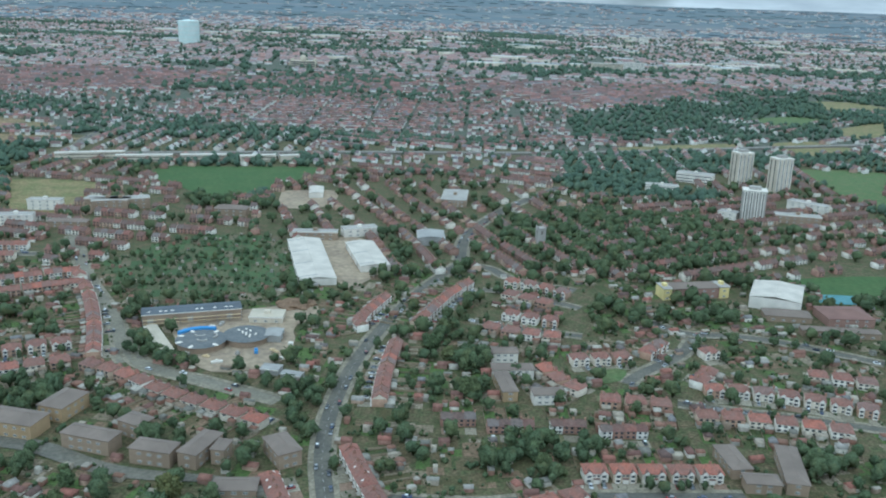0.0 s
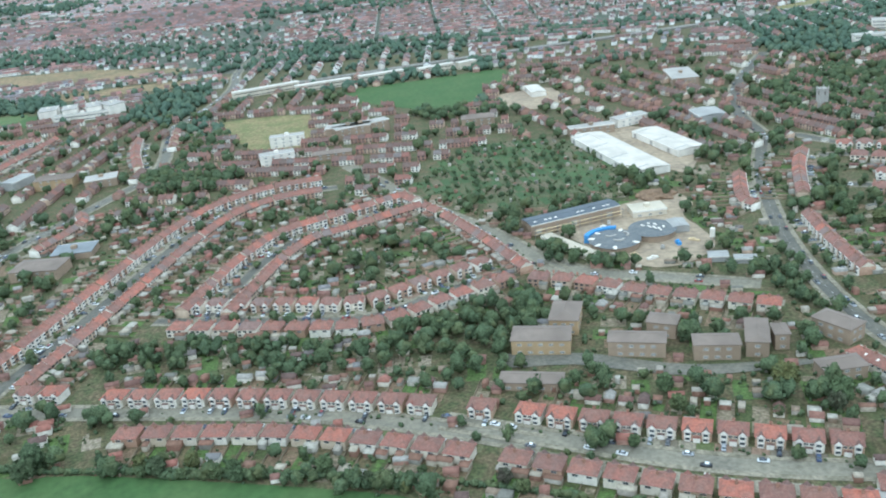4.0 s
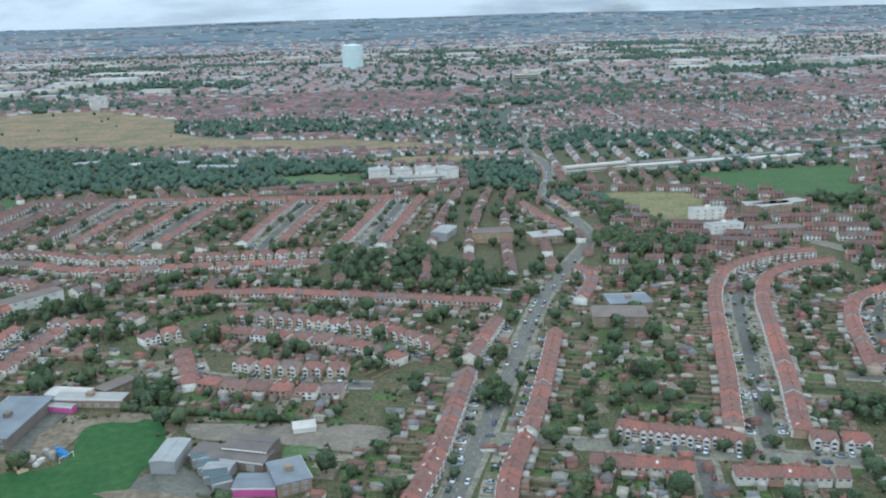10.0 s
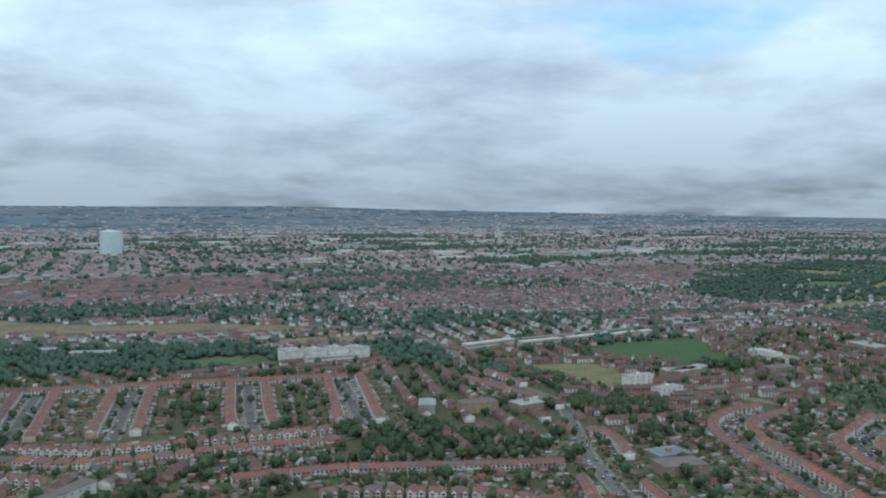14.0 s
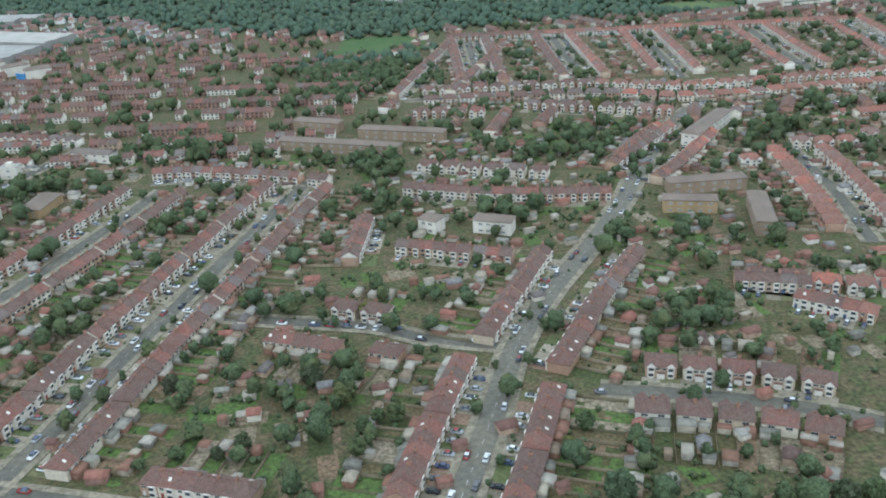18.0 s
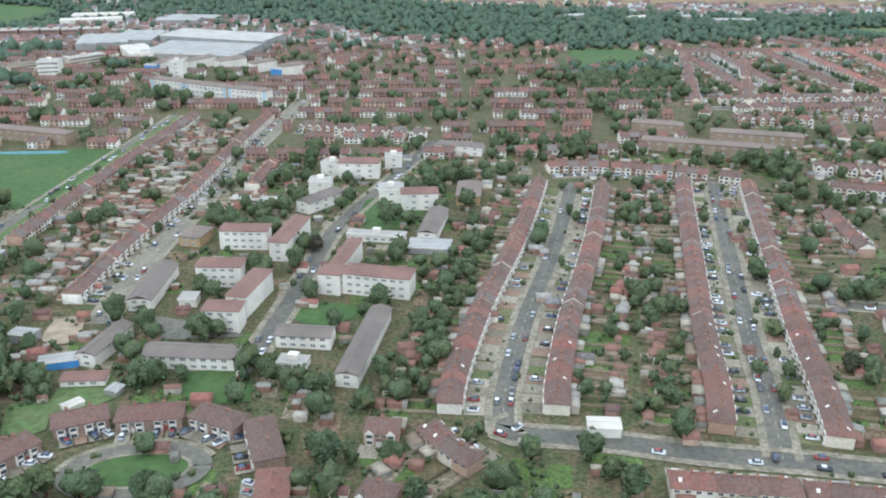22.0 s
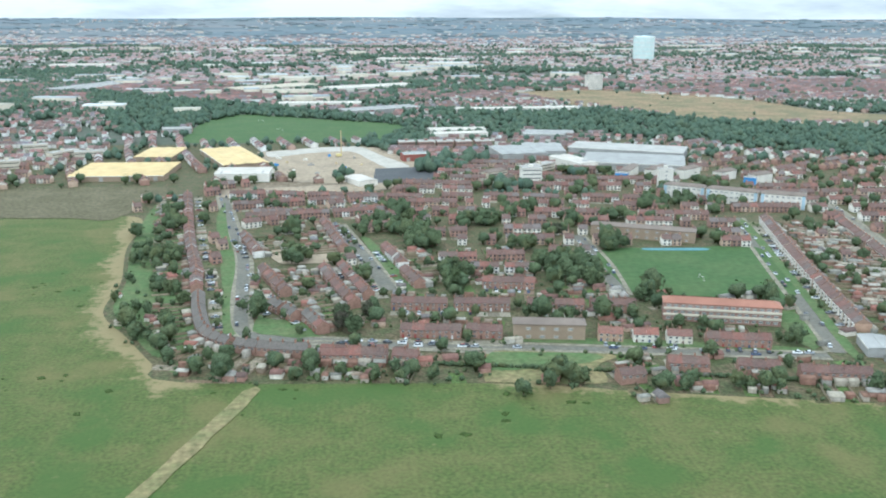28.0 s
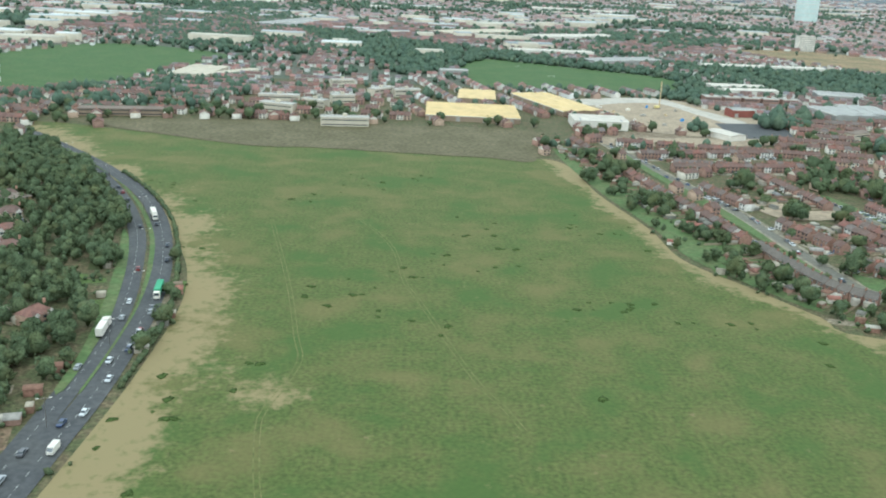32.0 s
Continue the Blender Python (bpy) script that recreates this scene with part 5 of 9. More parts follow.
block('shed', [(-1884, 1126), (-1847, 1143), (-1804, 1035), (-1848, 1015)], h=6, tone='yellow_roof')
block('shed', [(-1848, 958), (-1845, 990), (-1797, 992), (-1799, 954)], h=9, tone='white_roof')
block('shed', [(-1728, 943), (-1719, 964), (-1705, 936), (-1715, 916)], h=6, tone='white_roof')
block('shed', [(-2219, 1894), (-2159, 2151)], h=8, depth=25, tone='grey_roof')
block('shed', [(-1839, 1600), (-1708, 1605)], h=8, depth=30, tone='white_roof')
block('shed', [(-1731, 1479), (-1618, 1539)], h=8, depth=40, tone='grey_roof')
block('shed', [(-1568, 1498), (-1379, 1508)], h=8, depth=22, tone='white_roof')
block('shed', [(-1627, 1215), (-1560, 1225)], h=8, depth=20, tone='white_roof')
block('shed', [(-1520, 1209), (-1471, 1201)], h=8, depth=22, tone='grey_roof')
block('shed', [(-2258, 1888), (-2170, 2100)], h=9, depth=40, tone='grey_roof')
block('shed', [(-1926, 1858), (-1786, 1975)], h=9, depth=60, tone='beige_roof')
block('shed', [(-2525, 2670), (-2352, 2682)], h=9, depth=60, tone='white_roof')
block('shed', [(-2115, 2630), (-2064, 2649)], h=9, depth=50, tone='white_roof')
block('shed', [(-1758, 1869), (-1595, 1961)], h=9, depth=50, tone='white_roof')
block('shed', [(-1646, 2974), (-1393, 2908)], h=9, depth=60, tone='white_roof')
block('shed', [(-1957, 1287), (-1923, 1291)], h=9, depth=15, tone='grey_roof')
block('white_flats', [(-2135, 1029), (-2097, 1029)], h=9, depth=10, roof='flat_grey', tone='beige')
block('white_flats', [(-2093, 1016), (-2071, 1004)], h=9, depth=10, roof='flat_grey', tone='beige')
block('white_flats', [(-2077, 1151), (-2053, 1159)], h=9, depth=10, roof='flat_grey', tone='beige')
block('white_flats', [(-2067, 1041), (-2045, 1048)], h=9, depth=10, roof='flat_grey', tone='beige')
block('white_flats', [(-2028, 1092), (-2009, 1119)], h=9, depth=10, roof='flat_grey', tone='beige')
block('white_flats', [(-2008, 1098), (-1982, 1106)], h=9, depth=10, roof='flat_grey', tone='beige')
block('white_flats', [(-2065, 919), (-2025, 923)], h=9, depth=10, roof='flat_grey', tone='beige')
block('white_flats', [(-2127, 985), (-2096, 974)], h=9, depth=10, roof='flat_grey', tone='beige')
block('shed', [(-2256, 1179), (-2246, 1255), (-2208, 1234), (-2214, 1144)], h=7, tone='beige_roof')
block('shed', [(-2209, 1178), (-2169, 1235)], h=6, depth=15, tone='beige_roof')
block('brick_flats', [(-2266, 923), (-2199, 934)], h=7, depth=9)
block('brick_flats', [(-2208, 644), (-2195, 640)], h=7, depth=9, tone='yellow_brick')

patch('concrete', [(-1818, 1133), (-1770, 1156), (-1719, 1166), (-1694, 1100), (-1668, 1028), (-1686, 1010), (-1706, 1068), (-1726, 1128), (-1770, 1120), (-1808, 1095)], 'pale concrete strip round the building ground')
patch('asphalt', [(-1702, 1016), (-1641, 1014), (-1664, 921), (-1702, 927)], 'dark tarmac lorry park beside the building ground')
patch('bare_soil', [(-1837, 922), (-1809, 885), (-1686, 914), (-1784, 953)], 'bare brown ground behind the estate')

block('white_flats', [(35, 480), (50, 481)], h=7, depth=9, roof='slate')
block('white_flats', [(34, 457), (57, 458)], h=7, depth=9, roof='slate')
block('white_flats', [(54, 426), (71, 428)], h=7, depth=9, roof='slate')
block('brick_flats', [(34, 455), (42, 455), (46, 430), (38, 429)], h=7, tone='yellow_brick')
block('brick_flats', [(134, 380), (143, 380), (146, 358), (136, 358)], h=6)
block('brick_flats', [(163, 379), (172, 379), (166, 345), (156, 345)], h=7)
block('brick_flats', [(139, 346), (154, 345)], h=6, depth=9)
patch('verge', [(94, 455), (106, 460), (112, 475), (99, 474)], 'small green of the close')
wood([(2, 505), (28, 505), (30, 535), (8, 545)], dens=0.8)
wood([(12, 425), (30, 425), (32, 490), (16, 495)], dens=0.8)
wood([(22, 352), (58, 352), (62, 366), (84, 366), (82, 388), (24, 388)], dens=0.8)
# wooded country behind the railway and round the towers
patch('verge', [(445, 1112), (556, 1094), (467, 907), (448, 956)], 'green field beside the towers')
patch('verge', [(520, 1560), (640, 1620), (700, 1560), (560, 1500)], 'green field among woods')
for pts_, dens_ in (([(210, 1480), (420, 1790), (700, 2050), (1100, 2150), (1300, 2100), (1000, 1450), (690, 1385), (430, 1310), (190, 1260)], 0.34), ([(290, 1060), (440, 1130), (560, 1100), (620, 1230), (480, 1210), (330, 1150)], 0.6), ([(440, 900), (470, 900), (560, 1080), (640, 1000), (560, 800), (420, 800)], 0.45)):
    wood(pts_, dens_)
    i0_, i1_, j0_, j1_ = cells(min(p[0] for p in pts_), max(p[0] for p in pts_), min(p[1] for p in pts_), max(p[1] for p in pts_))
    gx_, gy_ = np.meshgrid(GX[i0_:i1_], GY[j0_:j1_], indexing="ij")
    free_ = OCC[i0_:i1_, j0_:j1_]
    free_[inside(pts_, gx_, gy_) & (free_ == 0) & (np.sin(gx_ / 47) * np.sin(gy_ / 61 + gx_ / 90) < 0.4)] = 1
for (ax_, ay_), (bx_, by_) in (((704, 2688), (790, 2682)), ((841, 2663), (935, 2670)), ((955, 2742), (1030, 2765)), ((1060, 2690), (1122, 2680)), ((1140, 2660), (1235, 2628))):
    block('shed', [(ax_, ay_), (bx_, by_)], h=8, depth=45, tone='white_roof' if ax_ < 1000 else 'beige_roof')

# allotments, margins and strips
allotment([(-253, 645), (-232, 687), (-183, 741), (-122, 722), (-97, 620), (-140, 575), (-185, 565), (-218, 594)])
MEADOW = ([(-2082, 376), (-2080, 407), (-2078, 453), (-2080, 522), (-2097, 585), (-2144, 677), (-2199, 753), (-2280, 865), (-2277, 890), (-2189, 862), (-2110, 830), (-2060, 831), (-1993, 824), (-1934, 819), (-1881, 816), (-1869, 722), (-1855, 649), (-1851, 596), (-1830, 557), (-1812, 524), (-1796, 502)] + [(-1662, 488), (-1609, 475), (-1533, 458), (-1484, 446), (-1464, 434), (-1468, 412), (-1478, 363)])
patch('dry_grass', [(-1769, 490), (-1762, 491), (-1782, 431), (-1800, 381), (-1810, 356), (-1816, 356), (-1807, 381), (-1789, 431)])
patch('sand', [(-167, 534), (-114, 558), (-84, 573), (-74, 546), (-86, 527), (-81, 483), (-100, 460), (-124, 457), (-147, 485)])

# traffic
patch('court', [(-1537, 696), (-1498, 693), (-1499, 687), (-1537, 691)])
patch('verge', [(-1653, 542), (-1589, 532), (-1523, 516), (-1523, 512), (-1590, 524), (-1652, 536)])
patch('verge', [(-1444, 760), (-1438, 759), (-1498, 508), (-1503, 508), (-1479, 607)])
patch('verge', [(-1513, 564), (-1500, 564), (-1511, 516), (-1519, 521)])
patch('verge', [(-1826, 868), (-1812, 775), (-1796, 687), (-1790, 617), (-1784, 571), (-1780, 558), (-1786, 559), (-1795, 622), (-1805, 687), (-1824, 806)])
patch('verge', [(-1772, 584), (-1753, 562), (-1739, 550), (-1768, 556), (-1773, 566)])
patch('verge', [(-1663, 523), (-1617, 517), (-1622, 507), (-1668, 502)])
patch('verge', [(-1767, 578), (-1748, 570), (-1743, 552), (-1758, 552)])
patch('verge', [(-1719, 739), (-1713, 738), (-1690, 624), (-1698, 625)])
patch('tarmac', [(-716, 392), (-706, 397), (-687, 373), (-705, 374)])
patch('sand', [(-683, 369), (-648, 365), (-650, 354), (-690, 356)])
patch('sand', [(-1777, 714), (-1732, 722), (-1730, 686), (-1768, 680)])
patch('sand', [(-1839, 916), (-1687, 941), (-1688, 914), (-1821, 885)])
patch('sand', [(-98, 727), (-63, 734), (-32, 674), (-50, 618), (-62, 605), (-79, 643)])
patch('tarmac', [(-1405, 448), (-1383, 438), (-1368, 426), (-1383, 427), (-1400, 428)])
patch('sand', [(-1443, 450), (-1432, 450), (-1432, 430), (-1443, 432)])
patch('verge', [(-1428, 404), (-1412, 403), (-1408, 387), (-1428, 380)])
patch('verge', [(-1442, 388), (-1431, 389), (-1426, 371), (-1439, 369)])
patch('tarmac', [(-214, 382), (-178, 374), (-136, 354), (-86, 347), (-87, 343), (-138, 345), (-184, 365), (-212, 369)])
patch('dark_tarmac', [(-52, 282), (-37, 292), (-28, 282), (-20, 256), (-57, 257)])
patch('sand', [(-51, 256), (-30, 269), (-14, 256)])
big_trees((-1642, 488, 9), (-1636, 486, 10), (-1630, 485, 9), (-1598, 477, 9), (-1569, 474, 9), (-1516, 464, 9), (-1507, 466, 10), (-1730, 567, 11), (-1717, 577, 8), (-1700, 571, 8), (-1685, 526, 8), (-1640, 583, 8), (-1617, 580, 8), (-1573, 590, 9), (-1600, 629, 10), (-1592, 618, 11))
big_trees((-1587, 638, 11), (-1613, 625, 10), (-1671, 627, 11), (-1664, 624, 10), (-1716, 756, 9), (-1700, 758, 10), (-1703, 778, 9), (-1682, 784, 11), (-1634, 769, 9), (-1624, 768, 9), (-1585, 738, 10), (-1561, 691, 10), (-1550, 711, 9), (-1352, 638, 10), (-1357, 615, 11), (-1343, 633, 10))
big_trees((-1306, 535, 13), (-1300, 543, 11), (-1346, 506, 10), (-1344, 456, 10), (-1383, 520, 6), (-1341, 507, 9), (-1365, 601, 9), (-1356, 605, 10), (-1345, 610, 9), (-1451, 794, 9), (-1417, 541, 6))
big_trees((-724, 544, 11), (-570, 450, 12), (-566, 444, 12), (-574, 448, 11), (-561, 500, 8), (-585, 505, 8), (-524, 559, 10), (-489, 469, 10), (-496, 471, 9), (-476, 448, 8), (-840, 658, 10), (-784, 553, 9), (-745, 474, 10), (-736, 470, 10), (-543, 597, 9), (-438, 813, 13), (-429, 823, 13), (-428, 791, 11))
big_trees((-1229, 340, 11), (-1188, 522, 10), (-1184, 517, 9), (-1178, 370, 7), (-1155, 370, 8), (-1150, 364, 9), (-1102, 489, 9), (-1087, 607, 10), (-1082, 607, 9), (-1126, 364, 8), (-1115, 358, 9), (-1106, 367, 9), (-1095, 353, 10), (-1119, 424, 7), (-1086, 415, 7), (-1057, 424, 8), (-1045, 421, 8), (-1212, 417, 8), (-1207, 423, 8))
big_trees((-189, 301, 10), (-186, 303, 9), (-151, 320, 9), (-114, 319, 11), (-108, 320, 11), (-98, 317, 10), (-102, 386, 9), (-116, 376, 9), (-138, 337, 10), (-152, 335, 9), (-88, 439, 9), (-68, 256, 11), (-119, 282, 6), (-101, 273, 6), (-43, 320, 5))
big_trees((-176, 482, 7), (-171, 478, 7), (-164, 474, 7), (-146, 462, 8), (-138, 462, 8), (-132, 462, 8), (-193, 556, 9), (-86, 563, 9), (21, 432, 13), (16, 440, 12), (52, 361, 9), (10, 477, 11), (1, 494, 11), (-57, 385, 10))
big_trees((-1730, 558, 10), (-1724, 554, 10), (-1805, 523, 9), (-1743, 505, 8), (-1716, 495, 7), (-1730, 502, 9), (-1692, 494, 8), (-1645, 481, 10), (-1657, 476, 9), (-1846, 695, 8), (-1836, 682, 8), (-1823, 624, 9), (-1812, 604, 9), (-1809, 552, 9), (-1781, 594, 7), (-1672, 633, 11), (-1667, 627, 11), (-1600, 643, 11), (-1598, 632, 10))
SITE_STACKS = [(-144, 515), (-137, 521), (-132, 526), (-145, 506), (-129, 476), (-121, 468), (-112, 480), (-102, 484), (-92, 487), (-86, 475), (-148, 497), (-118, 501)] + [(-1790, 1060), (-1772, 1075), (-1765, 1040), (-1748, 1095), (-1740, 1050), (-1800, 1085), (-1722, 1080), (-1732, 1020), (-1715, 1040), (-1780, 1010), (-1757, 990), (-1800, 1040)] + [(-775, 400), (-772, 407), (-767, 412), (-763, 413), (-772, 397), (-768, 404), (-764, 408), (-760, 410)]
PAVILIONS = [(-136, 493, 14, 4, True), (-111.5, 503, 13, 4, False)]
for x_, y_, r_, n_ in ((-143, 464, 5, 6), (-151, 469, 5, 6), (-160, 480, 4, 5), (-168, 491, 4, 5)):
    copse(x_, y_, r_, n_, 8)

# more woods
wood([(-370, 1026), (-260, 1062), (-129, 1089), (-128, 1035), (-229, 1019), (-327, 1003)], dens=0.85)
wood([(-254, 922), (-215, 872), (-167, 905), (-159, 847), (-230, 818)], dens=0.85)
wood([(-511, 947), (-462, 958), (-424, 858), (-459, 838)], dens=0.85)
wood([(-473, 735), (-440, 760), (-413, 701), (-445, 680)], dens=0.85)
wood([(148, 1155), (352, 1226), (348, 1069), (261, 994), (149, 1014)], dens=0.85)
wood([(-34, 718), (-16, 718), (-26, 637), (-44, 631)], dens=0.85)
wood([(-192, 434), (-216, 415), (-249, 422), (-267, 416), (-255, 392), (-210, 385), (-185, 402)], dens=0.85)
wood([(-674, 731), (-603, 733), (-584, 684), (-540, 658), (-550, 608), (-630, 633), (-663, 648)], dens=0.85)
wood([(-438, 893), (-407, 903), (-427, 770), (-453, 753)], dens=0.85)
wood([(-453, 753), (-378, 728), (-403, 682), (-457, 703)], dens=0.85)
wood([(-868, 615), (-817, 611), (-782, 587), (-781, 547), (-846, 571)], dens=0.3)
row([(-876, 555), (-856, 553)], 'R', kind='semi')
wood([(-754, 492), (-726, 479), (-721, 446), (-737, 453)], dens=0.85)
wood([(-1144, 898), (-1096, 895), (-1032, 942), (-1015, 786), (-1090, 756), (-1121, 793)], dens=0.85)
wood([(-757, 604), (-717, 637), (-750, 550), (-789, 544)], dens=0.35)
wood([(-1116, 881), (-1043, 828), (-1064, 757), (-1115, 759), (-1135, 733)], dens=0.85)
wood([(-1224, 691), (-1161, 645), (-1176, 632), (-1221, 652)], dens=0.85)
wood([(-1724, 797), (-1669, 817), (-1664, 772), (-1706, 737)], dens=0.85)
wood([(-1620, 659), (-1583, 679), (-1581, 631), (-1612, 619)], dens=0.85)
wood([(-1479, 866), (-1435, 848), (-1448, 788), (-1478, 812)], dens=0.85)
wood([(-2572, 2088), (-2426, 2683), (-2192, 2028), (-2239, 1652), (-2371, 1539)], dens=0.85)
wood([(-1122, 384), (-1086, 371), (-1098, 341), (-1133, 352)], dens=0.16)
wood([(-1216, 440), (-1201, 446), (-1196, 415), (-1212, 410)], dens=0.7)
wood([(-416, 434), (-339, 422), (-280, 403), (-285, 382), (-342, 394), (-410, 411)], dens=0.7)
wood([(-392, 330), (-318, 310), (-260, 294), (-218, 276), (-231, 276), (-260, 287), (-317, 306), (-389, 324)], dens=0.8)
wood([(-451, 340), (-345, 314), (-250, 290), (-251, 286), (-346, 311), (-448, 334)], dens=0.8)

# streets east of the junction
street([(-28, 303), (-3, 307), (26, 312), (66, 325)], width=8)
row([(29, 320), (71, 339)], 'R', kind='semi', near=1)
row([(19, 292), (53, 300)], 'L', kind='semi', near=1)
row([(-12, 285), (-4, 274), (8, 261), (20, 248)], 'R', kind='semi', near=1)
block('brick_flats', [(-53, 275), (-39, 283)], h=7, depth=14)
row([(-1057, 747), (-994, 926)], 'R', kind='terrace')
row([(-1014, 748), (-947, 904)], 'L', kind='terrace')
RAIL = [(-433, 1066), (-290, 1092), (-144, 1120), (0, 1142), (150, 1166), (300, 1208), (507, 1276), (820, 1372)]
big_trees((-1087, 554, 8), (-1081, 543, 9), (-1061, 528, 8), (-1037, 504, 8), (-1019, 533, 8), (-1031, 597, 8), (-1006, 619, 9), (-921, 680, 9), (-940, 596, 9), (-941, 568, 8), (-1097, 762, 10), (-1096, 745, 9), (-1106, 757, 10), (-1132, 725, 9))
LAMPS = [(-2093, 413, 20), (-2094, 473, 20), (-2098, 524, 20), (-2112, 583, 20), (-2130, 640, 20), (-2170, 708, 20), (-2215, 767, 20), (-2268, 835, 20)]
GOALS = [(-1816, 1314, 0), (-1802, 1442, 0), (-757, 406, 60), (-728, 359, 60), (-1849, 1410, 0), (-1526, 624, 90)]
patch('verge', [(-2092, 437), (-2093, 472), (-2096, 512), (-2105, 559), (-2119, 610), (-2145, 671), (-2179, 730), (-2226, 793), (-2219, 781), (-2173, 721), (-2141, 667), (-2117, 611), (-2103, 560), (-2095, 512), (-2092, 472), (-2091, 436)])
patch('verge', [(-2133, 614), (-2126, 600), (-2114, 558), (-2102, 499), (-2098, 463), (-2097, 437), (-2100, 437), (-2102, 467), (-2109, 510), (-2119, 558)])
row([(-2213, 653), (-2204, 661)], 'R', kind='semi')
row([(-2198, 620), (-2188, 627)], 'R', kind='semi')
row([(-2186, 592), (-2178, 597)], 'R', kind='semi')
row([(-2173, 566), (-2167, 571)], 'R', kind='semi')
row([(-2132, 482), (-2123, 500)], 'R', kind='semi')
patch('verge', [(-1428, 380), (-1419, 377), (-1416, 386), (-1422, 399), (-1424, 398), (-1427, 385)])
block('white_flats', [(-1428, 397), (-1413, 396)], h=3.2, depth=6, roof='brown_tile')
block('shed', [(-1412, 390), (-1408, 388)], h=2.6, depth=5, tone='grey_roof')
block('shed', [(-1422, 380), (-1417, 384)], h=2.4, depth=4, tone='white_roof')
patch('sports_field', [(-1114, 937), (-1051, 954), (-1029, 928), (-1044, 907), (-1090, 905)])
patch('sports_field', [(-1090, 947), (-1090, 990), (-1047, 988), (-1028, 932), (-1060, 912)])
patch('verge', [(-770, 1072), (-696, 1078), (-694, 1035), (-762, 1030)])
block('shed', [(-1041, 1187), (-1010, 1200)], h=5, depth=14, tone='grey_roof')
block('shed', [(-964, 1167), (-931, 1175)], h=5, depth=14, tone='white_roof')
block('shed', [(-928, 1175), (-889, 1170)], h=5, depth=14, tone='grey_roof')
block('shed', [(-874, 1139), (-826, 1130)], h=5, depth=14, tone='grey_roof')
block('shed', [(-784, 456), (-772, 453)], h=4, depth=4, tone='pink_wall')
street([(-78, 268), (-77, 253), (-80, 234)], width=6)
patch('dark_tarmac', [(-79, 266), (-57, 270), (-51, 261), (-66, 248), (-74, 236), (-82, 237), (-78, 253)])
block('brick_flats', [(-106, 247), (-85, 250)], h=4, depth=9, roof='flat_grey')
row([(-101, 259), (-92, 256)], 'L', kind='semi', near=1)
big_trees((-70, 252, 8), (-120, 282, 7))
row([(-1308, 354), (-1302, 341), (-1294, 330)], 'L', kind='terrace', near=1)
row([(-1325, 354), (-1317, 352)], 'R', kind='semi', near=1)
row([(-1329, 324), (-1320, 319)], 'R', kind='semi', near=1)
hedge([(-458, 341), (-410, 330), (-345, 317), (-290, 305), (-248, 294)], 2.2)
hedge([(-355, 316), (-297, 305), (-240, 290), (-198, 274)], 2.2)
hedge([(-1689, 511), (-1614, 496), (-1532, 477), (-1464, 458)], 1.6)
block('shed', [(-700, 394), (-693, 397)], h=5, depth=7, tone='teal_roof')
block('shed', [(-696, 387), (-688, 390)], h=5, depth=7, tone='teal_roof')
block('shed', [(-692, 379), (-683, 382)], h=5, depth=7, tone='teal_roof')
block('shed', [(-687, 373), (-680, 376)], h=5, depth=7, tone='teal_roof')

# east of the wood, and round the first school
street([(142, 554), (162, 534), (193, 532), (226, 520), (270, 494)], width=7)
row([(210, 469), (233, 463), (252, 457)], 'L', kind='semi')
patch('court', [(280, 621), (323, 617), (316, 602), (273, 602)])
block('brick_flats', [(261, 554), (292, 555)], h=7, depth=25, tone='brick_red', roof='brown_tile')
block('brick_flats', [(222, 563), (252, 559)], h=5, depth=14)
block('brick_flats', [(237, 537), (286, 533)], h=5, depth=8)
row([(-834, 580), (-812, 574), (-791, 571)], 'R', kind='semi', near=1)
row([(-790, 586), (-772, 576)], 'R', kind='semi', near=1)
row([(-769, 539), (-757, 550), (-742, 558)], 'R', kind='semi', near=1)
row([(-738, 524), (-727, 495), (-719, 470)], 'L', kind='semi', near=1)
row([(-794, 518), (-790, 540)], 'R', kind='semi', near=1)
hedge([(-2169, 732), (-2140, 688), (-2114, 634), (-2096, 577), (-2084, 522), (-2080, 484), (-2080, 440)], 1.7)
big_trees((-833, 408, 11), (-827, 410, 12), (-816, 405, 11), (-808, 397, 12), (-800, 392, 13), (-793, 381, 13), (-798, 379, 14), (-804, 377, 14), (-813, 382, 13), (-820, 384, 13), (-827, 389, 12), (-804, 366, 13), (-796, 364, 12), (-810, 365, 12), (-791, 368, 10), (-792, 356, 10))
big_trees((-742, 462, 9), (-739, 467, 10), (-734, 463, 9), (-729, 457, 8), (-778, 486, 7), (-824, 455, 8), (-820, 461, 8))
hedge([(-748, 455), (-730, 450), (-708, 446), (-697, 442), (-676, 438), (-660, 434)], 2.6)
# <<< plan

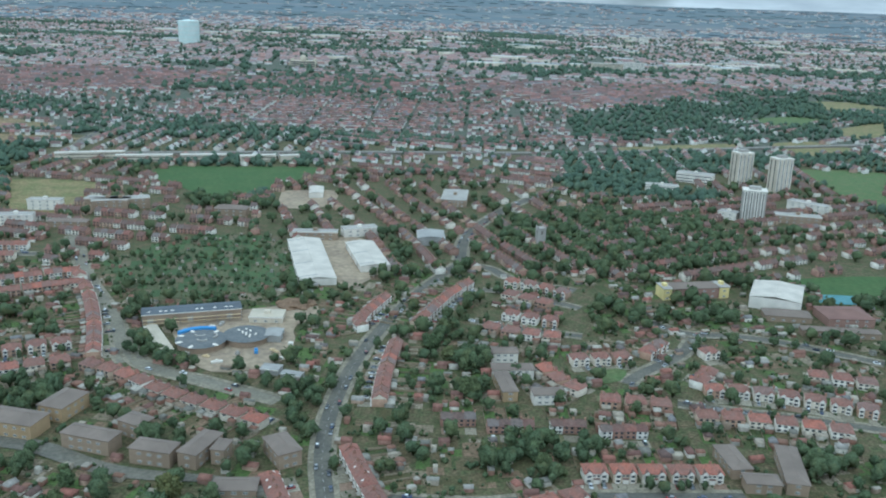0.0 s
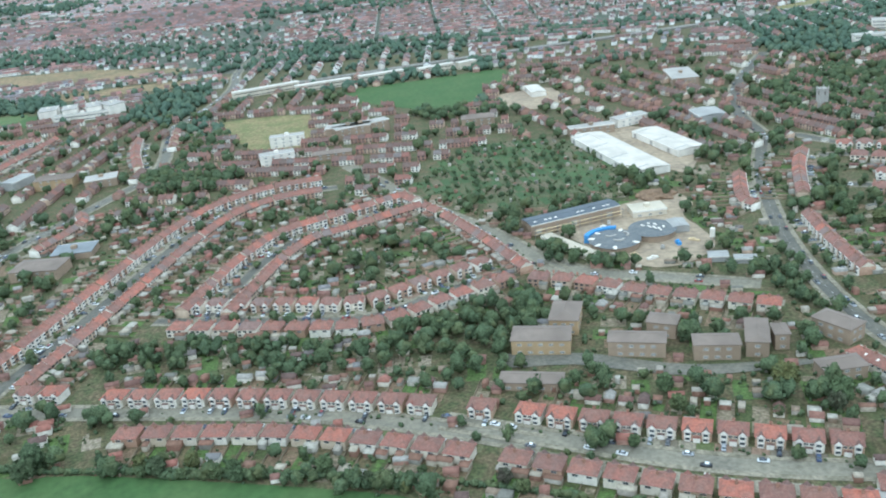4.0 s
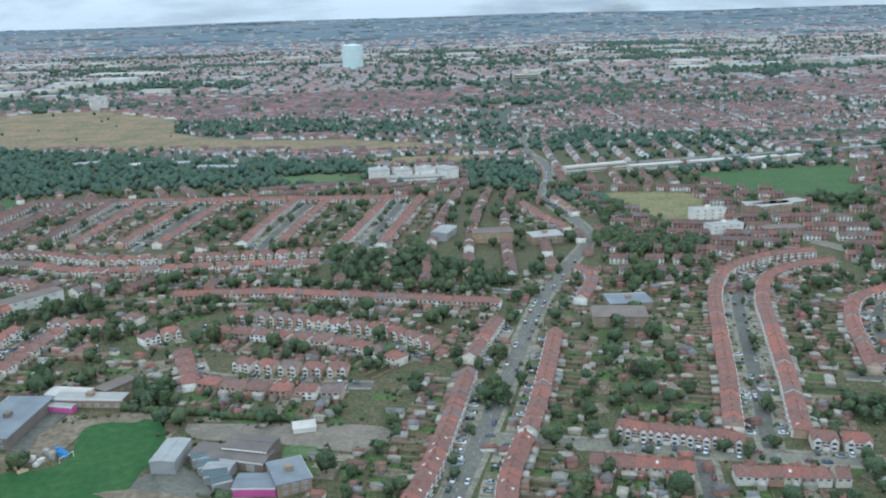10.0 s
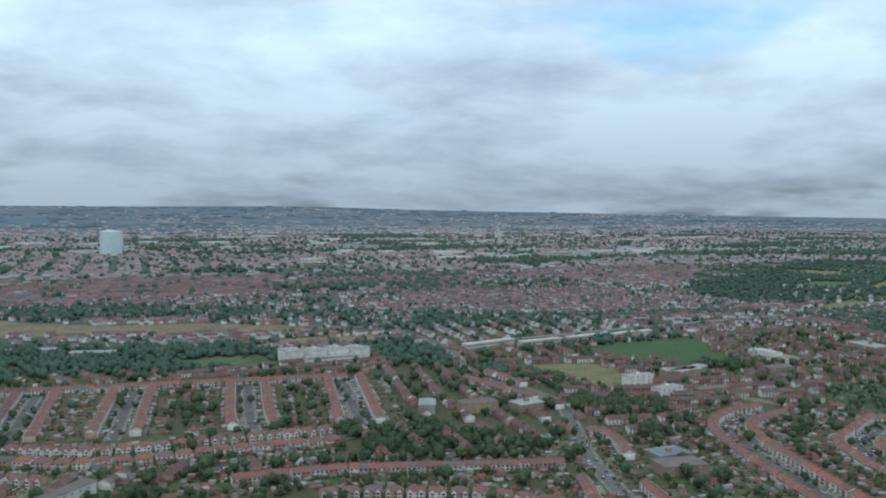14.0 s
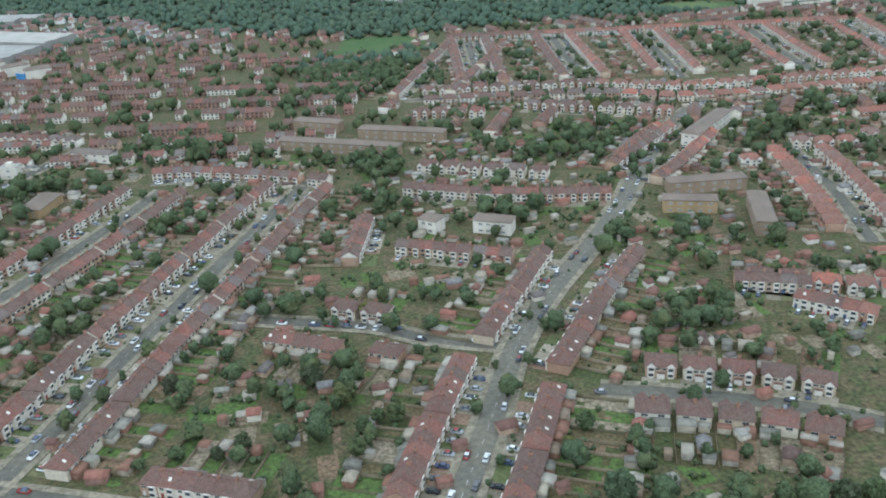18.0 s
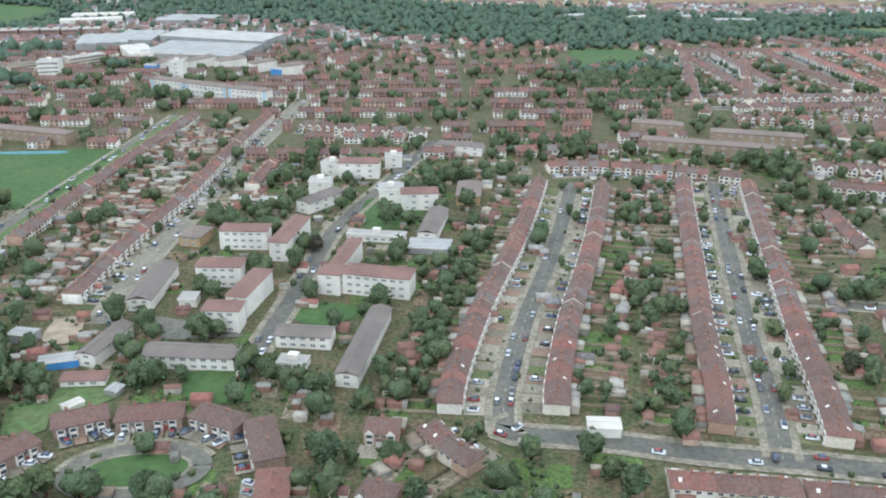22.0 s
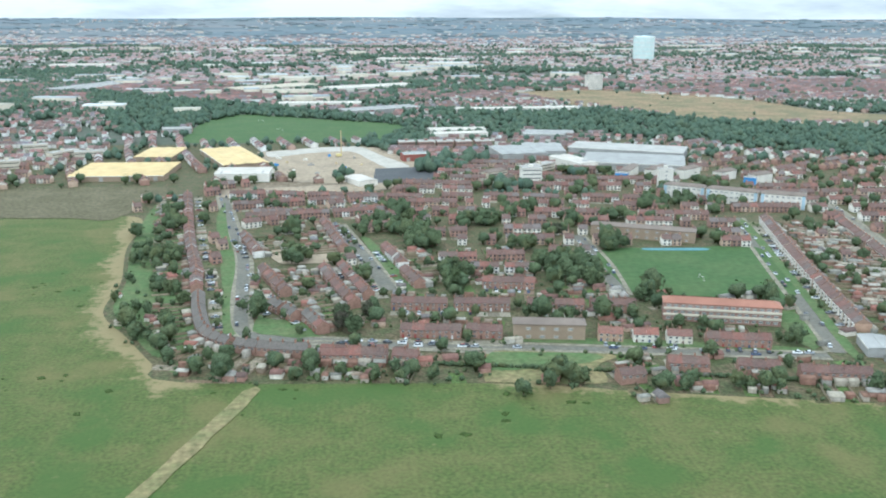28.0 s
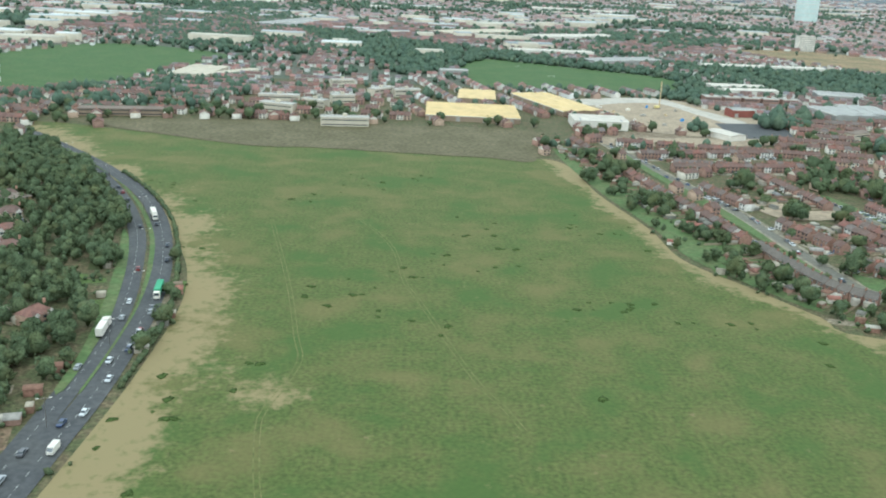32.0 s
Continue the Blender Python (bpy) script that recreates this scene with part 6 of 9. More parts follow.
# ---- meadow ----
def meadow_material():
    """Grass in three states: green, dry and worn, with faint mowing lines."""
    m = material("meadow_grass", [(0.08, 0.104, 0.027)], grain=0.3, size=1.6, blotch=(0.1, 0.113, 0.034), blotch_size=12, rough=0.95)
    nt = m.node_tree
    link, bsdf = nt.links.new, nt.nodes["Principled BSDF"]
    base = bsdf.inputs["Base Color"].links[0].from_socket
    geo = nt.nodes.new("ShaderNodeNewGeometry")
    mp = nt.nodes.new("ShaderNodeMapping")
    mp.inputs["Rotation"].default_value = (0, 0, radians(24))
    mp.inputs["Scale"].default_value = (0.55 / K, 0.03 / K, 1)
    link(geo.outputs["Position"], mp.inputs[0])
    streak = nt.nodes.new("ShaderNodeTexNoise")
    streak.inputs["Scale"].default_value, streak.inputs["Detail"].default_value = 1, 3
    link(mp.outputs[0], streak.inputs["Vector"])
    big = nt.nodes.new("ShaderNodeTexNoise")
    big.inputs["Scale"].default_value, big.inputs["Detail"].default_value = 1 / (36 * K), 8
    link(geo.outputs["Position"], big.inputs["Vector"])
    fine = nt.nodes.new("ShaderNodeTexNoise")
    fine.inputs["Scale"].default_value, fine.inputs["Detail"].default_value, fine.inputs["Roughness"].default_value = 1 / (5 * K), 6, 0.65
    link(geo.outputs["Position"], fine.inputs["Vector"])
    ragged = {}
    for word in ("dry", "soil"):
        at = nt.nodes.new("ShaderNodeAttribute")
        at.attribute_name = word
        ragged[word] = nt.nodes.new("ShaderNodeMath")
        ragged[word].operation = "MULTIPLY_ADD"
        link(fine.outputs[0], ragged[word].inputs[0])
        ragged[word].inputs[1].default_value = 2.4 if word == "dry" else 1.6
        link(at.outputs["Fac"], ragged[word].inputs[2])
    dry, soil = ragged["dry"], ragged["soil"]
    for src, lo, hi, col, most in ((streak, 0.54, 0.74, (0.2, 0.17, 0.07), 0.13), (big, 0.52, 0.64, (0.165, 0.136, 0.055), 0.5), (big, 0.47, 0.36, (0.062, 0.106, 0.024), 0.8), (dry, 1.5, 2.05, (0.26, 0.205, 0.105), 0.9), (soil, 1.0, 1.65, (0.165, 0.128, 0.068), 0.9), (soil, 1.75, 2.15, (0.21, 0.168, 0.09), 0.7)):
        mr = nt.nodes.new("ShaderNodeMapRange")
        mr.inputs["From Min"].default_value, mr.inputs["From Max"].default_value, mr.inputs["To Max"].default_value = lo, hi, most
        link(src.outputs[0], mr.inputs[0])
        mx = nt.nodes.new("ShaderNodeMix")
        mx.data_type = "RGBA"
        link(mr.outputs[0], mx.inputs[0])
        link(base, mx.inputs[6])
        mx.inputs[7].default_value = (*col, 1)
        base = mx.outputs[2]
    link(base, bsdf.inputs["Base Color"])


meadow_material()
PLOUGHED = [(-1489, 442), (-1507, 422), (-1521, 397), (-1539, 379), (-1556, 352), (-1575, 325), (-1440, 325), (-1478, 363), (-1468, 412), (-1455, 450)]
EDGE = MEADOW + [(-1395, 200), (-1420, 40), (-2400, 40), (-2260, 200)]


def gap_to(line, x, y):
    """Distance from each point to a broken line."""
    best = np.full(np.shape(x), 1e9)
    for (ax, ay), (bx, by) in zip(line, line[1:]):
        dx, dy = bx - ax, by - ay
        k = np.clip(((x - ax) * dx + (y - ay) * dy) / (dx * dx + dy * dy), 0, 1)
        best = np.minimum(best, np.hypot(x - ax - k * dx, y - ay - k * dy))
    return best


def build_meadow():
    """A fine sheet of grass; the share of dry grass grows towards its margins."""
    mark_poly(EDGE, 4)
    line = smooth_line(EDGE + EDGE[:1], 6.0)[:-1]
    bm = bmesh.new()
    f = bm.faces.new([bm.verts.new((*p, 0.02)) for p in line])
    if sum((a[0] - b[0]) * (a[1] + b[1]) for a, b in zip(line, line[1:] + line[:1])) > 0:
        f.normal_flip()
    bmesh.ops.triangulate(bm, faces=[f])
    for axis, lo, hi in (((1, 0, 0), -2280, -1400), ((0, 1, 0), 60, 890)):
        for c in np.arange(lo, hi, 7.0):
            bmesh.ops.bisect_plane(bm, geom=bm.verts[:] + bm.edges[:] + bm.faces[:], plane_co=Vector(axis) * float(c), plane_no=axis)
    me = bpy.data.meshes.new("meadow")
    bm.to_mesh(me)
    bm.free()
    x, y = np.array([(v.co.x, v.co.y) for v in me.vertices]).T
    road, west, south = gap_to(MEADOW[:8], x, y), gap_to(MEADOW[14:21], x, y), gap_to(MEADOW[21:26], x, y)
    rough = np.array([noise.noise((p / 26, q / 34, 3.0)) + 0.6 * noise.noise((p / 8, q / 9, 7.0)) for p, q in zip(x, y)])
    dry = np.maximum.reduce([1.15 - road / 26 + 0.9 * rough, 1.25 - west / (12 + 9 * rough.clip(-0.6, 0.6)) + 0.5 * rough, 0.9 - south / 9 + 0.7 * rough, 1.0 - np.hypot((x + 2031) / 22, (y - 437) / 16) + 0.5 * rough])
    bare = gap_to(PLOUGHED + PLOUGHED[:1], x, y) * np.where(inside(PLOUGHED, x, y), 1, -1)
    soil = 0.5 + bare / 11 + 0.35 * rough
    me.attributes.new("soil", "FLOAT", "POINT").data.foreach_set("value", np.clip(soil, 0, 1).astype(np.float32))
    me.attributes.new("dry", "FLOAT", "POINT").data.foreach_set("value", np.clip(dry, 0, 1).astype(np.float32))
    me.materials.append(MATS["meadow_grass"])
    tagged(new("meadow", me), "wide green meadow with dry patches and tufts", "meadow", kind="structure")


build_meadow()
TUFTS = []


def meadow_tufts():
    rng = np.random.default_rng(11)
    x, y = rng.uniform(-2200, -1420, 1500), rng.uniform(230, 760, 1500)
    ok = inside(EDGE, x, y)
    lump = np.array([noise.noise((p / 60, q / 60, 8.0)) for p, q in zip(x, y)])
    ok &= lump > 0.16
    for p, q in zip(x[ok], y[ok]):
        r = rng.uniform(0.5, 1.6)
        TUFTS.append((p, q, -0.24 * r, p, r * 4.0, r * 2.6, r * 0.5))


meadow_tufts()


def wheel_track(pts):
    """Two narrow bare lines worn by wheels."""
    line = smooth_line(pts)
    track = ribbon("track", offset_line(line, 0.85), 0.35, "worn_grass", 0.06, "pale wheel track worn through the meadow", "track")
    ribbon("rut", offset_line(line, -0.85), 0.35, "worn_grass", 0.06, "", parent=track)


material("worn_grass", [(0.16, 0.152, 0.06)], grain=0.3, size=2.5, blotch=(0.1, 0.12, 0.036), blotch_size=9, rough=0.95)
wheel_track([(-2027, 672), (-1998, 606), (-1989, 549), (-1983, 528), (-1964, 456), (-1955, 434), (-1950, 419)])
wheel_track([(-2062, 640), (-2040, 544), (-2029, 486), (-2025, 465), (-2029, 439), (-2032, 423), (-2028, 393), (-2025, 379), (-2020, 355)])

ribbon("track", smooth_line([(-1464, 424), (-1466, 417), (-1472, 394), (-1476, 372), (-1482, 340), (-1490, 300)]), 1.6, "sand", 0.2, "pale footpath worn along the bare field", "track")

# ---- railway ----
def railway(pts):
    line = smooth_line(pts, 20.0)
    mark_line(line, 12, 2)
    bed = ribbon("railway", line, 11.0, "ballast", 2.6, "railway of two tracks on a low embankment of pale ballast", "railway", kerb=2.55)
    for o in (-3.0, -1.56, 1.56, 3.0):
        ribbon("rail", offset_line(line, o), 0.2, "rail_steel", 2.72, "", parent=bed)


material("ballast", [(0.21, 0.195, 0.17)], grain=0.3, size=1.5)
material("rail_steel", [(0.3, 0.27, 0.25)], rough=0.4, metal=0.8)
railway(RAIL)


# ---- street lamps of the carriageway, goals on the playing fields ----
POLE = Shape().add([(r * math.cos(i * math.pi / 3), r * math.sin(i * math.pi / 3), z) for r, z in ((0.12, 0), (0.06, 10)) for i in range(6)], [(i, (i + 1) % 6, 6 + (i + 1) % 6, 6 + i) for i in range(6)]).mesh("street_lamp", ["rail_steel"])
ARM = Shape().box(-2.0, 2.0, -0.05, 0.05, 9.9, 10.02, 0, bottom=True).mesh("arm", ["rail_steel"])
HEAD = Shape().box(-0.4, 0.4, -0.15, 0.15, 9.95, 10.15, 0, bottom=True).mesh("lamp_head", ["white_paint"])
for x_, y_, a_ in LAMPS:
    ob_ = new("street_lamp", POLE)
    ob_.matrix_basis = pose(x_, y_, 0, 0, 0, a_)
    tagged(ob_, "tall grey street lamp with two arms in the central strip", "street lamp", "lamps of the carriageway")
    arm_ = part("arm", ARM, "", ob_)
    part("lamp_head", HEAD, "", arm_, m=pose(-1.8, 0, 0))
    part("lamp_head", HEAD, "", arm_, m=pose(1.8, 0, 0))
GOAL_POST = Shape().box(-0.09, 0.09, -0.09, 0.09, 0, 2.44).mesh("post", ["white_paint"])
GOAL_BAR = Shape().box(-3.75, 3.75, -0.09, 0.09, 2.35, 2.53, 0, bottom=True).mesh("goal", ["white_paint"])
for x_, y_, a_ in GOALS:
    ob_ = new("goal", GOAL_BAR)
    ob_.matrix_basis = pose(x_, y_, 0.1, 0, 0, a_)
    tagged(ob_, "white football goal standing on mown grass", "goal", "goals on the playing fields")
    part("post", GOAL_POST, "", ob_, m=pose(-3.66, 0, 0))
    part("post", GOAL_POST, "", ob_, m=pose(3.66, 0, 0))

# ---- round close with a green island ----
def oval(rx, ry, n):
    return [(-1394.5 + rx * math.cos(2 * math.pi * i / n), 345.5 + ry * math.sin(2 * math.pi * i / n)) for i in range(n)]


ribbon("road", oval(19.5, 11.3, 40) + oval(19.5, 11.3, 40)[:1], 5.6, "tarmac", 0.50, "oval road of a small close round a green island", "road")
patch("sports_field", oval(15.4, 7.8, 24), "oval mown grass island of the close", z=0.52)
ribbon("pavement", oval(16.0, 8.3, 40) + oval(16.0, 8.3, 40)[:1], 1.2, "paving", 0.58, "pale kerbed footway round the grass island", "pavement", kerb=0.08)
ribbon("pavement", oval(23.2, 15.0, 40)[2:20], 2.0, "paving", 0.55, "pale paved footway round the oval road", "pavement", kerb=0.1)
# front edges of the wide brick pairs round the close
CLOSE_PAIRS = [((-1421.8, 364.3), (-1406.0, 368.5)), ((-1403.6, 366.0), (-1383.4, 366.0)), ((-1381.5, 366.3), (-1367.0, 356.5)), ((-1437.5, 344.5), (-1423.5, 358.0)), ((-1363.5, 361.0), (-1359.5, 339.5)), ((-1438.5, 322.0), (-1438.5, 341.0)), ((-1358.5, 317.0), (-1358.0, 335.0))]
for (ax_, ay_), (bx_, by_) in CLOSE_PAIRS:
    mark_line([(ax_, ay_), (bx_, by_)], 11, 3)
    for k_ in range(4):
        f_ = (k_ + 0.5) / 4
        dx_, dy_ = (ax_ + bx_) / 2 + 1394.5, (ay_ + by_) / 2 - 345.5
        l_ = math.hypot(dx_, dy_)
        px_, py_ = ax_ + (bx_ - ax_) * f_ - 3.0 * dx_ / l_, ay_ + (by_ - ay_) * f_ - 3.0 * dy_ / l_
        FORE.append((px_, py_, 0.53, math.atan2(by_ - ay_, bx_ - ax_), 4.4, 5.0, 1))
        if k_ != 1:
            CARS.append((px_, py_, 0.55, math.atan2(dy_, dx_), 1))

# ---- woods and garden trees ----
def fill_woods():
    for pts, dens in WOODS:
        xs, ys = zip(*pts)
        area = (max(xs) - min(xs)) * (max(ys) - min(ys))
        n = int(area / (60 if min(ys) > 700 else 36) * dens)
        x, y = RNG.uniform(min(xs), max(xs), n), RNG.uniform(min(ys), max(ys), n)
        ok = inside(pts, x, y) & (occupied(x, y) < 2)
        for a, b in zip(x[ok], y[ok]):
            TREES.append((a, b, RNG.uniform(5, 9.5) + 5 * max(0.0, noise.noise((a / 45, b / 45, 3.0))), 0))
        if dens >= 0.9:
            mark_poly(pts, 5)


fill_woods()


# ---- districts further off: streets of small houses by the grid of each quarter ----
FAR_HOUSES, FAR_TREES = [], []


def built(x, y):
    """How densely the land is built over, from 0 to 1: quarters of houses with belts of trees between them."""
    return np.array([min(1.0, max(0.0, 0.74 + 1.0 * noise.noise((p / 310, q / 420, 2.0)) + 0.7 * noise.noise((p / 90, q / 90, 6.0))
                                  - (0.9 * max(0.0, belt(p, q)) if q > 1250 else 0))) for p, q in zip(x, y)])


def belt(x, y):
    """Above 0 in the long belts of trees and open ground that part the quarters."""
    return 3.2 * (noise.noise((x / 620 + 9.0, y / 260, 4.0)) - 0.1)


def district(x0, x1, y0, y1, seed, size=420.0, keep=0.9, least=0.0):
    """Fills the free land with streets; each square of the given size has its own grid."""
    rng = np.random.default_rng(seed)
    for bx in np.arange(x0, x1, size):
        for by in np.arange(y0, y1, size):
            a = rng.uniform(-0.5, 0.5) + (math.pi / 2 if rng.random() < 0.4 and by < 1200 else 0) if by < 1250 else rng.normal(0, 0.1) + (0.6 if rng.random() < 0.2 else 0)
            long_ = 1 if by < 1700 else 3

            cx, cy = bx + size / 2, by + size / 2
            period = rng.uniform(52, 62)
            u = np.arange(-size * 0.72, size * 0.72, 6.4 * long_)
            for v0 in np.arange(-size * 0.72, size * 0.72, period):
                for side in (1, -1):
                    v = v0 + side * 15
                    bend = 6 * np.sin(u / 90 + v0)
                    x = cx + u * math.cos(a) - (v + bend) * math.sin(a)
                    y = cy + u * math.sin(a) + (v + bend) * math.cos(a)
                    ok = (x >= bx) & (x < bx + size) & (y >= by) & (y < by + size) & (occupied(x, y) == 0) & (y < 5400)
                    ok &= (np.floor(u / 6.4 / long_) % (14 // long_) != 0) & (rng.random(len(u)) < keep * np.maximum(built(x, y), least))
                    turn = a + (math.pi if side > 0 else 0)
                    zz = land_z(x, y)
                    FAR_HOUSES.extend((p, q, w, turn) for p, q, w in zip(x[ok], y[ok], zz[ok]))


district(-2600, 1300, 640, 1250, 1, size=305.0, keep=0.95, least=0.55)
district(-2600, 1300, 1250, 1700, 3, keep=0.95, least=0.15)
district(-4200, 2800, 1700, 4250, 2, size=520.0, keep=0.92, least=0.12)
district(-5200, 3400, 4250, 5400, 9, size=520.0, keep=0.3)


def distant_blocks():
    """Sparse roofs on the far land up to the hills."""
    rng = np.random.default_rng(21)
    n = 7000
    x, y = rng.uniform(-7600, 4800, n), 4000 + 4400 * rng.random(n)
    dens = np.array([noise.noise((p / 500, q / 700, 1.0)) for p, q in zip(x, y)])
    ok = rng.random(n) < np.clip(0.15 + 1.8 * dens, 0.0, 1)
    for p, q, w in zip(x[ok], y[ok], land_z(x[ok], y[ok])):
        FAR_BLOCKS.append((p, q, w, rng.normal(0, 0.25), rng.uniform(1.5, 5), 1.0, 0.8))


FAR_BLOCKS, FAR_SHEDS = [], []
distant_blocks()


def industrial(cx, cy, rx, ry, n, seed):
    rng = np.random.default_rng(seed)
    for _ in range(n):
        x, y = cx + rng.uniform(-rx, rx), cy + rng.uniform(-ry, ry)
        if occupied([x], [y])[0] in (0, 1, 5):
            FAR_SHEDS.append((x, y, float(land_z(x, y)), rng.normal(0.05, 0.15), *(np.array((rng.uniform(25, 110), rng.uniform(18, 45), rng.uniform(0.7, 1.5))) * (0.5 if y > 4200 else 1))))
            mark_poly([(x - 30, y - 15), (x + 30, y - 15), (x + 30, y + 15), (x - 30, y + 15)], 3)


for cx, cy, rx, ry, n, seed in ((-2600, 3600, 900, 300, 40, 11), (600, 4200, 1600, 300, 40, 12), (-2300, 1900, 500, 420, 46, 1), (-1500, 2500, 500, 300, 26, 2), (300, 2700, 700, 250, 22, 3), (-3300, 2700, 600, 500, 34, 4), (-600, 3400, 1500, 350, 34, 5),
                                (1200, 3500, 900, 300, 20, 6), (-1500, 5200, 2200, 700, 50, 7), (900, 5000, 1500, 700, 40, 8), (-4000, 4800, 1200, 600, 30, 9), (-500, 6800, 3500, 700, 60, 10)):
    industrial(cx, cy, rx, ry, n, seed)


def far_trees():
    rng = np.random.default_rng(5)
    for x0, x1, y0, y1, per in ((-2700, 1300, 250, 1200, 130), (-2700, 1300, 1200, 1700, 75), (-4200, 2800, 1700, 4250, 210), (-7600, 4800, 4250, 8450, 9000)):
        n = int((x1 - x0) * (y1 - y0) / per)
        x, y = rng.uniform(x0, x1, n), rng.uniform(y0, y1, n)
        o = occupied(x, y)
        if y0 == 250:
            share = 0.13 + 0.65 * np.clip(np.array([2.4 * noise.noise((p / 42, q / 30, 12.0)) for p, q in zip(x, y)]), 0, 1)
        else:
            share = np.clip(np.array([0.07 + 0.45 * max(0.0, noise.noise((p / 80, q / 50, 15.0))) + 0.85 * max(0.0, belt(p, q)) for p, q in zip(x, y)]), 0.06, 0.85)
        ok = ((o == 0) | ((o == 1) & (rng.random(n) < 0.3))) & (rng.random(n) < share)
        grow = 1.0 if y0 < 1700 else 1.45 if y0 < 4000 else 4.0
        FAR_TREES.extend(zip(x[ok], y[ok], land_z(x[ok], y[ok]), rng.uniform(5, 11, ok.sum()) * grow))


far_trees()


# ---- templates of the joined rest ----
def small_house():
    """The plainest house, for rows more than a kilometre off."""
    s = Shape()
    v = [(x, y, z) for z in (0, 5.2) for x, y in ((-3, -4), (3, -4), (3, 4), (-3, 4))] + [(-3, 0, 8.0), (3, 0, 8.0)]
    s.add(v, [(0, 1, 5, 4), (1, 2, 6, 5), (2, 3, 7, 6), (3, 0, 4, 7), (5, 6, 9), (7, 4, 8)], 0)
    s.add([(-3.1, -4.4, 5.0), (3.1, -4.4, 5.0), (3.1, 4.4, 5.0), (-3.1, 4.4, 5.0), (-3.1, 0, 8.15), (3.1, 0, 8.15)], [(0, 1, 5, 4), (2, 3, 4, 5)], 1)
    return s


def lump(rng, seg, rad, squash, seed):
    """One leafy mass with bulges at two scales."""
    bm = bmesh.new()
    bmesh.ops.create_icosphere(bm, subdivisions=seg, radius=1.0)
    for v in bm.verts:
        d = v.co.copy()
        k = 1 + 0.7 * noise.noise(d * 1.5 + Vector((seed, 0, 0))) + 0.45 * noise.noise(d * 3.6 + Vector((0, seed, 0))) + rng.uniform(-0.13, 0.13)
        v.co = d * (k * rad)
        v.co.z *= squash
    out = [tuple(v.co) for v in bm.verts], [tuple(v.index for v in f.verts) for f in bm.faces]
    bm.free()
    return out


def sprays(s, rng, n, size, z0=0.24, z1=0.98):
    """Loose leaf sprays that break the outline of a crown."""
    for _ in range(n):
        a, h = rng.uniform(0, 2 * math.pi), rng.uniform(z0, z1)
        r = rng.uniform(0.26, 0.5) * math.sqrt(max(0.05, 1 - ((h - 0.56) / 0.48) ** 2))
        c = np.array([r * math.cos(a), r * math.sin(a), h])
        d1, d2 = rng.normal(size=3) * size, rng.normal(size=3) * size
        s.add([c - d1, c + d2, c + d1 * 0.8, c - d2], [(0, 1, 2, 3)], 0)


def tree_shape(seed, clumps=9, seg=1, trunk=True, leaves=0):
    """A tree 1 m high and about 0.8 m wide: trunk, one large uneven mass and smaller ones growing out of it."""
    rng = np.random.default_rng(seed)
    s = Shape()
    v, f = lump(rng, seg + 1 if clumps > 1 else seg, 0.36, 1.02, 3.7 * seed)
    s.add([(x, y, z + 0.56) for x, y, z in v], f, 0)
    for k in range(clumps - 1):
        a, h = rng.uniform(0, 2 * math.pi), rng.uniform(0.36, 0.8)
        r = 0.27 * math.sqrt(max(0.1, 1 - ((h - 0.5) / 0.45) ** 2))
        v, f = lump(rng, seg, rng.uniform(0.14, 0.22), 0.9, 9.1 * k + seed)
        s.add([(p[0] + r * math.cos(a), p[1] + r * math.sin(a), p[2] + h) for p in v], f, 0)
    sprays(s, rng, leaves, 0.062)
    if trunk:
        v = [(0.03 * math.cos(i * 1.2566), 0.03 * math.sin(i * 1.2566), 0) for i in range(5)] + [(0.015 * math.cos(i * 1.2566), 0.015 * math.sin(i * 1.2566), 0.5) for i in range(5)]
        s.add(v, [(i, (i + 1) % 5, 5 + (i + 1) % 5, 5 + i) for i in range(5)], 1)
    return s


# ---- houses near the path: things with parts ----
def slopes(x0, x1, y0, y1, z0, z1, t=0.18, hip=0.0):
    """A pitched roof of its own thickness, ridge along x, open below; hip: cut of the ridge at each end."""
    s = Shape()
    ym = (y0 + y1) / 2
    top = [(x0, y0, z0), (x1, y0, z0), (x1, y1, z0), (x0, y1, z0), (x0 + hip, ym, z1), (x1 - hip, ym, z1)]
    low = [(x, y, z - t) for x, y, z in top]
    ends = [(1, 2, 5), (3, 0, 4)] if hip else []
    s.add(top, [(0, 1, 5, 4), (2, 3, 4, 5)] + ends)
    s.add(low, [tuple(reversed(f)) for f in [(0, 1, 5, 4), (2, 3, 4, 5)] + ends])
    rim = [(0, 1), (2, 3)] + ([(1, 2), (3, 0)] if hip else [(1, 5), (5, 2), (3, 4), (4, 0)])
    s.add(top + low, [(6 + a, 6 + b, b, a) for a, b in rim])
    # ridge cap
    s.box(x0 + hip, x1 - hip, ym - 0.14, ym + 0.14, z1 - 0.12, z1 + 0.1)
    return s


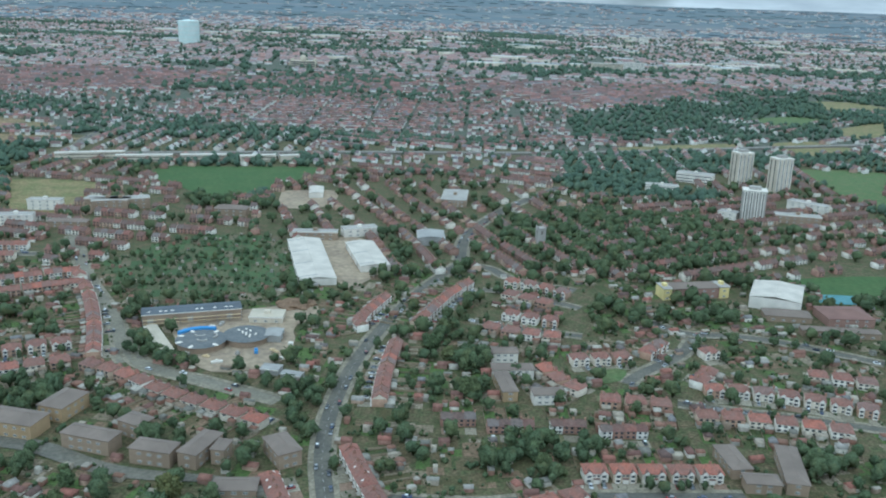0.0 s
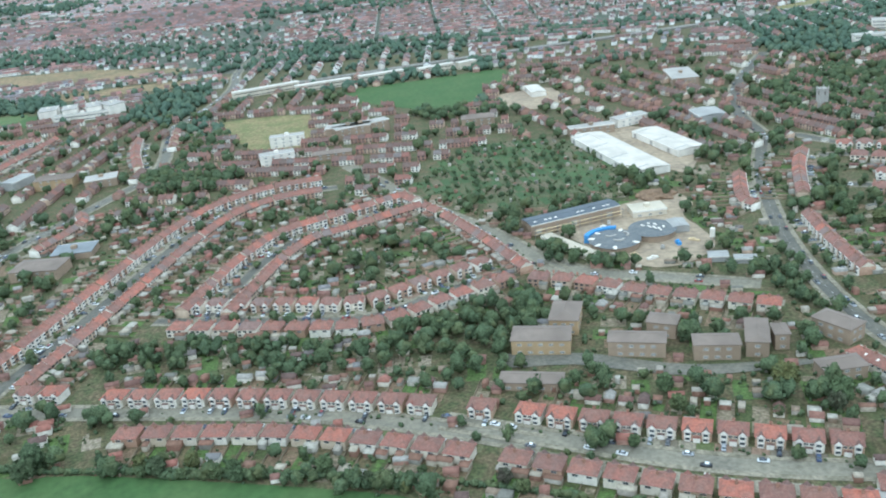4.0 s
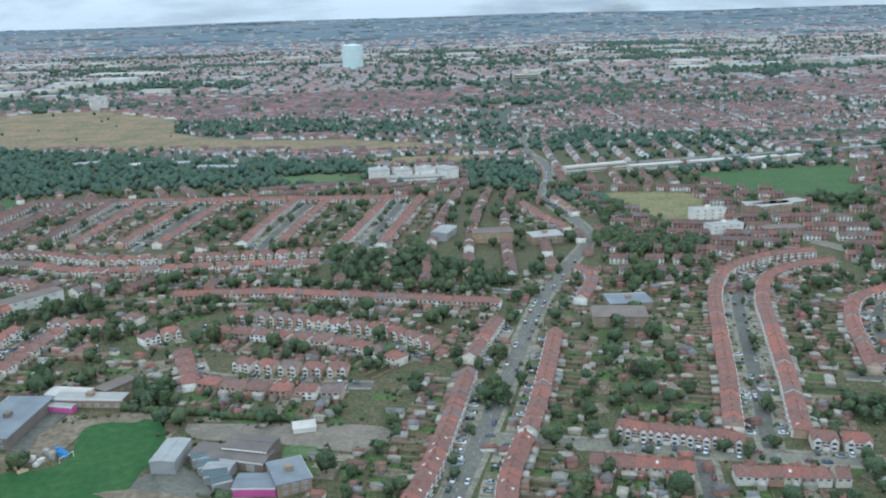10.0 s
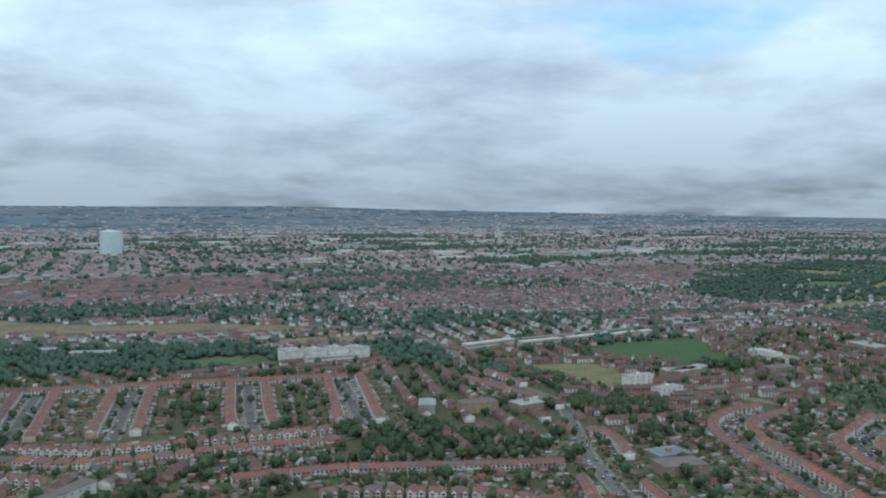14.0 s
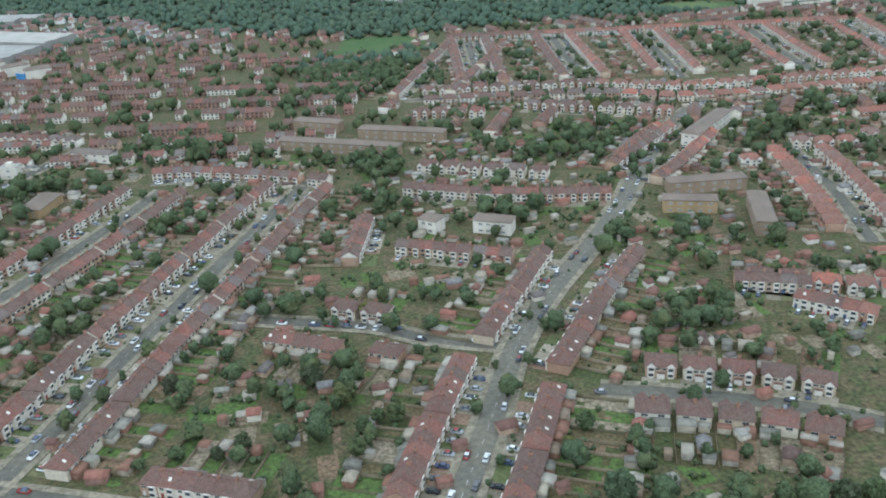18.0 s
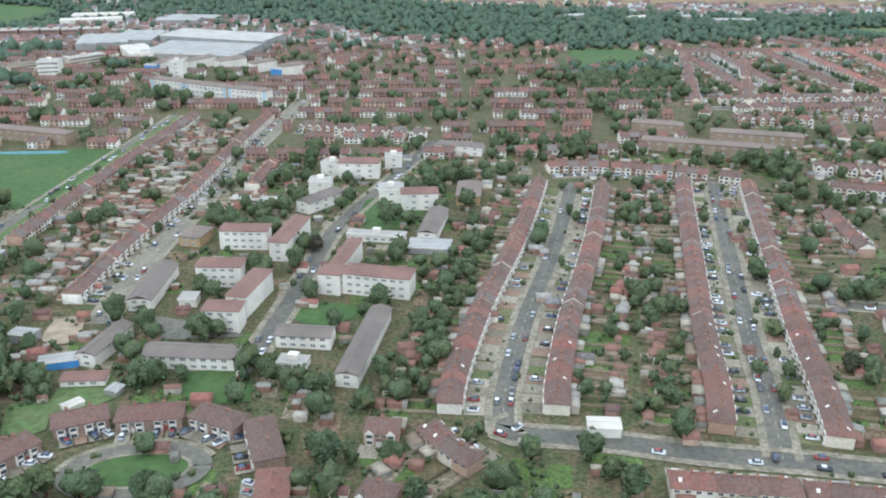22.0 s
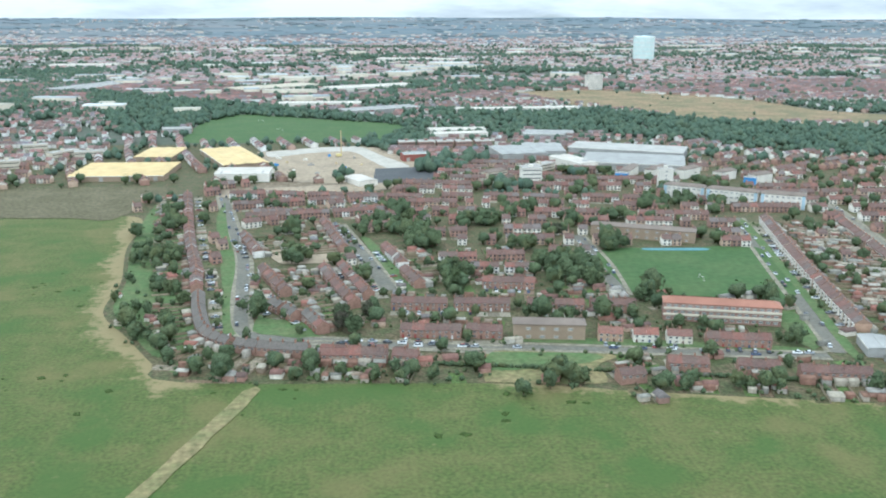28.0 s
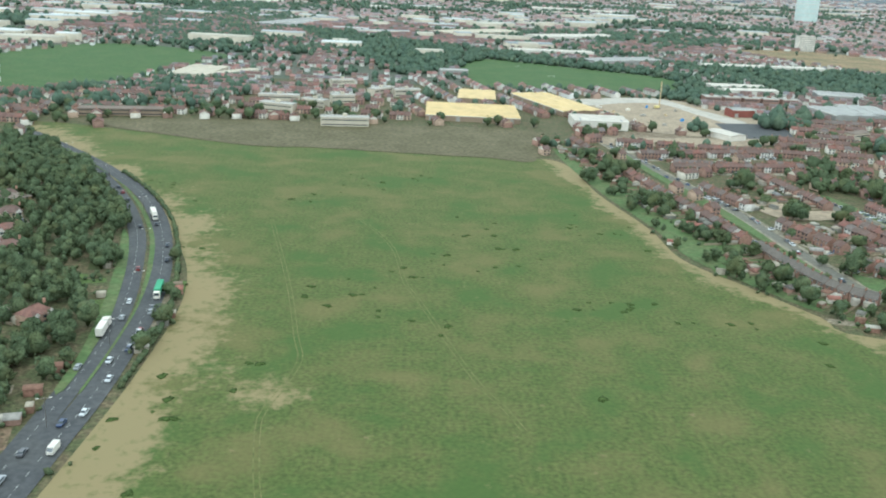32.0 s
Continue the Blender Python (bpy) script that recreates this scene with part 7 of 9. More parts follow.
def end_roof(e, x0=-3.0, x1=3.0, hip=3.2):
    """The roof of the last house of a terrace: a ridge with a hipped end towards +x (e = 1) or -x."""
    top = [(x0, -4.45, 5.05), (x1 + 0.4, -4.45, 5.05), (x1 + 0.4, 4.45, 5.05), (x0, 4.45, 5.05), (x0, 0, 8.15), (x1 + 0.4 - hip, 0, 8.15)]
    low = [(x, y, z - 0.18) for x, y, z in top]
    faces = [(0, 1, 5, 4), (2, 3, 4, 5), (1, 2, 5)]
    rim = [(0, 1), (1, 2), (2, 3), (3, 4), (4, 0)]
    s = Shape()
    v, f = top + low, faces + [tuple(6 + i for i in reversed(q)) for q in faces] + [(6 + a, 6 + b, b, a) for a, b in rim]
    if e < 0:
        v, f = [(-x, y, z) for x, y, z in v], [tuple(reversed(q)) for q in f]
    return s.add(v, f)


def wall_shape(w, d, eaves, ridge, gabled=True):
    s = Shape().box(-w / 2, w / 2, -d / 2, d / 2, 0, eaves)
    if gabled:
        for x, flip in ((-w / 2, True), (w / 2, False)):
            f = (0, 1, 2) if not flip else (2, 1, 0)
            s.add([(x, -d / 2, eaves), (x, d / 2, eaves), (x, 0, ridge)], [f])
    return s


def window_shape(w, h):
    """A white frame with a glass pane set back, centred, facing +y."""
    s = Shape()
    s.box(-w / 2, w / 2, 0, 0.07, 0, h, 0)
    n = max(1, round(w / 0.9))
    for i in range(n):
        x0, x1 = -w / 2 + 0.08 + i * (w - 0.08) / n, -w / 2 + (i + 1) * (w - 0.08) / n
        s.add([(x0, 0.075, 0.1), (x1, 0.075, 0.1), (x1, 0.075, h - 0.1), (x0, 0.075, h - 0.1)], [(3, 2, 1, 0)], 1)
    return s


def bay_shape(w, h, deep=0.8, gabled=True):
    s = Shape()
    c = 0.35
    p = [(-w / 2, 0), (w / 2, 0), (w / 2 - c, deep), (-w / 2 + c, deep)]
    s.add([(x, y, 0) for x, y in p] + [(x, y, h) for x, y in p], [(1, 2, 6, 5), (2, 3, 7, 6), (3, 0, 4, 7), (4, 5, 6, 7)], 0)
    for z0 in (0.8, 3.3):
        if z0 + 1.2 < h:
            s.add([(-w / 2 + c + 0.1, deep + 0.02, z0), (w / 2 - c - 0.1, deep + 0.02, z0), (w / 2 - c - 0.1, deep + 0.02, z0 + 1.3), (-w / 2 + c + 0.1, deep + 0.02, z0 + 1.3)], [(3, 2, 1, 0)], 1)
    return s


def chimney_shape():
    s = Shape().box(-0.55, 0.55, -0.35, 0.35, 0, 1.9, 0, bottom=True)
    s.box(-0.62, 0.62, -0.42, 0.42, 1.6, 1.75, 0)
    for x in (-0.3, 0, 0.3):
        s.box(x - 0.1, x + 0.1, -0.1, 0.1, 1.9, 2.3, 1)
    return s


WINDOW = window_shape(1.5, 1.2).mesh("window", ["white_paint", "glass"])
WIDE_WINDOW = window_shape(2.2, 1.3).mesh("window", ["white_paint", "glass"])
DOOR = Shape().box(-0.5, 0.5, 0, 0.08, 0, 2.1).mesh("door", ["door_paint"])
CHIMNEY = chimney_shape().mesh("chimney", ["chimney_brick", "roof_tile"])
BAY = bay_shape(2.6, 5.0).mesh("bay", ["white_paint", "glass"])
FRONT_GABLE = Shape().gable_y(-1.7, 1.7, -2.6, 0.5, 0, 1.9, 0, 1).mesh("front_gable", ["roof_tile", "white_paint"])
PORCH = Shape().box(-1.3, 1.3, 0, 1.2, 0, 2.5).gable(-1.4, 1.4, -0.02, 1.4, 2.55, 3.0, 1, thick=0.05).mesh("porch", ["white_paint", "roof_tile"])
SKYLIGHT = Shape().box(-0.5, 0.5, -0.65, 0.65, 0, 0.1, 0).mesh("roof_window", ["white_paint"])
T_WALL = wall_shape(6.0, 8.0, 5.2, 8.0).mesh("terraced_house", ["render_wall"])
T_ROOF = {red: slopes(-3.0, 3.0, -4.45, 4.45, 5.05, 8.15).mesh("roof", ["roof_tile_red" if red else "roof_tile"]) for red in (0, 1)}
T_END = {(red, e): end_roof(e).mesh("roof", ["roof_tile_red" if red else "roof_tile"]) for red in (0, 1) for e in (1, -1)}
T_WALL_END = Shape().box(-3.0, 3.0, -4.0, 4.0, 0, 5.2).mesh("terraced_house", ["render_wall"])
S_WALL = wall_shape(10.6, 8.4, 5.3, 8.2, gabled=False).mesh("semi_detached_house", ["render_wall"])
S_ROOF = {red: slopes(-5.7, 5.7, -4.7, 4.7, 5.2, 8.4, hip=3.4).mesh("roof", ["roof_tile_red" if red else "roof_tile"]) for red in (0, 1)}
E_WALL = wall_shape(6.6, 7.6, 5.0, 7.5).mesh("brick_house", ["brick_red"])
E_WALL_W = wall_shape(6.6, 7.6, 5.0, 7.5).mesh("brick_house", ["render_wall"])
E_ROOF = slopes(-3.3, 3.3, -4.1, 4.1, 4.9, 7.65).mesh("roof", ["roof_tile"])
E_ROOF_GREY = slopes(-3.3, 3.3, -4.1, 4.1, 4.9, 7.65).mesh("roof", ["roof_tile_grey"])
E_ROOF_RED = slopes(-3.3, 3.3, -4.1, 4.1, 4.9, 7.65).mesh("roof", ["roof_tile_red"])

LABELS = {
    "terrace": ("terraced_house", "two-storey terraced house with pale front and brown tiled roof", "terraced house", "houses of the terraces"),
    "semi": ("semi_detached_house", "pair of houses with white front gables and hipped red roof", "semi-detached house", "pairs of houses along the road"),
    "estate": ("brick_house", "plain two-storey estate house of brick with tiled roof", "estate house", "houses of the brick estate"),
}


def house(kind, x, y, turn, white=False, end=0):
    name, label, cat, group = LABELS[kind]
    red = int(x > -900)
    me = {"terrace": T_WALL_END if end else T_WALL, "semi": S_WALL, "estate": E_WALL_W if white else E_WALL}[kind]
    ob = new(name, me)
    ob.matrix_basis = pose(x, y, 0, 0, 0, math.degrees(turn)) @ Matrix.Diagonal((*((0.88, 0.88) if kind == "estate" else (1, 1)), LOW * (1 + 0.025 * math.sin(7 * x + 3 * y)), 1))
    if kind == "estate" and white:
        label = "two-storey estate house with pale rendered walls and red roof"
    tagged(ob, label, cat, group)
    front = lambda u, z, d: pose(u, d, z)  # noqa: E731
    back = lambda u, z, d: pose(u, -d, z, 0, 0, 180)  # noqa: E731
    if kind == "terrace":
        roof = part("roof", T_END[red, end] if end else T_ROOF[red], "", ob)
        part("chimney", CHIMNEY, "", roof, m=pose(-2.6 if end > 0 else 2.6, 0, 7.3, 0, 0, 90))
        if int(abs(x) * 3 + abs(y) * 5) % 5 < 2:
            side = 1 if int(abs(x) * 7) % 2 else -1
            part("roof_window", SKYLIGHT, "", roof, m=pose(-0.6, side * 2.1, 6.72, -34.9 * side))
        part("bay", BAY, "", ob, m=front(-1.3, 0, 3.98))
        part("window", WINDOW, "", ob, m=front(1.6, 3.2, 3.98))
        part("door", DOOR, "", ob, m=front(1.7, 0, 3.98))
        for u in (-1.5, 1.5):
            part("window", WINDOW, "", ob, m=back(u, 3.2, 3.98))
    elif kind == "semi":
        roof = part("roof", S_ROOF[red], "", ob)
        for u in (-1, 1):
            part("bay", BAY, "", ob, m=front(3.3 * u, 0, 4.18))
            part("front_gable", FRONT_GABLE, "", ob, m=front(3.3 * u, 5.02, 4.6))
            part("window", WINDOW, "", ob, m=front(1.0 * u, 3.2, 4.18))
            part("porch", PORCH, "", ob, m=front(0.0, 0, 4.18)) if u > 0 else None
            part("window", WIDE_WINDOW, "", ob, m=back(2.6 * u, 3.2, 4.18))
        part("chimney", CHIMNEY, "", roof, m=pose(0, -0.6, 7.7, 0, 0, 0))
    else:
        roof = part("roof", E_ROOF_RED if white else E_ROOF_GREY if -1812 < x < -1740 and y < 616 and x + y < -1160 else E_ROOF, "", ob)
        part("chimney", CHIMNEY, "", roof, m=pose(3.0, 0, 6.9, 0, 0, 90))
        for u, z in ((-1.7, 0.9), (-1.7, 3.2), (1.5, 3.2)):
            part("window", WINDOW, "", ob, m=front(u, z, 3.78))
            if z > 3:
                part("window", WINDOW, "", ob, m=back(u, z, 3.78))
        part("door", DOOR, "", ob, m=front(1.5, 0, 3.78))
    return ob


def wide_pair(p, q):
    """A long two-storey brick pair with white bays, its front along p to q, facing the green."""
    (ax, ay), (bx, by) = p, q
    w = math.hypot(bx - ax, by - ay)
    t = math.atan2(by - ay, bx - ax)
    mx, my = (ax + bx) / 2, (ay + by) / 2
    if -math.sin(t) * (-1394.5 - mx) + math.cos(t) * (345.5 - my) < 0:
        t += math.pi
    ob = new("semi_detached_house", wall_shape(w, 9.0, 5.4, 8.4, gabled=False).mesh("semi_detached_house", ["brick_brown"]))
    ob.matrix_basis = pose(mx + 4.5 * math.sin(t), my - 4.5 * math.cos(t), 0.02, 0, 0, math.degrees(t)) @ Matrix.Diagonal((1, 1, LOW, 1))
    tagged(ob, "wide brick pair of houses with white bays beside the oval green", "semi-detached house", "houses round the green")
    roof = part("roof", slopes(-w / 2 - 0.6, w / 2 + 0.6, -5.0, 5.0, 5.3, 8.6, hip=3.8), "roof_tile", ob)
    for u in (-w * 0.22, w * 0.22):
        part("chimney", CHIMNEY, "", roof, m=pose(u, -0.5, 7.7))
    for u in (-w * 0.36, -w * 0.14, w * 0.14, w * 0.36):
        bay = part("bay", BAY, "", ob, m=pose(u, 4.48, 0) @ Matrix.Diagonal((1, 1, 0.98, 1)))
        part("bay_roof", Shape().add([(-1.4, 0, 5.0), (1.4, 0, 5.0), (1.05, 0.95, 5.0), (-1.05, 0.95, 5.0), (0, 0, 5.45)], [(1, 2, 4), (2, 3, 4), (3, 0, 4)]), "roof_tile", bay)
        part("window", WIDE_WINDOW, "", ob, m=pose(u, -4.48, 3.2, 0, 0, 180))
    for u in (-w * 0.25, w * 0.25):
        part("door", DOOR, "", ob, m=pose(u, 4.48, 0))
        part("window", WINDOW, "", ob, m=pose(u, 4.48, 3.2))


def mid_house(w, d, eaves, ridge, hip=0.0, bays=()):
    """The joined house: walls, roof, chimney, windows and bays as solid geometry."""
    s = Shape()
    s.box(-w / 2, w / 2, -d / 2, d / 2, 0, eaves, 0)
    if hip:
        r = slopes(-w / 2 - 0.1, w / 2 + 0.1, -d / 2 - 0.4, d / 2 + 0.4, eaves - 0.1, ridge, 0.1, hip)
    else:
        for x, f in ((-w / 2, (2, 1, 0)), (w / 2, (0, 1, 2))):
            s.add([(x, -d / 2, eaves), (x, d / 2, eaves), (x, 0, ridge - 0.1)], [f], 0)
        r = slopes(-w / 2, w / 2, -d / 2 - 0.4, d / 2 + 0.4, eaves - 0.1, ridge, 0.1)
    s.add(r.v, r.f, 1)
    s.box(-w / 2 + 0.1, -w / 2 + 1.0, -0.4, 0.4, ridge - 0.8, ridge + 1.2, 4)
    for u in bays:
        b = bay_shape(2.6, 5.0)
        for f, m in zip(b.f, b.m):
            s.add([(b.v[i][0] + u, b.v[i][1] + d / 2, b.v[i][2]) for i in f], [tuple(range(len(f)))], 2 if m == 0 else 3)
        if hip:
            g = Shape().gable_y(-1.7, 1.7, -2.6, 0.5, 0, 1.9, 1, 2)
            for f, m in zip(g.f, g.m):
                s.add([(g.v[i][0] + u, g.v[i][1] + d / 2 + 0.4, g.v[i][2] + eaves - 0.2) for i in f], [tuple(range(len(f)))], m)
    for u in np.arange(-w / 2 + 1.5, w / 2 - 0.5, 3.0):
        for z in (0.8, 3.2):
            s.add([(u - 0.8, -d / 2 - 0.03, z), (u + 0.8, -d / 2 - 0.03, z), (u + 0.8, -d / 2 - 0.03, z + 1.2), (u - 0.8, -d / 2 - 0.03, z + 1.2)], [(0, 1, 2, 3)], 3)
            if not bays or min(abs(u - b) for b in bays) > 1.9:
                s.add([(u - 0.7, d / 2 + 0.03, z), (u + 0.7, d / 2 + 0.03, z), (u + 0.7, d / 2 + 0.03, z + 1.2), (u - 0.7, d / 2 + 0.03, z + 1.2)], [(3, 2, 1, 0)], 3)
    return s


NEAR_LIMIT = {"terrace": 190, "semi": 100, "estate": 115}


def build_houses():
    rest = {"terrace": [], "semi": [], "estate": []}
    for kind in rest:
        mine = [h for h in HOUSES if h[0] == kind]
        mine.sort(key=lambda h: h[3] - (300 if h[1] else 0))
        for i, (k, near, x, y, t, end) in enumerate(mine):
            if i < NEAR_LIMIT[kind]:
                house(kind, x, y, t, end=end if kind == "terrace" else 0, white=kind == "estate" and -1614 < x < -1566 and 524 < y < 540)
            else:
                wide = 0.88 if kind == "estate" else 1
                rest[kind].append((x, y, 0, t, wide, wide, LOW * RNG.uniform(0.96, 1.04)))
    mats = ["render_wall_many", "roof_tile_many", "white_paint", "glass", "chimney_brick"]
    red_mats = ["render_wall_many", "roof_tile_red_many", "white_paint", "glass", "chimney_brick"]
    scatter("terraces", mid_house(6, 8, 5.2, 8.1, bays=(-1.3,)), mats, [r for r in rest["terrace"] if r[0] <= -900], "long rows of terraced houses with brown tiled roofs", "houses")
    scatter("terraces", mid_house(6, 8, 5.2, 8.1, bays=(-1.3,)), red_mats, [r for r in rest["terrace"] if r[0] > -900], "long rows of terraced houses with red tiled roofs", "houses")
    for old in (True, False):
        scatter("semi_detached_houses", mid_house(10.6, 8.4, 5.3, 8.4, 3.4, (-3.3, 3.3)), mats if old else red_mats, [r for r in rest["semi"] if (r[0] <= -900) == old], "pairs of houses with white gables and hipped brown roofs" if old else "pairs of houses with white gables and hipped red roofs", "houses")
    scatter("estate_houses", mid_house(6.6, 7.6, 5.0, 7.6), ["brick_many", "roof_tile_many", "white_paint", "glass", "chimney_brick"], rest["estate"], "rows of brick estate houses with tiled roofs", "houses")


build_houses()
for p_, q_ in CLOSE_PAIRS:
    wide_pair(p_, q_)

# ---- flats, halls and towers ----
TONES = {
    "yellow_brick": (0.42, 0.30, 0.17), "brick_red": (0.32, 0.20, 0.16), "beige": (0.60, 0.53, 0.42), "pale_blue": (0.42, 0.53, 0.60), "white": (0.74, 0.69, 0.61),
    "brown_brick": (0.32, 0.24, 0.17), "blue_roof": (0.105, 0.118, 0.135), "teal_roof": (0.125, 0.15, 0.15), "pale_roof": (0.43, 0.41, 0.375), "white_roof": (0.56, 0.51, 0.44), "grey_roof": (0.345, 0.335, 0.315), "mid_grey": (0.23, 0.24, 0.25), "dark_roof": (0.18, 0.15, 0.13),
    "green": (0.10, 0.36, 0.20), "yellow_wall": (0.72, 0.60, 0.27), "pink_wall": (0.60, 0.12, 0.35), "blue_wall": (0.10, 0.28, 0.58), "red_wall": (0.26, 0.09, 0.07), "timber": (0.58, 0.45, 0.27), "yellow_roof": (0.62, 0.46, 0.22), "beige_roof": (0.50, 0.44, 0.34),
    "slate": (0.215, 0.172, 0.142), "flat_grey": (0.38, 0.355, 0.32), "brown_tile": (0.22, 0.13, 0.108), "orange_tile": (0.34, 0.165, 0.115),
}
for tone_name, rgb_ in TONES.items():
    metal_sheet = tone_name in ("blue_roof", "white_roof", "grey_roof", "yellow_roof", "beige_roof")
    material("cover_" + tone_name, [rgb_], grain=0.1, size=3, blotch=tuple(c * 0.82 for c in rgb_), blotch_size=12, rough=0.7 if metal_sheet else 0.85)
PANE = Shape().box(-1.05, 1.05, 0, 0.06, 0, 1.3, 0)
for x_ in (-0.93, 0.07):
    PANE.add([(x_, 0.07, 0.14), (x_ + 0.86, 0.07, 0.14), (x_ + 0.86, 0.07, 1.16), (x_, 0.07, 1.16)], [(3, 2, 1, 0)], 1)
material("pale_glass", [(0.2, 0.21, 0.21)], rough=0.25, spec=0.5)
PANE_MESH = PANE.mesh("window", ["white_paint", "pale_glass"])
BLOCK_LABEL = {
    "brick_flats": ("apartment_block", "low brick apartment block with tiled roof", "apartment block"),
    "white_flats": ("apartment_block", "white rendered apartment block with rows of windows", "apartment block"),
    "long_flats": ("long_building", "long pale building with a white flat roof edge", "building"),
    "shed": ("industrial_hall", "wide low hall with a ribbed metal roof", "industrial hall"),
    "tower": ("tower_block", "tall pale residential tower with many windows", "tower block"),
}


def block_thing(kind, pts, h, depth, tone, roof):
    h *= 0.86 if kind != "tower" else 1
    p = [np.array(q) for q in quad_of(pts, depth)]
    u, v = p[1] - p[0], p[3] - p[0]
    if np.linalg.norm(u) < np.linalg.norm(v):
        p = p[1:] + p[:1]
        u, v = p[1] - p[0], p[3] - p[0]
    mid = sum(p) / 4
    L, D = np.linalg.norm(u), np.linalg.norm(v)
    L, D = max(L, 5.0), max(D, 4.0)
    turn = math.degrees(math.atan2(u[1], u[0]))
    tone = tone or {"brick_flats": "brown_brick", "white_flats": "white", "long_flats": "beige", "shed": "white_roof", "tower": "white"}[kind]
    wall_tone = "white" if tone == "pale_blue" else tone if kind != "shed" or tone.endswith("wall") else ("white" if "white" in tone else "brown_brick" if tone == "blue_roof" else "brown_brick" if tone == "yellow_roof" else "beige" if tone == "beige_roof" else "slate" if tone == "dark_roof" else "grey_roof")
    name, label, cat = BLOCK_LABEL[kind]
    words = {"yellow_wall": "narrow school wing with bright yellow walls", "white_roof": "wide low hall with a white metal roof", "brick_red": "brick building with a dark tiled roof", "slate": "low school building with dark walls and grey roof", "yellow_brick": "low yellow-brick apartment block with grey-brown roof", "yellow_roof": "wide low hall with a yellow metal roof", "blue_roof": "long hall with a blue-grey ribbed metal roof",
             "dark_roof": "low school building with a dark roof", "teal_roof": "low school pavilion with a teal-grey roof and white fascia", "pink_wall": "low building with a bright pink wall", "blue_wall": "small building with bright blue walls", "red_wall": "small hall with dark red walls", "timber": "unfinished timber building without cladding",
             "pale_roof": "long wide hall with a pale metal roof", "grey_roof": "wide low hall with a grey metal roof", "beige": "beige apartment block with flat roof", "pale_blue": "long white apartment block with pale blue panels"}
    ob = new(name, Shape().box(-L / 2, L / 2, -D / 2, D / 2, 0, h).mesh(name, ["cover_" + wall_tone]))
    ob.matrix_basis = pose(mid[0], mid[1], 0, 0, 0, turn)
    tagged(ob, "long three-storey brick flats with an orange tiled roof" if roof == "orange_tile" else words.get(tone, label), cat)
    roof = roof or {"brick_flats": "slate", "white_flats": "brown_tile", "long_flats": "white_roof", "shed": tone if tone.endswith("roof") else "grey_roof", "tower": "flat_grey"}[kind]
    if kind == "shed":
        n = max(1, round(D / (15 if mid[1] > 900 else 30)))
        for i in range(n):
            y0, y1 = -D / 2 + D * i / n, -D / 2 + D * (i + 1) / n
            part("roof", slopes(-L / 2 - 0.3, L / 2 + 0.3, y0 - 0.1, y1 + 0.1, h, h + (y1 - y0) * 0.055, 0.2), "cover_" + roof, ob)
        if tone == "blue_roof" and L > 30:
            for x in (-26, -19, -16, -12, 3, 6, 14, 21, 24):
                part("roof_window", Shape().add([(x - 0.9, -D / 2 + 3.0, h + 0.4), (x + 0.9, -D / 2 + 3.0, h + 0.4), (x + 0.9, -D / 2 + 4.4, h + 0.56), (x - 0.9, -D / 2 + 4.4, h + 0.56)], [(0, 1, 2, 3)]), "cover_white", ob, "pale roof window")
        elif L > 45 and mid[1] < 1000:
            for x in np.linspace(-L / 2 + 6, L / 2 - 6, max(2, int(L / 22))):
                y0, y1 = -D / 2, -D / 2 + D / n
                ym, z1 = (y0 + y1) / 2, h + (y1 - y0) * 0.055
                part("roof_light", Shape().add([(x - 0.7, y0, h + 0.05), (x + 0.7, y0, h + 0.05), (x + 0.7, ym, z1 + 0.05), (x - 0.7, ym, z1 + 0.05)], [(0, 1, 2, 3)]), "cover_grey_roof" if roof != "grey_roof" else "cover_white_roof", ob)
        part("fascia", Shape().box(-L / 2 - 0.2, L / 2 + 0.2, -D / 2 - 0.25, -D / 2 - 0.05, h - 0.6, h - 0.05, 0, bottom=True), "white_paint", ob)
        if L > 12 and h > 4:
            for x in np.arange(-L / 2 + 5, L / 2 - 3, 24.0):
                part("loading_door", Shape().box(x - 1.8, x + 1.8, -D / 2 - 0.1, -D / 2 - 0.02, 0, min(4.0, h - 1.2), 0), "cover_flat_grey", ob)
        return
    if roof in ("brown_tile", "orange_tile", "slate", "dark_roof") and kind != "long_flats":
        part("roof", slopes(-L / 2 - 0.5, L / 2 + 0.5, -D / 2 - 0.5, D / 2 + 0.5, h, h + min(D * 0.2, 2.6), 0.25, hip=min(D * 0.4, L / 3) if roof != "dark_roof" else 0.0), "cover_" + roof, ob)
    else:
        part("roof", Shape().box(-L / 2 - 0.3, L / 2 + 0.3, -D / 2 - 0.3, D / 2 + 0.3, h, h + 0.5, 0, bottom=True), "cover_" + roof, ob)
        part("parapet", Shape().box(-L / 2 - 0.35, L / 2 + 0.35, -D / 2 - 0.4, -D / 2 - 0.3, h - 0.3, h + 0.7, 0, bottom=True), "white_paint", ob)
        if L > 10 and kind != "long_flats":
            part("roof_house", Shape().box(-1.8, 1.8, -1.5, min(1.5, D / 2 - 1), h + 0.5, h + 2.6), "cover_" + wall_tone, ob)
    storeys = max(1, round(h / 3.3))
    if tone == "pale_blue":
        for x in (-L / 2 + 1.5, L / 2 - 1.5):
            part("panel", Shape().box(x - 1.2, x + 1.2, -D / 2 - 0.12, -D / 2 - 0.01, 0.2, h - 0.3, 0, bottom=True), "cover_pale_blue", ob, "pale blue cladding panel")
    step = 4.0 if tone == "pale_blue" else 3.7 if mid[1] < 520 and kind == "white_flats" else 4.8 if mid[1] < 520 else 6.5
    tall = h / storeys
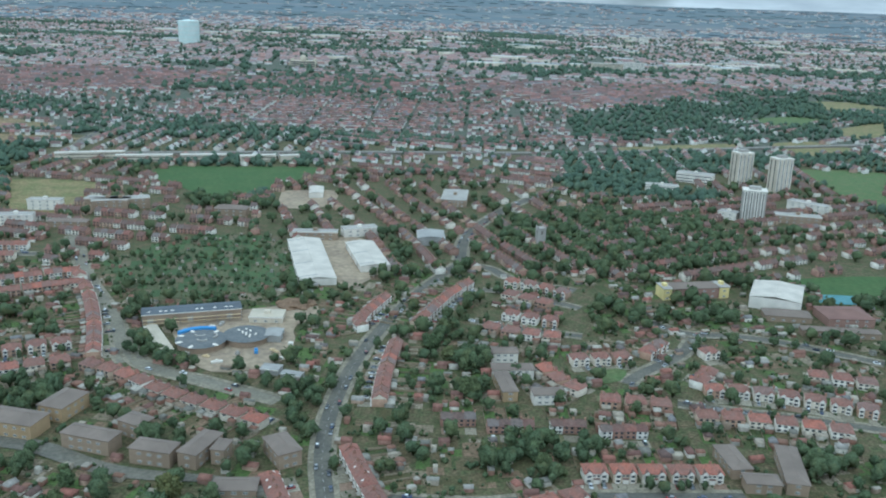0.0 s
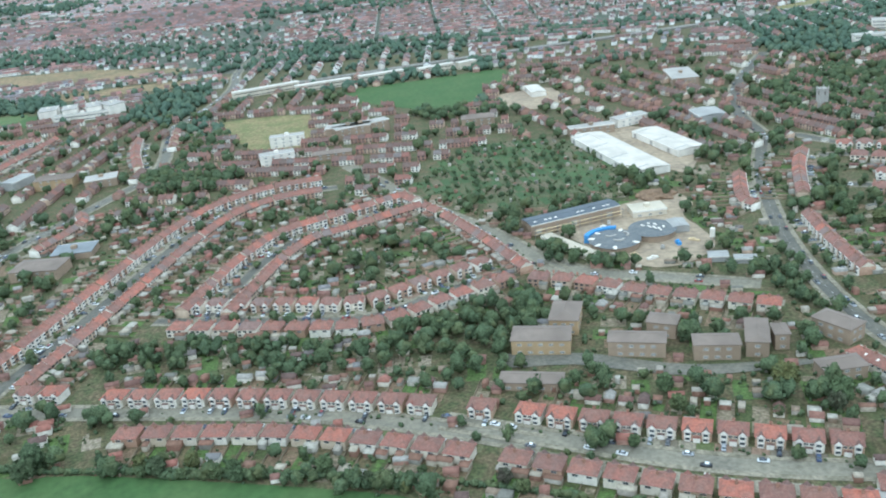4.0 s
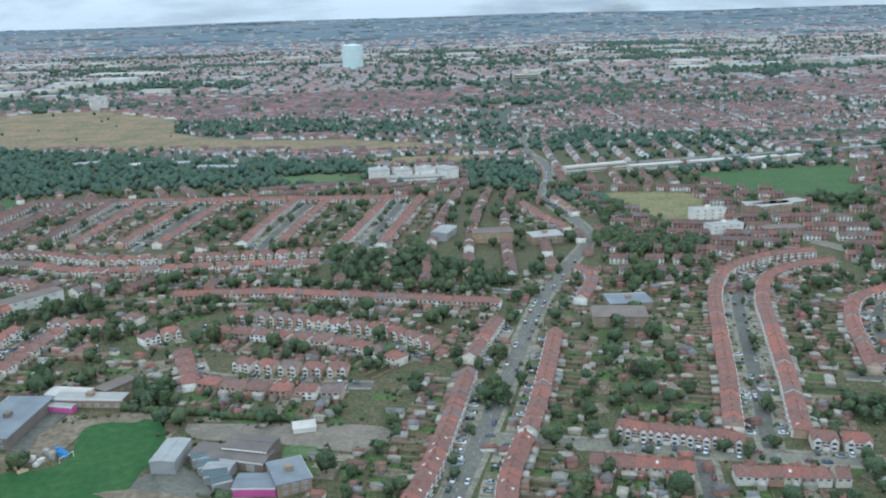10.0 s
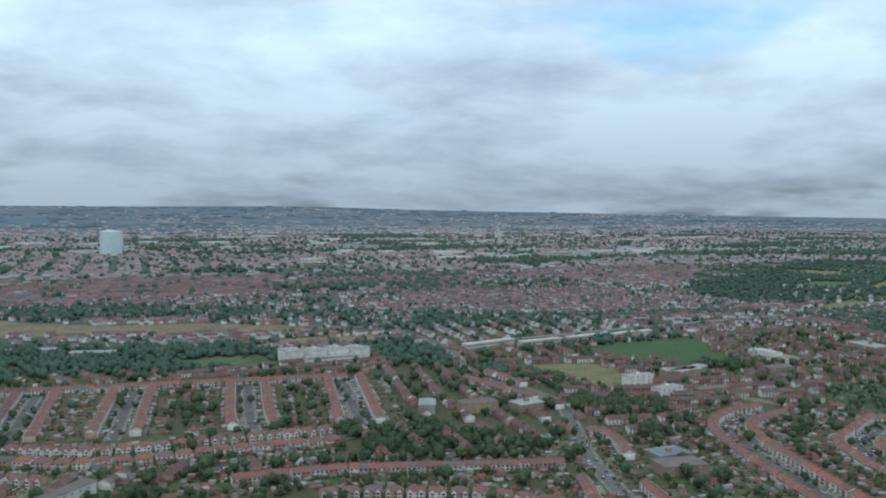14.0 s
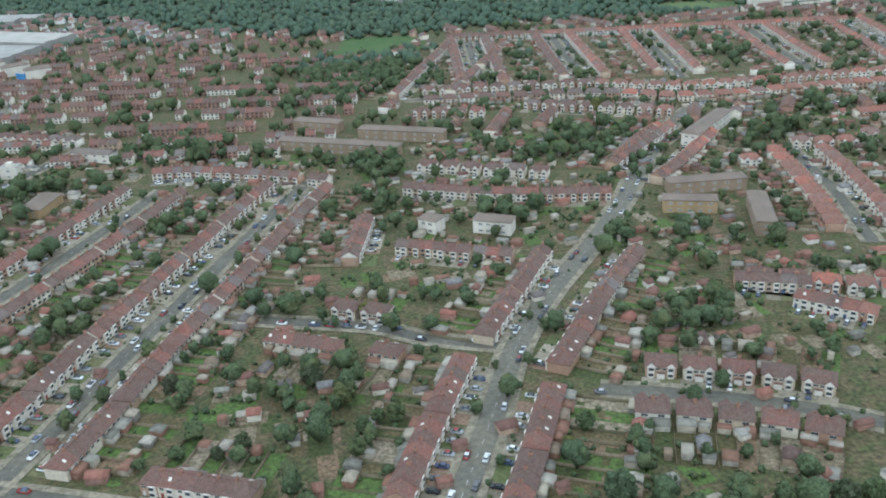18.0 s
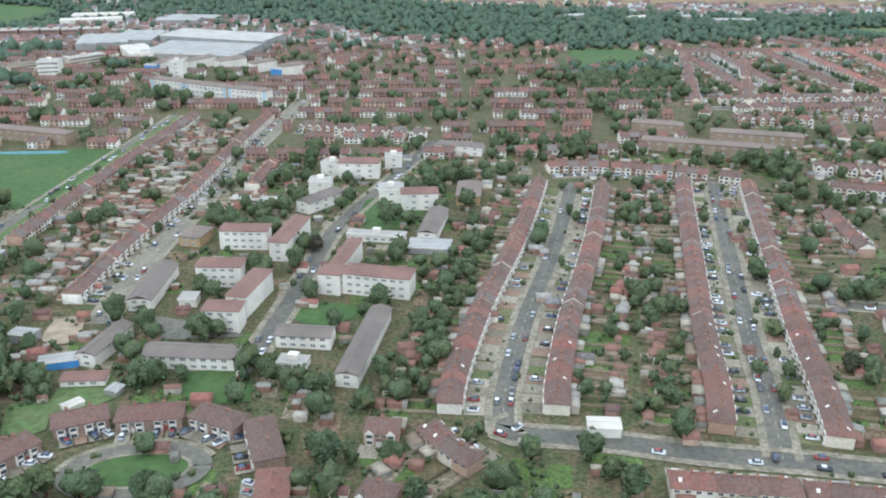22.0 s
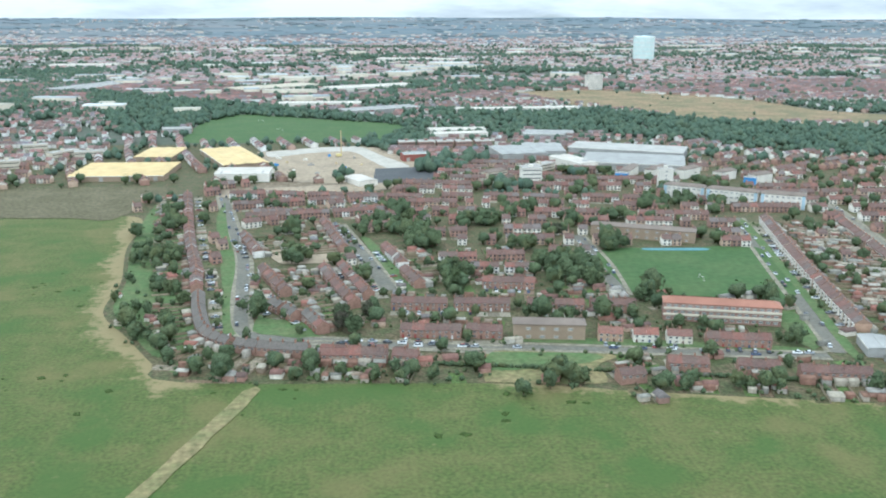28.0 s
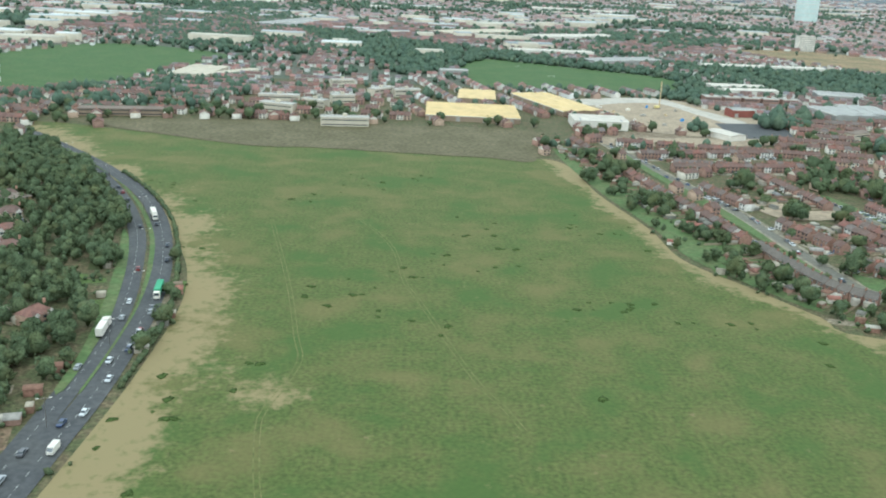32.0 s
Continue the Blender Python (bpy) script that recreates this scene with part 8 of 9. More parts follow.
    if roof == "orange_tile":
        step = 3.4
        for k in range(1, storeys):
            part("storey_band", Shape().box(-L / 2, L / 2, -D / 2 - 0.9, -D / 2 - 0.01, k * tall - 0.15, k * tall + 0.75, 0, bottom=True), "cover_beige", ob)
    if kind in ("long_flats",) or mid[1] > 900:
        for k in range(min(storeys, 12)):
            if L < 30 and D < 20 and mid[0] > -700:
                continue
            part("window_band", Shape().box(-L / 2 + 0.8, L / 2 - 0.8, -D / 2 - 0.04, -D / 2 - 0.01, k * tall + 1.2, k * tall + 2.0, 0, bottom=True), "glass", ob)
        return
    for k in range(storeys):
        n = max(1, int((L - 1.5) / step))
        for i in range(n):
            x = (i - (n - 1) / 2) * step
            part("window", PANE_MESH, "", ob, m=pose(x, -D / 2 + 0.02, k * tall + 0.9, 0, 0, 180))
        # the gable end that faces the flight
        for sx, rz in ((-1, 90), (1, -90)):
            if abs(math.cos(radians(turn))) < 0.75:
                n = max(1, int((D - 1.5) / 4))
                for i in range(n):
                    part("window", PANE_MESH, "", ob, m=pose(sx * (L / 2 - 0.02), (i - (n - 1) / 2) * 4, k * tall + 0.9, 0, 0, rz))


for b_ in BLOCKS:
    block_thing(*b_)


def banded_tower(x, y, w, d, h, turn, body, stripe, label):
    """A residential tower with upright bands of balconies between brick piers."""
    ob = new("tower_block", Shape().box(-w / 2, w / 2, -d / 2, d / 2, 0, h).mesh("tower_block", ["cover_" + body]))
    ob.matrix_basis = pose(x, y, 0, 0, 0, turn)
    tagged(ob, label, "tower block", "towers beside the playing fields")
    part("roof", Shape().box(-w / 2 - 0.3, w / 2 + 0.3, -d / 2 - 0.3, d / 2 + 0.3, h, h + 0.8, 0, bottom=True), "cover_white", ob)
    part("roof_house", Shape().box(-w / 4, w / 4, -d / 4, d / 4, h + 0.8, h + 3.6), "cover_flat_grey", ob)
    for u in (-0.36, -0.12, 0.12, 0.36):
        stack = part("balcony_band", Shape().box(u * w - w * 0.07, u * w + w * 0.07, -d / 2 - 0.9, -d / 2 + 0.02, 2.6, h - 0.4, 0, bottom=True), "cover_" + stripe, ob)
        part("window", Shape().box(u * w - w * 0.02, u * w + w * 0.02, -d / 2 - 0.95, -d / 2 - 0.88, 3, h - 1, 0, bottom=True), "glass", stack)
    for sx in (-1, 1):
        for v in (-0.25, 0.25):
            part("window", Shape().box(sx * w / 2 - 0.05, sx * w / 2 + 0.05, v * d - 0.8, v * d + 0.8, 3, h - 1.5, 0, bottom=True), "glass", ob)


banded_tower(344.5, 1003, 20, 15, 38, 14, "beige", "white", "tall beige residential tower with upright white balcony bands")
banded_tower(377.5, 973, 20, 15, 38, 14, "beige", "white", "tall beige residential tower with upright white balcony bands")
banded_tower(303.5, 838, 22, 15, 30.5, -16, "flat_grey", "white", "white residential tower with dark window columns")


def parade(p, q, d=11.0):
    """Shops with a dark mansard storey and a row of white dormers."""
    (ax, ay), (bx, by) = p, q
    w, t = math.hypot(bx - ax, by - ay), math.atan2(by - ay, bx - ax)
    ob = new("shop_parade", Shape().box(-w / 2, w / 2, 0, d, 0, 6.4).mesh("shop_parade", ["brick_brown"]))
    ob.matrix_basis = pose((ax + bx) / 2, (ay + by) / 2, 0, 0, 0, math.degrees(t))
    tagged(ob, "brick parade of shops with dark mansard roof and white dormers", "shop parade")
    v = [(-w / 2 - 0.3, -0.4, 6.4), (w / 2 + 0.3, -0.4, 6.4), (w / 2 + 0.3, d + 0.4, 6.4), (-w / 2 - 0.3, d + 0.4, 6.4), (-w / 2 + 0.8, 1.2, 9.4), (w / 2 - 0.8, 1.2, 9.4), (w / 2 - 0.8, d - 1.2, 9.4), (-w / 2 + 0.8, d - 1.2, 9.4)]
    roof = part("mansard_roof", Shape().add(v, [(0, 1, 5, 4), (1, 2, 6, 5), (2, 3, 7, 6), (3, 0, 4, 7), (4, 5, 6, 7), (3, 2, 1, 0)]), "cover_slate", ob)
    n = 13
    for i in range(n):
        x = (i - (n - 1) / 2) * (w - 2) / n
        dormer = part("dormer", Shape().box(x - 0.6, x + 0.6, -0.15, 1.6, 6.9, 8.7, 0, bottom=True), "white_paint", roof)
        if i % 2 == 0:
            part("window", PANE_MESH, "", ob, m=pose(x, 0.02, 3.9, 0, 0, 180))
    for i in range(6):
        x = (i - 2.5) * w / 6
        part("shop_front", Shape().box(x - w / 13, x + w / 13, -0.12, 0.02, 0.3, 2.4, 0, bottom=True), "glass", ob)
        part("fascia", Shape().box(x - w / 12.4, x + w / 12.4, -0.6, 0.02, 2.5, 3.1, 0, bottom=True), "cover_white" if i % 3 else "cover_blue_wall", ob)


parade((-85.0, 277.8), (-55.1, 277.3))


def hoarding(pts):
    """A pale wall round the building plot."""
    root = None
    for (ax, ay), (bx, by) in zip(pts, pts[1:]):
        w = math.hypot(bx - ax, by - ay)
        m = pose((ax + bx) / 2, (ay + by) / 2, 0, 0, 0, math.degrees(math.atan2(by - ay, bx - ax)))
        me = Shape().box(-w / 2, w / 2, -0.15, 0.15, 0, 2.2).mesh("boundary_wall", ["cover_beige"])
        if root is None:
            root = tagged(new("boundary_wall", me), "long pale wall round a bare building plot", "wall")
            root.matrix_basis = m
        else:
            part("wall_section", me, "", root, m=root.matrix_basis.inverted() @ m)


hoarding([(-57.6, 256.4), (-30.2, 268.1), (-14.4, 255.7)])


def church_tower(x, y):
    ob = new("church_tower", Shape().box(-3.4, 3.4, -3.4, 3.4, 0, 17).mesh("church_tower", ["cover_flat_grey"]))
    ob.matrix_basis = pose(x, y, 0, 0, 0, 12)
    tagged(ob, "square grey stone church tower rising among trees", "church tower")
    for u in (-1, 1):
        for v in (-1, 1):
            part("pinnacle", Shape().box(u * 3.1 - 0.4, u * 3.1 + 0.4, v * 3.1 - 0.4, v * 3.1 + 0.4, 17, 18.8), "cover_flat_grey", ob)
    part("parapet", Shape().box(-3.6, 3.6, -3.6, 3.6, 16.4, 17.2, 0, bottom=True), "cover_flat_grey", ob)
    for rz in (0, 90, 180, 270):
        part("louvre", Shape().box(-0.7, 0.7, 3.38, 3.45, 12, 15, 0, bottom=True), "cover_dark_roof", ob, m=pose(0, 0, 0, 0, 0, rz))


church_tower(88, 724)


# ---- landmarks far off ----
def ring_shape(r, z0, z1, n=48, rib=0.0):
    s = Shape()
    v = []
    for z in (z0, z1):
        for i in range(n):
            rr = r + (rib if i % 2 else 0)
            v.append((rr * math.cos(2 * math.pi * i / n), rr * math.sin(2 * math.pi * i / n), z))
    s.add(v, [(i, (i + 1) % n, n + (i + 1) % n, n + i) for i in range(n)] + [tuple(range(n, 2 * n))])
    return s


material("holder_steel", [(0.60, 0.70, 0.67)], grain=0.06, size=8, blotch=(0.68, 0.74, 0.71), blotch_size=20, rough=0.6)
holder = new("gasholder", ring_shape(32, 0, 90, 96, 0.8).mesh("gasholder", ["holder_steel"]))
holder.matrix_basis = pose(-809, 2958, -17)
tagged(holder, "huge pale blue-green cylindrical gasholder with ribbed steel walls", "gasholder")
for z_ in (20, 33, 46, 59, 72, 87):
    part("gallery", ring_shape(33.6, z_, z_ + 1.0, 48), "white_paint", holder)
part("crown", Shape().add([(31 * math.cos(i * math.pi / 12), 31 * math.sin(i * math.pi / 12), 90) for i in range(24)] + [(0, 0, 94)], [(i, (i + 1) % 24, 24) for i in range(24)]), "holder_steel", holder)


def temple():
    ob = new("temple", Shape().box(-32, 32, -16, 16, 0, 17).mesh("temple", ["cover_beige_roof"]))
    ob.matrix_basis = pose(-341, 2275, 0)
    tagged(ob, "large cream temple with a dome and corner turrets", "temple")
    for x, y, r, z in ((0, 0, 9, 17), (-28, -12, 3.5, 17), (28, -12, 3.5, 17), (-28, 12, 3.5, 17), (28, 12, 3.5, 17)):
        s = Shape()
        prof = [(r, 0), (r * 1.02, r * 0.5), (r * 0.85, r * 1.0), (r * 0.5, r * 1.35), (r * 0.1, r * 1.6)]
        v = [(q * math.cos(i * math.pi / 8), q * math.sin(i * math.pi / 8), zz) for q, zz in prof for i in range(16)]
        s.add(v, [(a * 16 + i, a * 16 + (i + 1) % 16, a * 16 + 16 + (i + 1) % 16, a * 16 + 16 + i) for a in range(4) for i in range(16)])
        part("dome", s, "cover_beige_roof", ob, m=pose(x, y, z))
    for k in range(3):
        part("window_band", Shape().box(-30, 30, -16.1, -16.02, 3 + k * 5, 5.5 + k * 5, 0, bottom=True), "glass", ob)


temple()


# ---- building site of the school: round pavilions, tarpaulin, silo ----
material("grey_felt", [(0.125, 0.132, 0.135)], grain=0.15, size=1.5, blotch=(0.16, 0.165, 0.165), blotch_size=5)


def arc_slab(r0, r1, a0, a1, z0, z1, n=12):
    """A curved slab between two radii and two angles."""
    s = Shape()
    v = [(r * math.cos(a), r * math.sin(a), z) for a in np.linspace(a0, a1, n) for r, z in ((r0, z0), (r1, z0), (r1, z1), (r0, z1))]
    f = [(4 * k + i, 4 * k + (i + 1) % 4, 4 * k + 4 + (i + 1) % 4, 4 * k + 4 + i) for k in range(n - 1) for i in range(4)]
    return s.add(v, f + [(3, 2, 1, 0), (4 * n - 4, 4 * n - 3, 4 * n - 2, 4 * n - 1)])


def pavilion(x, y, r, h, petals):
    ob = new("round_pavilion", ring_shape(r, 0, h, 28).mesh("round_pavilion", ["cover_brown_brick"]))
    ob.matrix_basis = pose(x, y, 0)
    tagged(ob, "round unfinished pavilion with a grey felt roof and pale curved rooflights" if petals else "round unfinished pavilion with a plain grey roof", "pavilion")
    n = 28
    rim = [((r + 1) * math.cos(2 * math.pi * i / n), (r + 1) * math.sin(2 * math.pi * i / n), h) for i in range(n)]
    part("roof", Shape().add(rim + [(0, 0, h + 1.6)], [(i, (i + 1) % n, n) for i in range(n)]), "grey_felt", ob)
    if petals:
        for cx, cy, a0 in ((-1.5, 4.5, 3.5), (1.5, -2.5, 3.5), (5.5, 3.0, 5.2)):
            part("curved_rooflight", arc_slab(2.6, 3.6, a0, a0 + 2.4, 0, 0.9), "cover_flat_grey", ob, m=pose(cx, cy, h + 0.7))
        for a in (2.2, 2.9, 3.7, 4.5, 5.6, 1.1):
            s = Shape().add([(2.6 * math.cos(q), 1.3 * math.sin(q), 0) for q in np.linspace(0, 5.7, 10)] + [(0, 0, 0.8)], [(i, (i + 1) % 10, 10) for i in range(10)])
            part("canopy", s, "cover_white", ob, m=pose(r * 0.93 * math.cos(a), r * 0.93 * math.sin(a), h + 0.25, 0, 0, math.degrees(a)))
    else:
        for k, (u, v, w) in enumerate(((-5, 3, 3), (-1, 5, 2), (2, 2, 3), (-2, -1, 4), (0.5, -3, 5), (3, -5, 5), (6, -2, 3))):
            part("insulation_sheet", Shape().box(-0.5, 0.5, -w / 2, w / 2, 0, 0.3), "cover_white", ob, m=pose(u, v, h + 1.6 * (1 - math.hypot(u, v) / r) + 0.05, 0, 0, 35 - 6 * k))


def scaffold(p, q, h):
    """Poles and boards before a wall, two lifts high."""
    w = math.hypot(q[0] - p[0], q[1] - p[1])
    root = new("scaffold", Shape().box(-w / 2, w / 2, -0.5, 0.5, 2.2, 2.35).mesh("scaffold", ["cover_timber"]))
    root.matrix_basis = pose((p[0] + q[0]) / 2, (p[1] + q[1]) / 2, 0, 0, 0, math.degrees(math.atan2(q[1] - p[1], q[0] - p[0])))
    tagged(root, "builders' scaffold with timber boards before a brick wall", "scaffold")
    part("board", Shape().box(-w / 2, w / 2, -0.5, 0.5, 4.4, 4.55), "cover_timber", root)
    for x in np.linspace(-w / 2, w / 2, 9):
        part("pole", Shape().box(x - 0.12, x + 0.12, -0.65, -0.45, 0, h), "cover_mid_grey", root)


def rig(x, y):
    """A piling rig: tracked body and a tall lattice mast."""
    root = new("piling_rig", Shape().box(-2.5, 2.5, -1.6, 1.6, 0.9, 3.4).mesh("piling_rig", ["cover_yellow_wall"]))
    root.matrix_basis = pose(x, y, 0, 0, 0, 25)
    tagged(root, "tall yellow piling rig on the sandy building ground", "piling rig")
    for sy in (-1.5, 1.5):
        part("track", Shape().box(-2.8, 2.8, sy - 0.5, sy + 0.5, 0, 0.95), "cover_slate", root)
    mast = part("mast", Shape().box(2.6, 3.1, -0.7, -0.4, 0, 28).box(2.6, 3.1, 0.4, 0.7, 0, 28), "cover_timber", root)
    for z in np.arange(1, 28, 3.0):
        part("rung", Shape().box(2.65, 3.05, -0.4, 0.4, z, z + 0.3), "cover_timber", mast)


def silo(x, y):
    root = new("silo", ring_shape(1.5, 2.0, 7.0, 16).mesh("silo", ["cover_white"]))
    root.matrix_basis = pose(x, y, 0)
    tagged(root, "small white steel silo on the building site", "silo")
    for k in range(4):
        a = math.pi / 4 + k * math.pi / 2
        part("leg", Shape().box(1.2 * math.cos(a) - 0.12, 1.2 * math.cos(a) + 0.12, 1.2 * math.sin(a) - 0.12, 1.2 * math.sin(a) + 0.12, 0, 2.05), "cover_mid_grey", root)


def heap(x, y, r, h):
    """A mound of dug earth."""
    bm = bmesh.new()
    bmesh.ops.create_icosphere(bm, subdivisions=4, radius=1.0)
    bmesh.ops.delete(bm, geom=[v for v in bm.verts if v.co.z < -0.1], context="VERTS")
    for v in bm.verts:
        k = 1 + 0.3 * noise.noise(v.co * 2.1) + 0.1 * noise.noise(v.co * 6)
        v.co = Vector((v.co.x * r * k, v.co.y * r * 0.8 * k, v.co.z * h * k))
    me = bpy.data.meshes.new("earth_heap")
    bm.to_mesh(me)
    bm.free()
    me.materials.append(MATS["dug_earth"])
    ob = new("earth_heap", me)
    ob.matrix_basis = pose(x, y, 0.1)
    tagged(ob, "broad heap of brown dug earth", "earth heap")


material("dug_earth", [(0.22, 0.145, 0.09)], grain=0.3, size=1.5, blotch=(0.17, 0.115, 0.075), blotch_size=5, rough=0.95)


def site_things():
    for k, (x, y) in enumerate(SITE_STACKS):
        s = Shape().box(-1.2 - (k % 3), 1.2 + (k % 3), -1.0, 1.0, 0, 1.0 + 0.4 * (k % 4), 0)
        s.box(-1.0, 0.6, -0.8, 0.5, 1.0 + 0.4 * (k % 4), 1.7 + 0.4 * (k % 4), 0)
        ob = new("material_pile", s.mesh("material_pile", ["cover_" + ("timber", "white", "flat_grey", "blue_wall")[k % 4]]))
        ob.matrix_basis = pose(x, y, 0, 0, 0, 40 * k)
        tagged(ob, "pile of building material on the bare ground", "material pile", "piles on the building sites")


# ---- allotments ----
BEDS = []


def build_allotments():
    rng = np.random.default_rng(31)
    for pts in ALLOTMENTS:
        xs, ys = zip(*pts)
        for gx in np.arange(min(xs), max(xs), 7.0):
            for gy in np.arange(min(ys), max(ys), 16.0):
                if not inside(pts, np.array([gx]), np.array([gy]))[0]:
                    continue
                BEDS.append((gx, gy, 0.045, 0.2, 6.2, 14.5, 1))
                if rng.random() < 0.35:
                    SHEDS.append((gx + rng.uniform(-2, 2), gy + 6, 0, 0.2, 2.2, 2.0, 0.95))
                for _ in range(rng.poisson(3.0)):
                    BUSHES.append((gx + rng.uniform(-3, 3), gy + rng.uniform(-7, 7), rng.uniform(0.6, 1.6)))
                if rng.random() < 0.5:
                    TREES.append((gx, gy, rng.uniform(4, 7), 0))


build_allotments()
site_things()
for p_ in PAVILIONS:
    pavilion(*p_)
tarp = new("tarpaulin", arc_slab(15.2, 18.0, 1.3, 2.7, 0.1, 5.2).mesh("tarpaulin", ["cover_blue_wall"]))
tarp.matrix_basis = pose(-136, 493, 0)
tagged(tarp, "bright blue tarpaulin over a curved unfinished wall", "tarpaulin")
scaffold((-178.5, 517.5), (-121.5, 535.2), 6.2)
rig(-1738, 1093)
silo(-82, 485)
heap(-92, 566, 13, 3.5)


# ---- trees, cars and the joined rest ----
def crown_shape(seed):
    """An uneven crown 1 m high of many lumps, each with ragged leaf sprays."""
    rng = np.random.default_rng(seed)
    s = Shape()
    v, f = lump(rng, 3, 0.36, 1.05, 2.3 * seed)
    s.add([(x, y, z + 0.58) for x, y, z in v], f, 0)
    for k in range(6):
        a, h = rng.uniform(0, 2 * math.pi), rng.uniform(0.34, 0.86)
        r = 0.29 * math.sqrt(max(0.1, 1 - ((h - 0.55) / 0.45) ** 2))
        v, f = lump(rng, 2, rng.uniform(0.13, 0.2), 0.9, 5.3 * k + seed)
        s.add([(p[0] + r * math.cos(a), p[1] + r * math.sin(a), p[2] + h) for p in v], f, 0)
    for k in range(340):
        a, h = rng.uniform(0, 2 * math.pi), rng.uniform(0.22, 0.98)
        r = rng.uniform(0.2, 0.5) * math.sqrt(max(0.05, 1 - ((h - 0.58) / 0.45) ** 2))
        c = np.array([r * math.cos(a), r * math.sin(a), h])
        d1, d2 = rng.normal(size=3) * 0.042, rng.normal(size=3) * 0.042
        s.add([c - d1, c + d2, c + d1 * 0.8, c - d2], [(0, 1, 2, 3)], 0)
    return s


CROWNS = [crown_shape(40 + i).mesh("crown", ["leaf"]) for i in range(5)]
TRUNKS = []
for i_ in range(3):
    t_ = Shape()
    n_ = 7
    rings = [(0.035, 0.0), (0.024, 0.12), (0.018, 0.35), (0.008, 0.6)]
    t_.add([(r * math.cos(2 * math.pi * i / n_) + 0.01 * i_ * z, r * math.sin(2 * math.pi * i / n_), z) for r, z in rings for i in range(n_)],
           [(a * n_ + i, a * n_ + (i + 1) % n_, (a + 1) * n_ + (i + 1) % n_, (a + 1) * n_ + i) for a in range(3) for i in range(n_)])
    for b in range(4):
        a = b * 1.6 + i_
        t_.add([(0.012, 0, 0.3), (-0.012, 0, 0.3), (0, 0.012, 0.32), (0.22 * math.cos(a), 0.22 * math.sin(a), 0.55)], [(0, 1, 3), (1, 2, 3), (2, 0, 3)])
    TRUNKS.append(t_.mesh("trunk", ["bark"]))


def tree(x, y, h, i):
    ob = new("tree", TRUNKS[i % 3])
    ob.matrix_basis = pose(x, y, 0, 0, 0, (x * 37) % 360) @ Matrix.Diagonal((0.88 * h, 0.88 * h, h * (0.8 + 0.02 * (i % 10)), 1))
    tagged(ob, "broad leafy green tree among gardens and houses", "tree", "trees near the path")
    part("crown", CROWNS[i % 5], "", ob)


CAR_BODY = Shape()
CAR_BODY.box(-2.15, 2.15, -0.86, 0.86, 0.28, 0.82, 0, bottom=True)
CAR_BODY.add([(-1.5, -0.8, 0.82), (1.2, -0.8, 0.82), (1.2, 0.8, 0.82), (-1.5, 0.8, 0.82), (-1.1, -0.66, 1.42), (0.45, -0.66, 1.42), (0.45, 0.66, 1.42), (-1.1, 0.66, 1.42)],
             [(0, 1, 5, 4), (1, 2, 6, 5), (2, 3, 7, 6), (3, 0, 4, 7), (4, 5, 6, 7)], 0)
CAR_MESH = CAR_BODY.mesh("car", ["car_paint"])
FRONT_GLASS = Shape().add([(0.5, -0.66, 1.38), (1.16, -0.76, 0.88), (1.16, 0.76, 0.88), (0.5, 0.66, 1.38)], [(0, 1, 2, 3)]).mesh("windscreen", ["glass"])
REAR_GLASS = Shape().add([(-1.13, -0.64, 1.38), (-1.46, -0.76, 0.88), (-1.46, 0.76, 0.88), (-1.13, 0.64, 1.38)], [(3, 2, 1, 0)]).mesh("rear_window", ["glass"])
SIDE_GLASS = [Shape().add([(-1.3, sy * 0.80, 0.88), (1.0, sy * 0.80, 0.88), (0.4, sy * 0.70, 1.36), (-1.05, sy * 0.70, 1.36)], [(0, 1, 2, 3) if sy < 0 else (3, 2, 1, 0)]).mesh("side_window", ["glass"]) for sy in (-1, 1)]
WHEEL = Shape()
WHEEL.add([(0.32 * math.cos(i * math.pi / 5), y, 0.32 * math.sin(i * math.pi / 5)) for y in (-0.1, 0.1) for i in range(10)],
          [(i, (i + 1) % 10, 10 + (i + 1) % 10, 10 + i) for i in range(10)] + [tuple(range(9, -1, -1)), tuple(range(10, 20))])
material("rubber", [(0.03, 0.03, 0.03)])
WHEEL_MESH = WHEEL.mesh("wheel", ["rubber"])
VAN = Shape().box(-2.6, 1.6, -0.98, 0.98, 0.35, 2.3, 0, bottom=True)
VAN.add([(1.6, -0.98, 0.35), (2.6, -0.9, 0.35), (2.6, 0.9, 0.35), (1.6, 0.98, 0.35), (1.6, -0.98, 2.2), (2.6, -0.9, 1.1), (2.6, 0.9, 1.1), (1.6, 0.98, 2.2)], [(0, 1, 5, 4), (1, 2, 6, 5), (2, 3, 7, 6), (4, 5, 6, 7)], 0)
VAN_MESH = VAN.mesh("van", ["white_paint"])
VAN_GLASS = Shape().add([(1.7, -0.85, 2.1), (2.5, -0.8, 1.22), (2.5, 0.8, 1.22), (1.7, 0.85, 2.1)], [(0, 1, 2, 3)]).mesh("windscreen", ["glass"])


def car(x, y, z, t, van=False):
    ob = new("van" if van else "car", VAN_MESH if van else CAR_MESH)
    ob.matrix_basis = pose(x, y, z, 0, 0, math.degrees(t))
    tagged(ob, "white panel van standing on the road" if van else "small car standing on the street or forecourt", "van" if van else "car", "vans" if van else "cars near the path")
    part("windscreen", VAN_GLASS if van else FRONT_GLASS, "", ob)
    if not van:
        part("rear_window", REAR_GLASS, "", ob)
        for glass in SIDE_GLASS:
            part("side_window", glass, "", ob)
    for u in (-1.35, 1.35):
        for v in (-0.8, 0.8):
            part("wheel", WHEEL_MESH, "", ob, m=pose(u, v, 0.32))


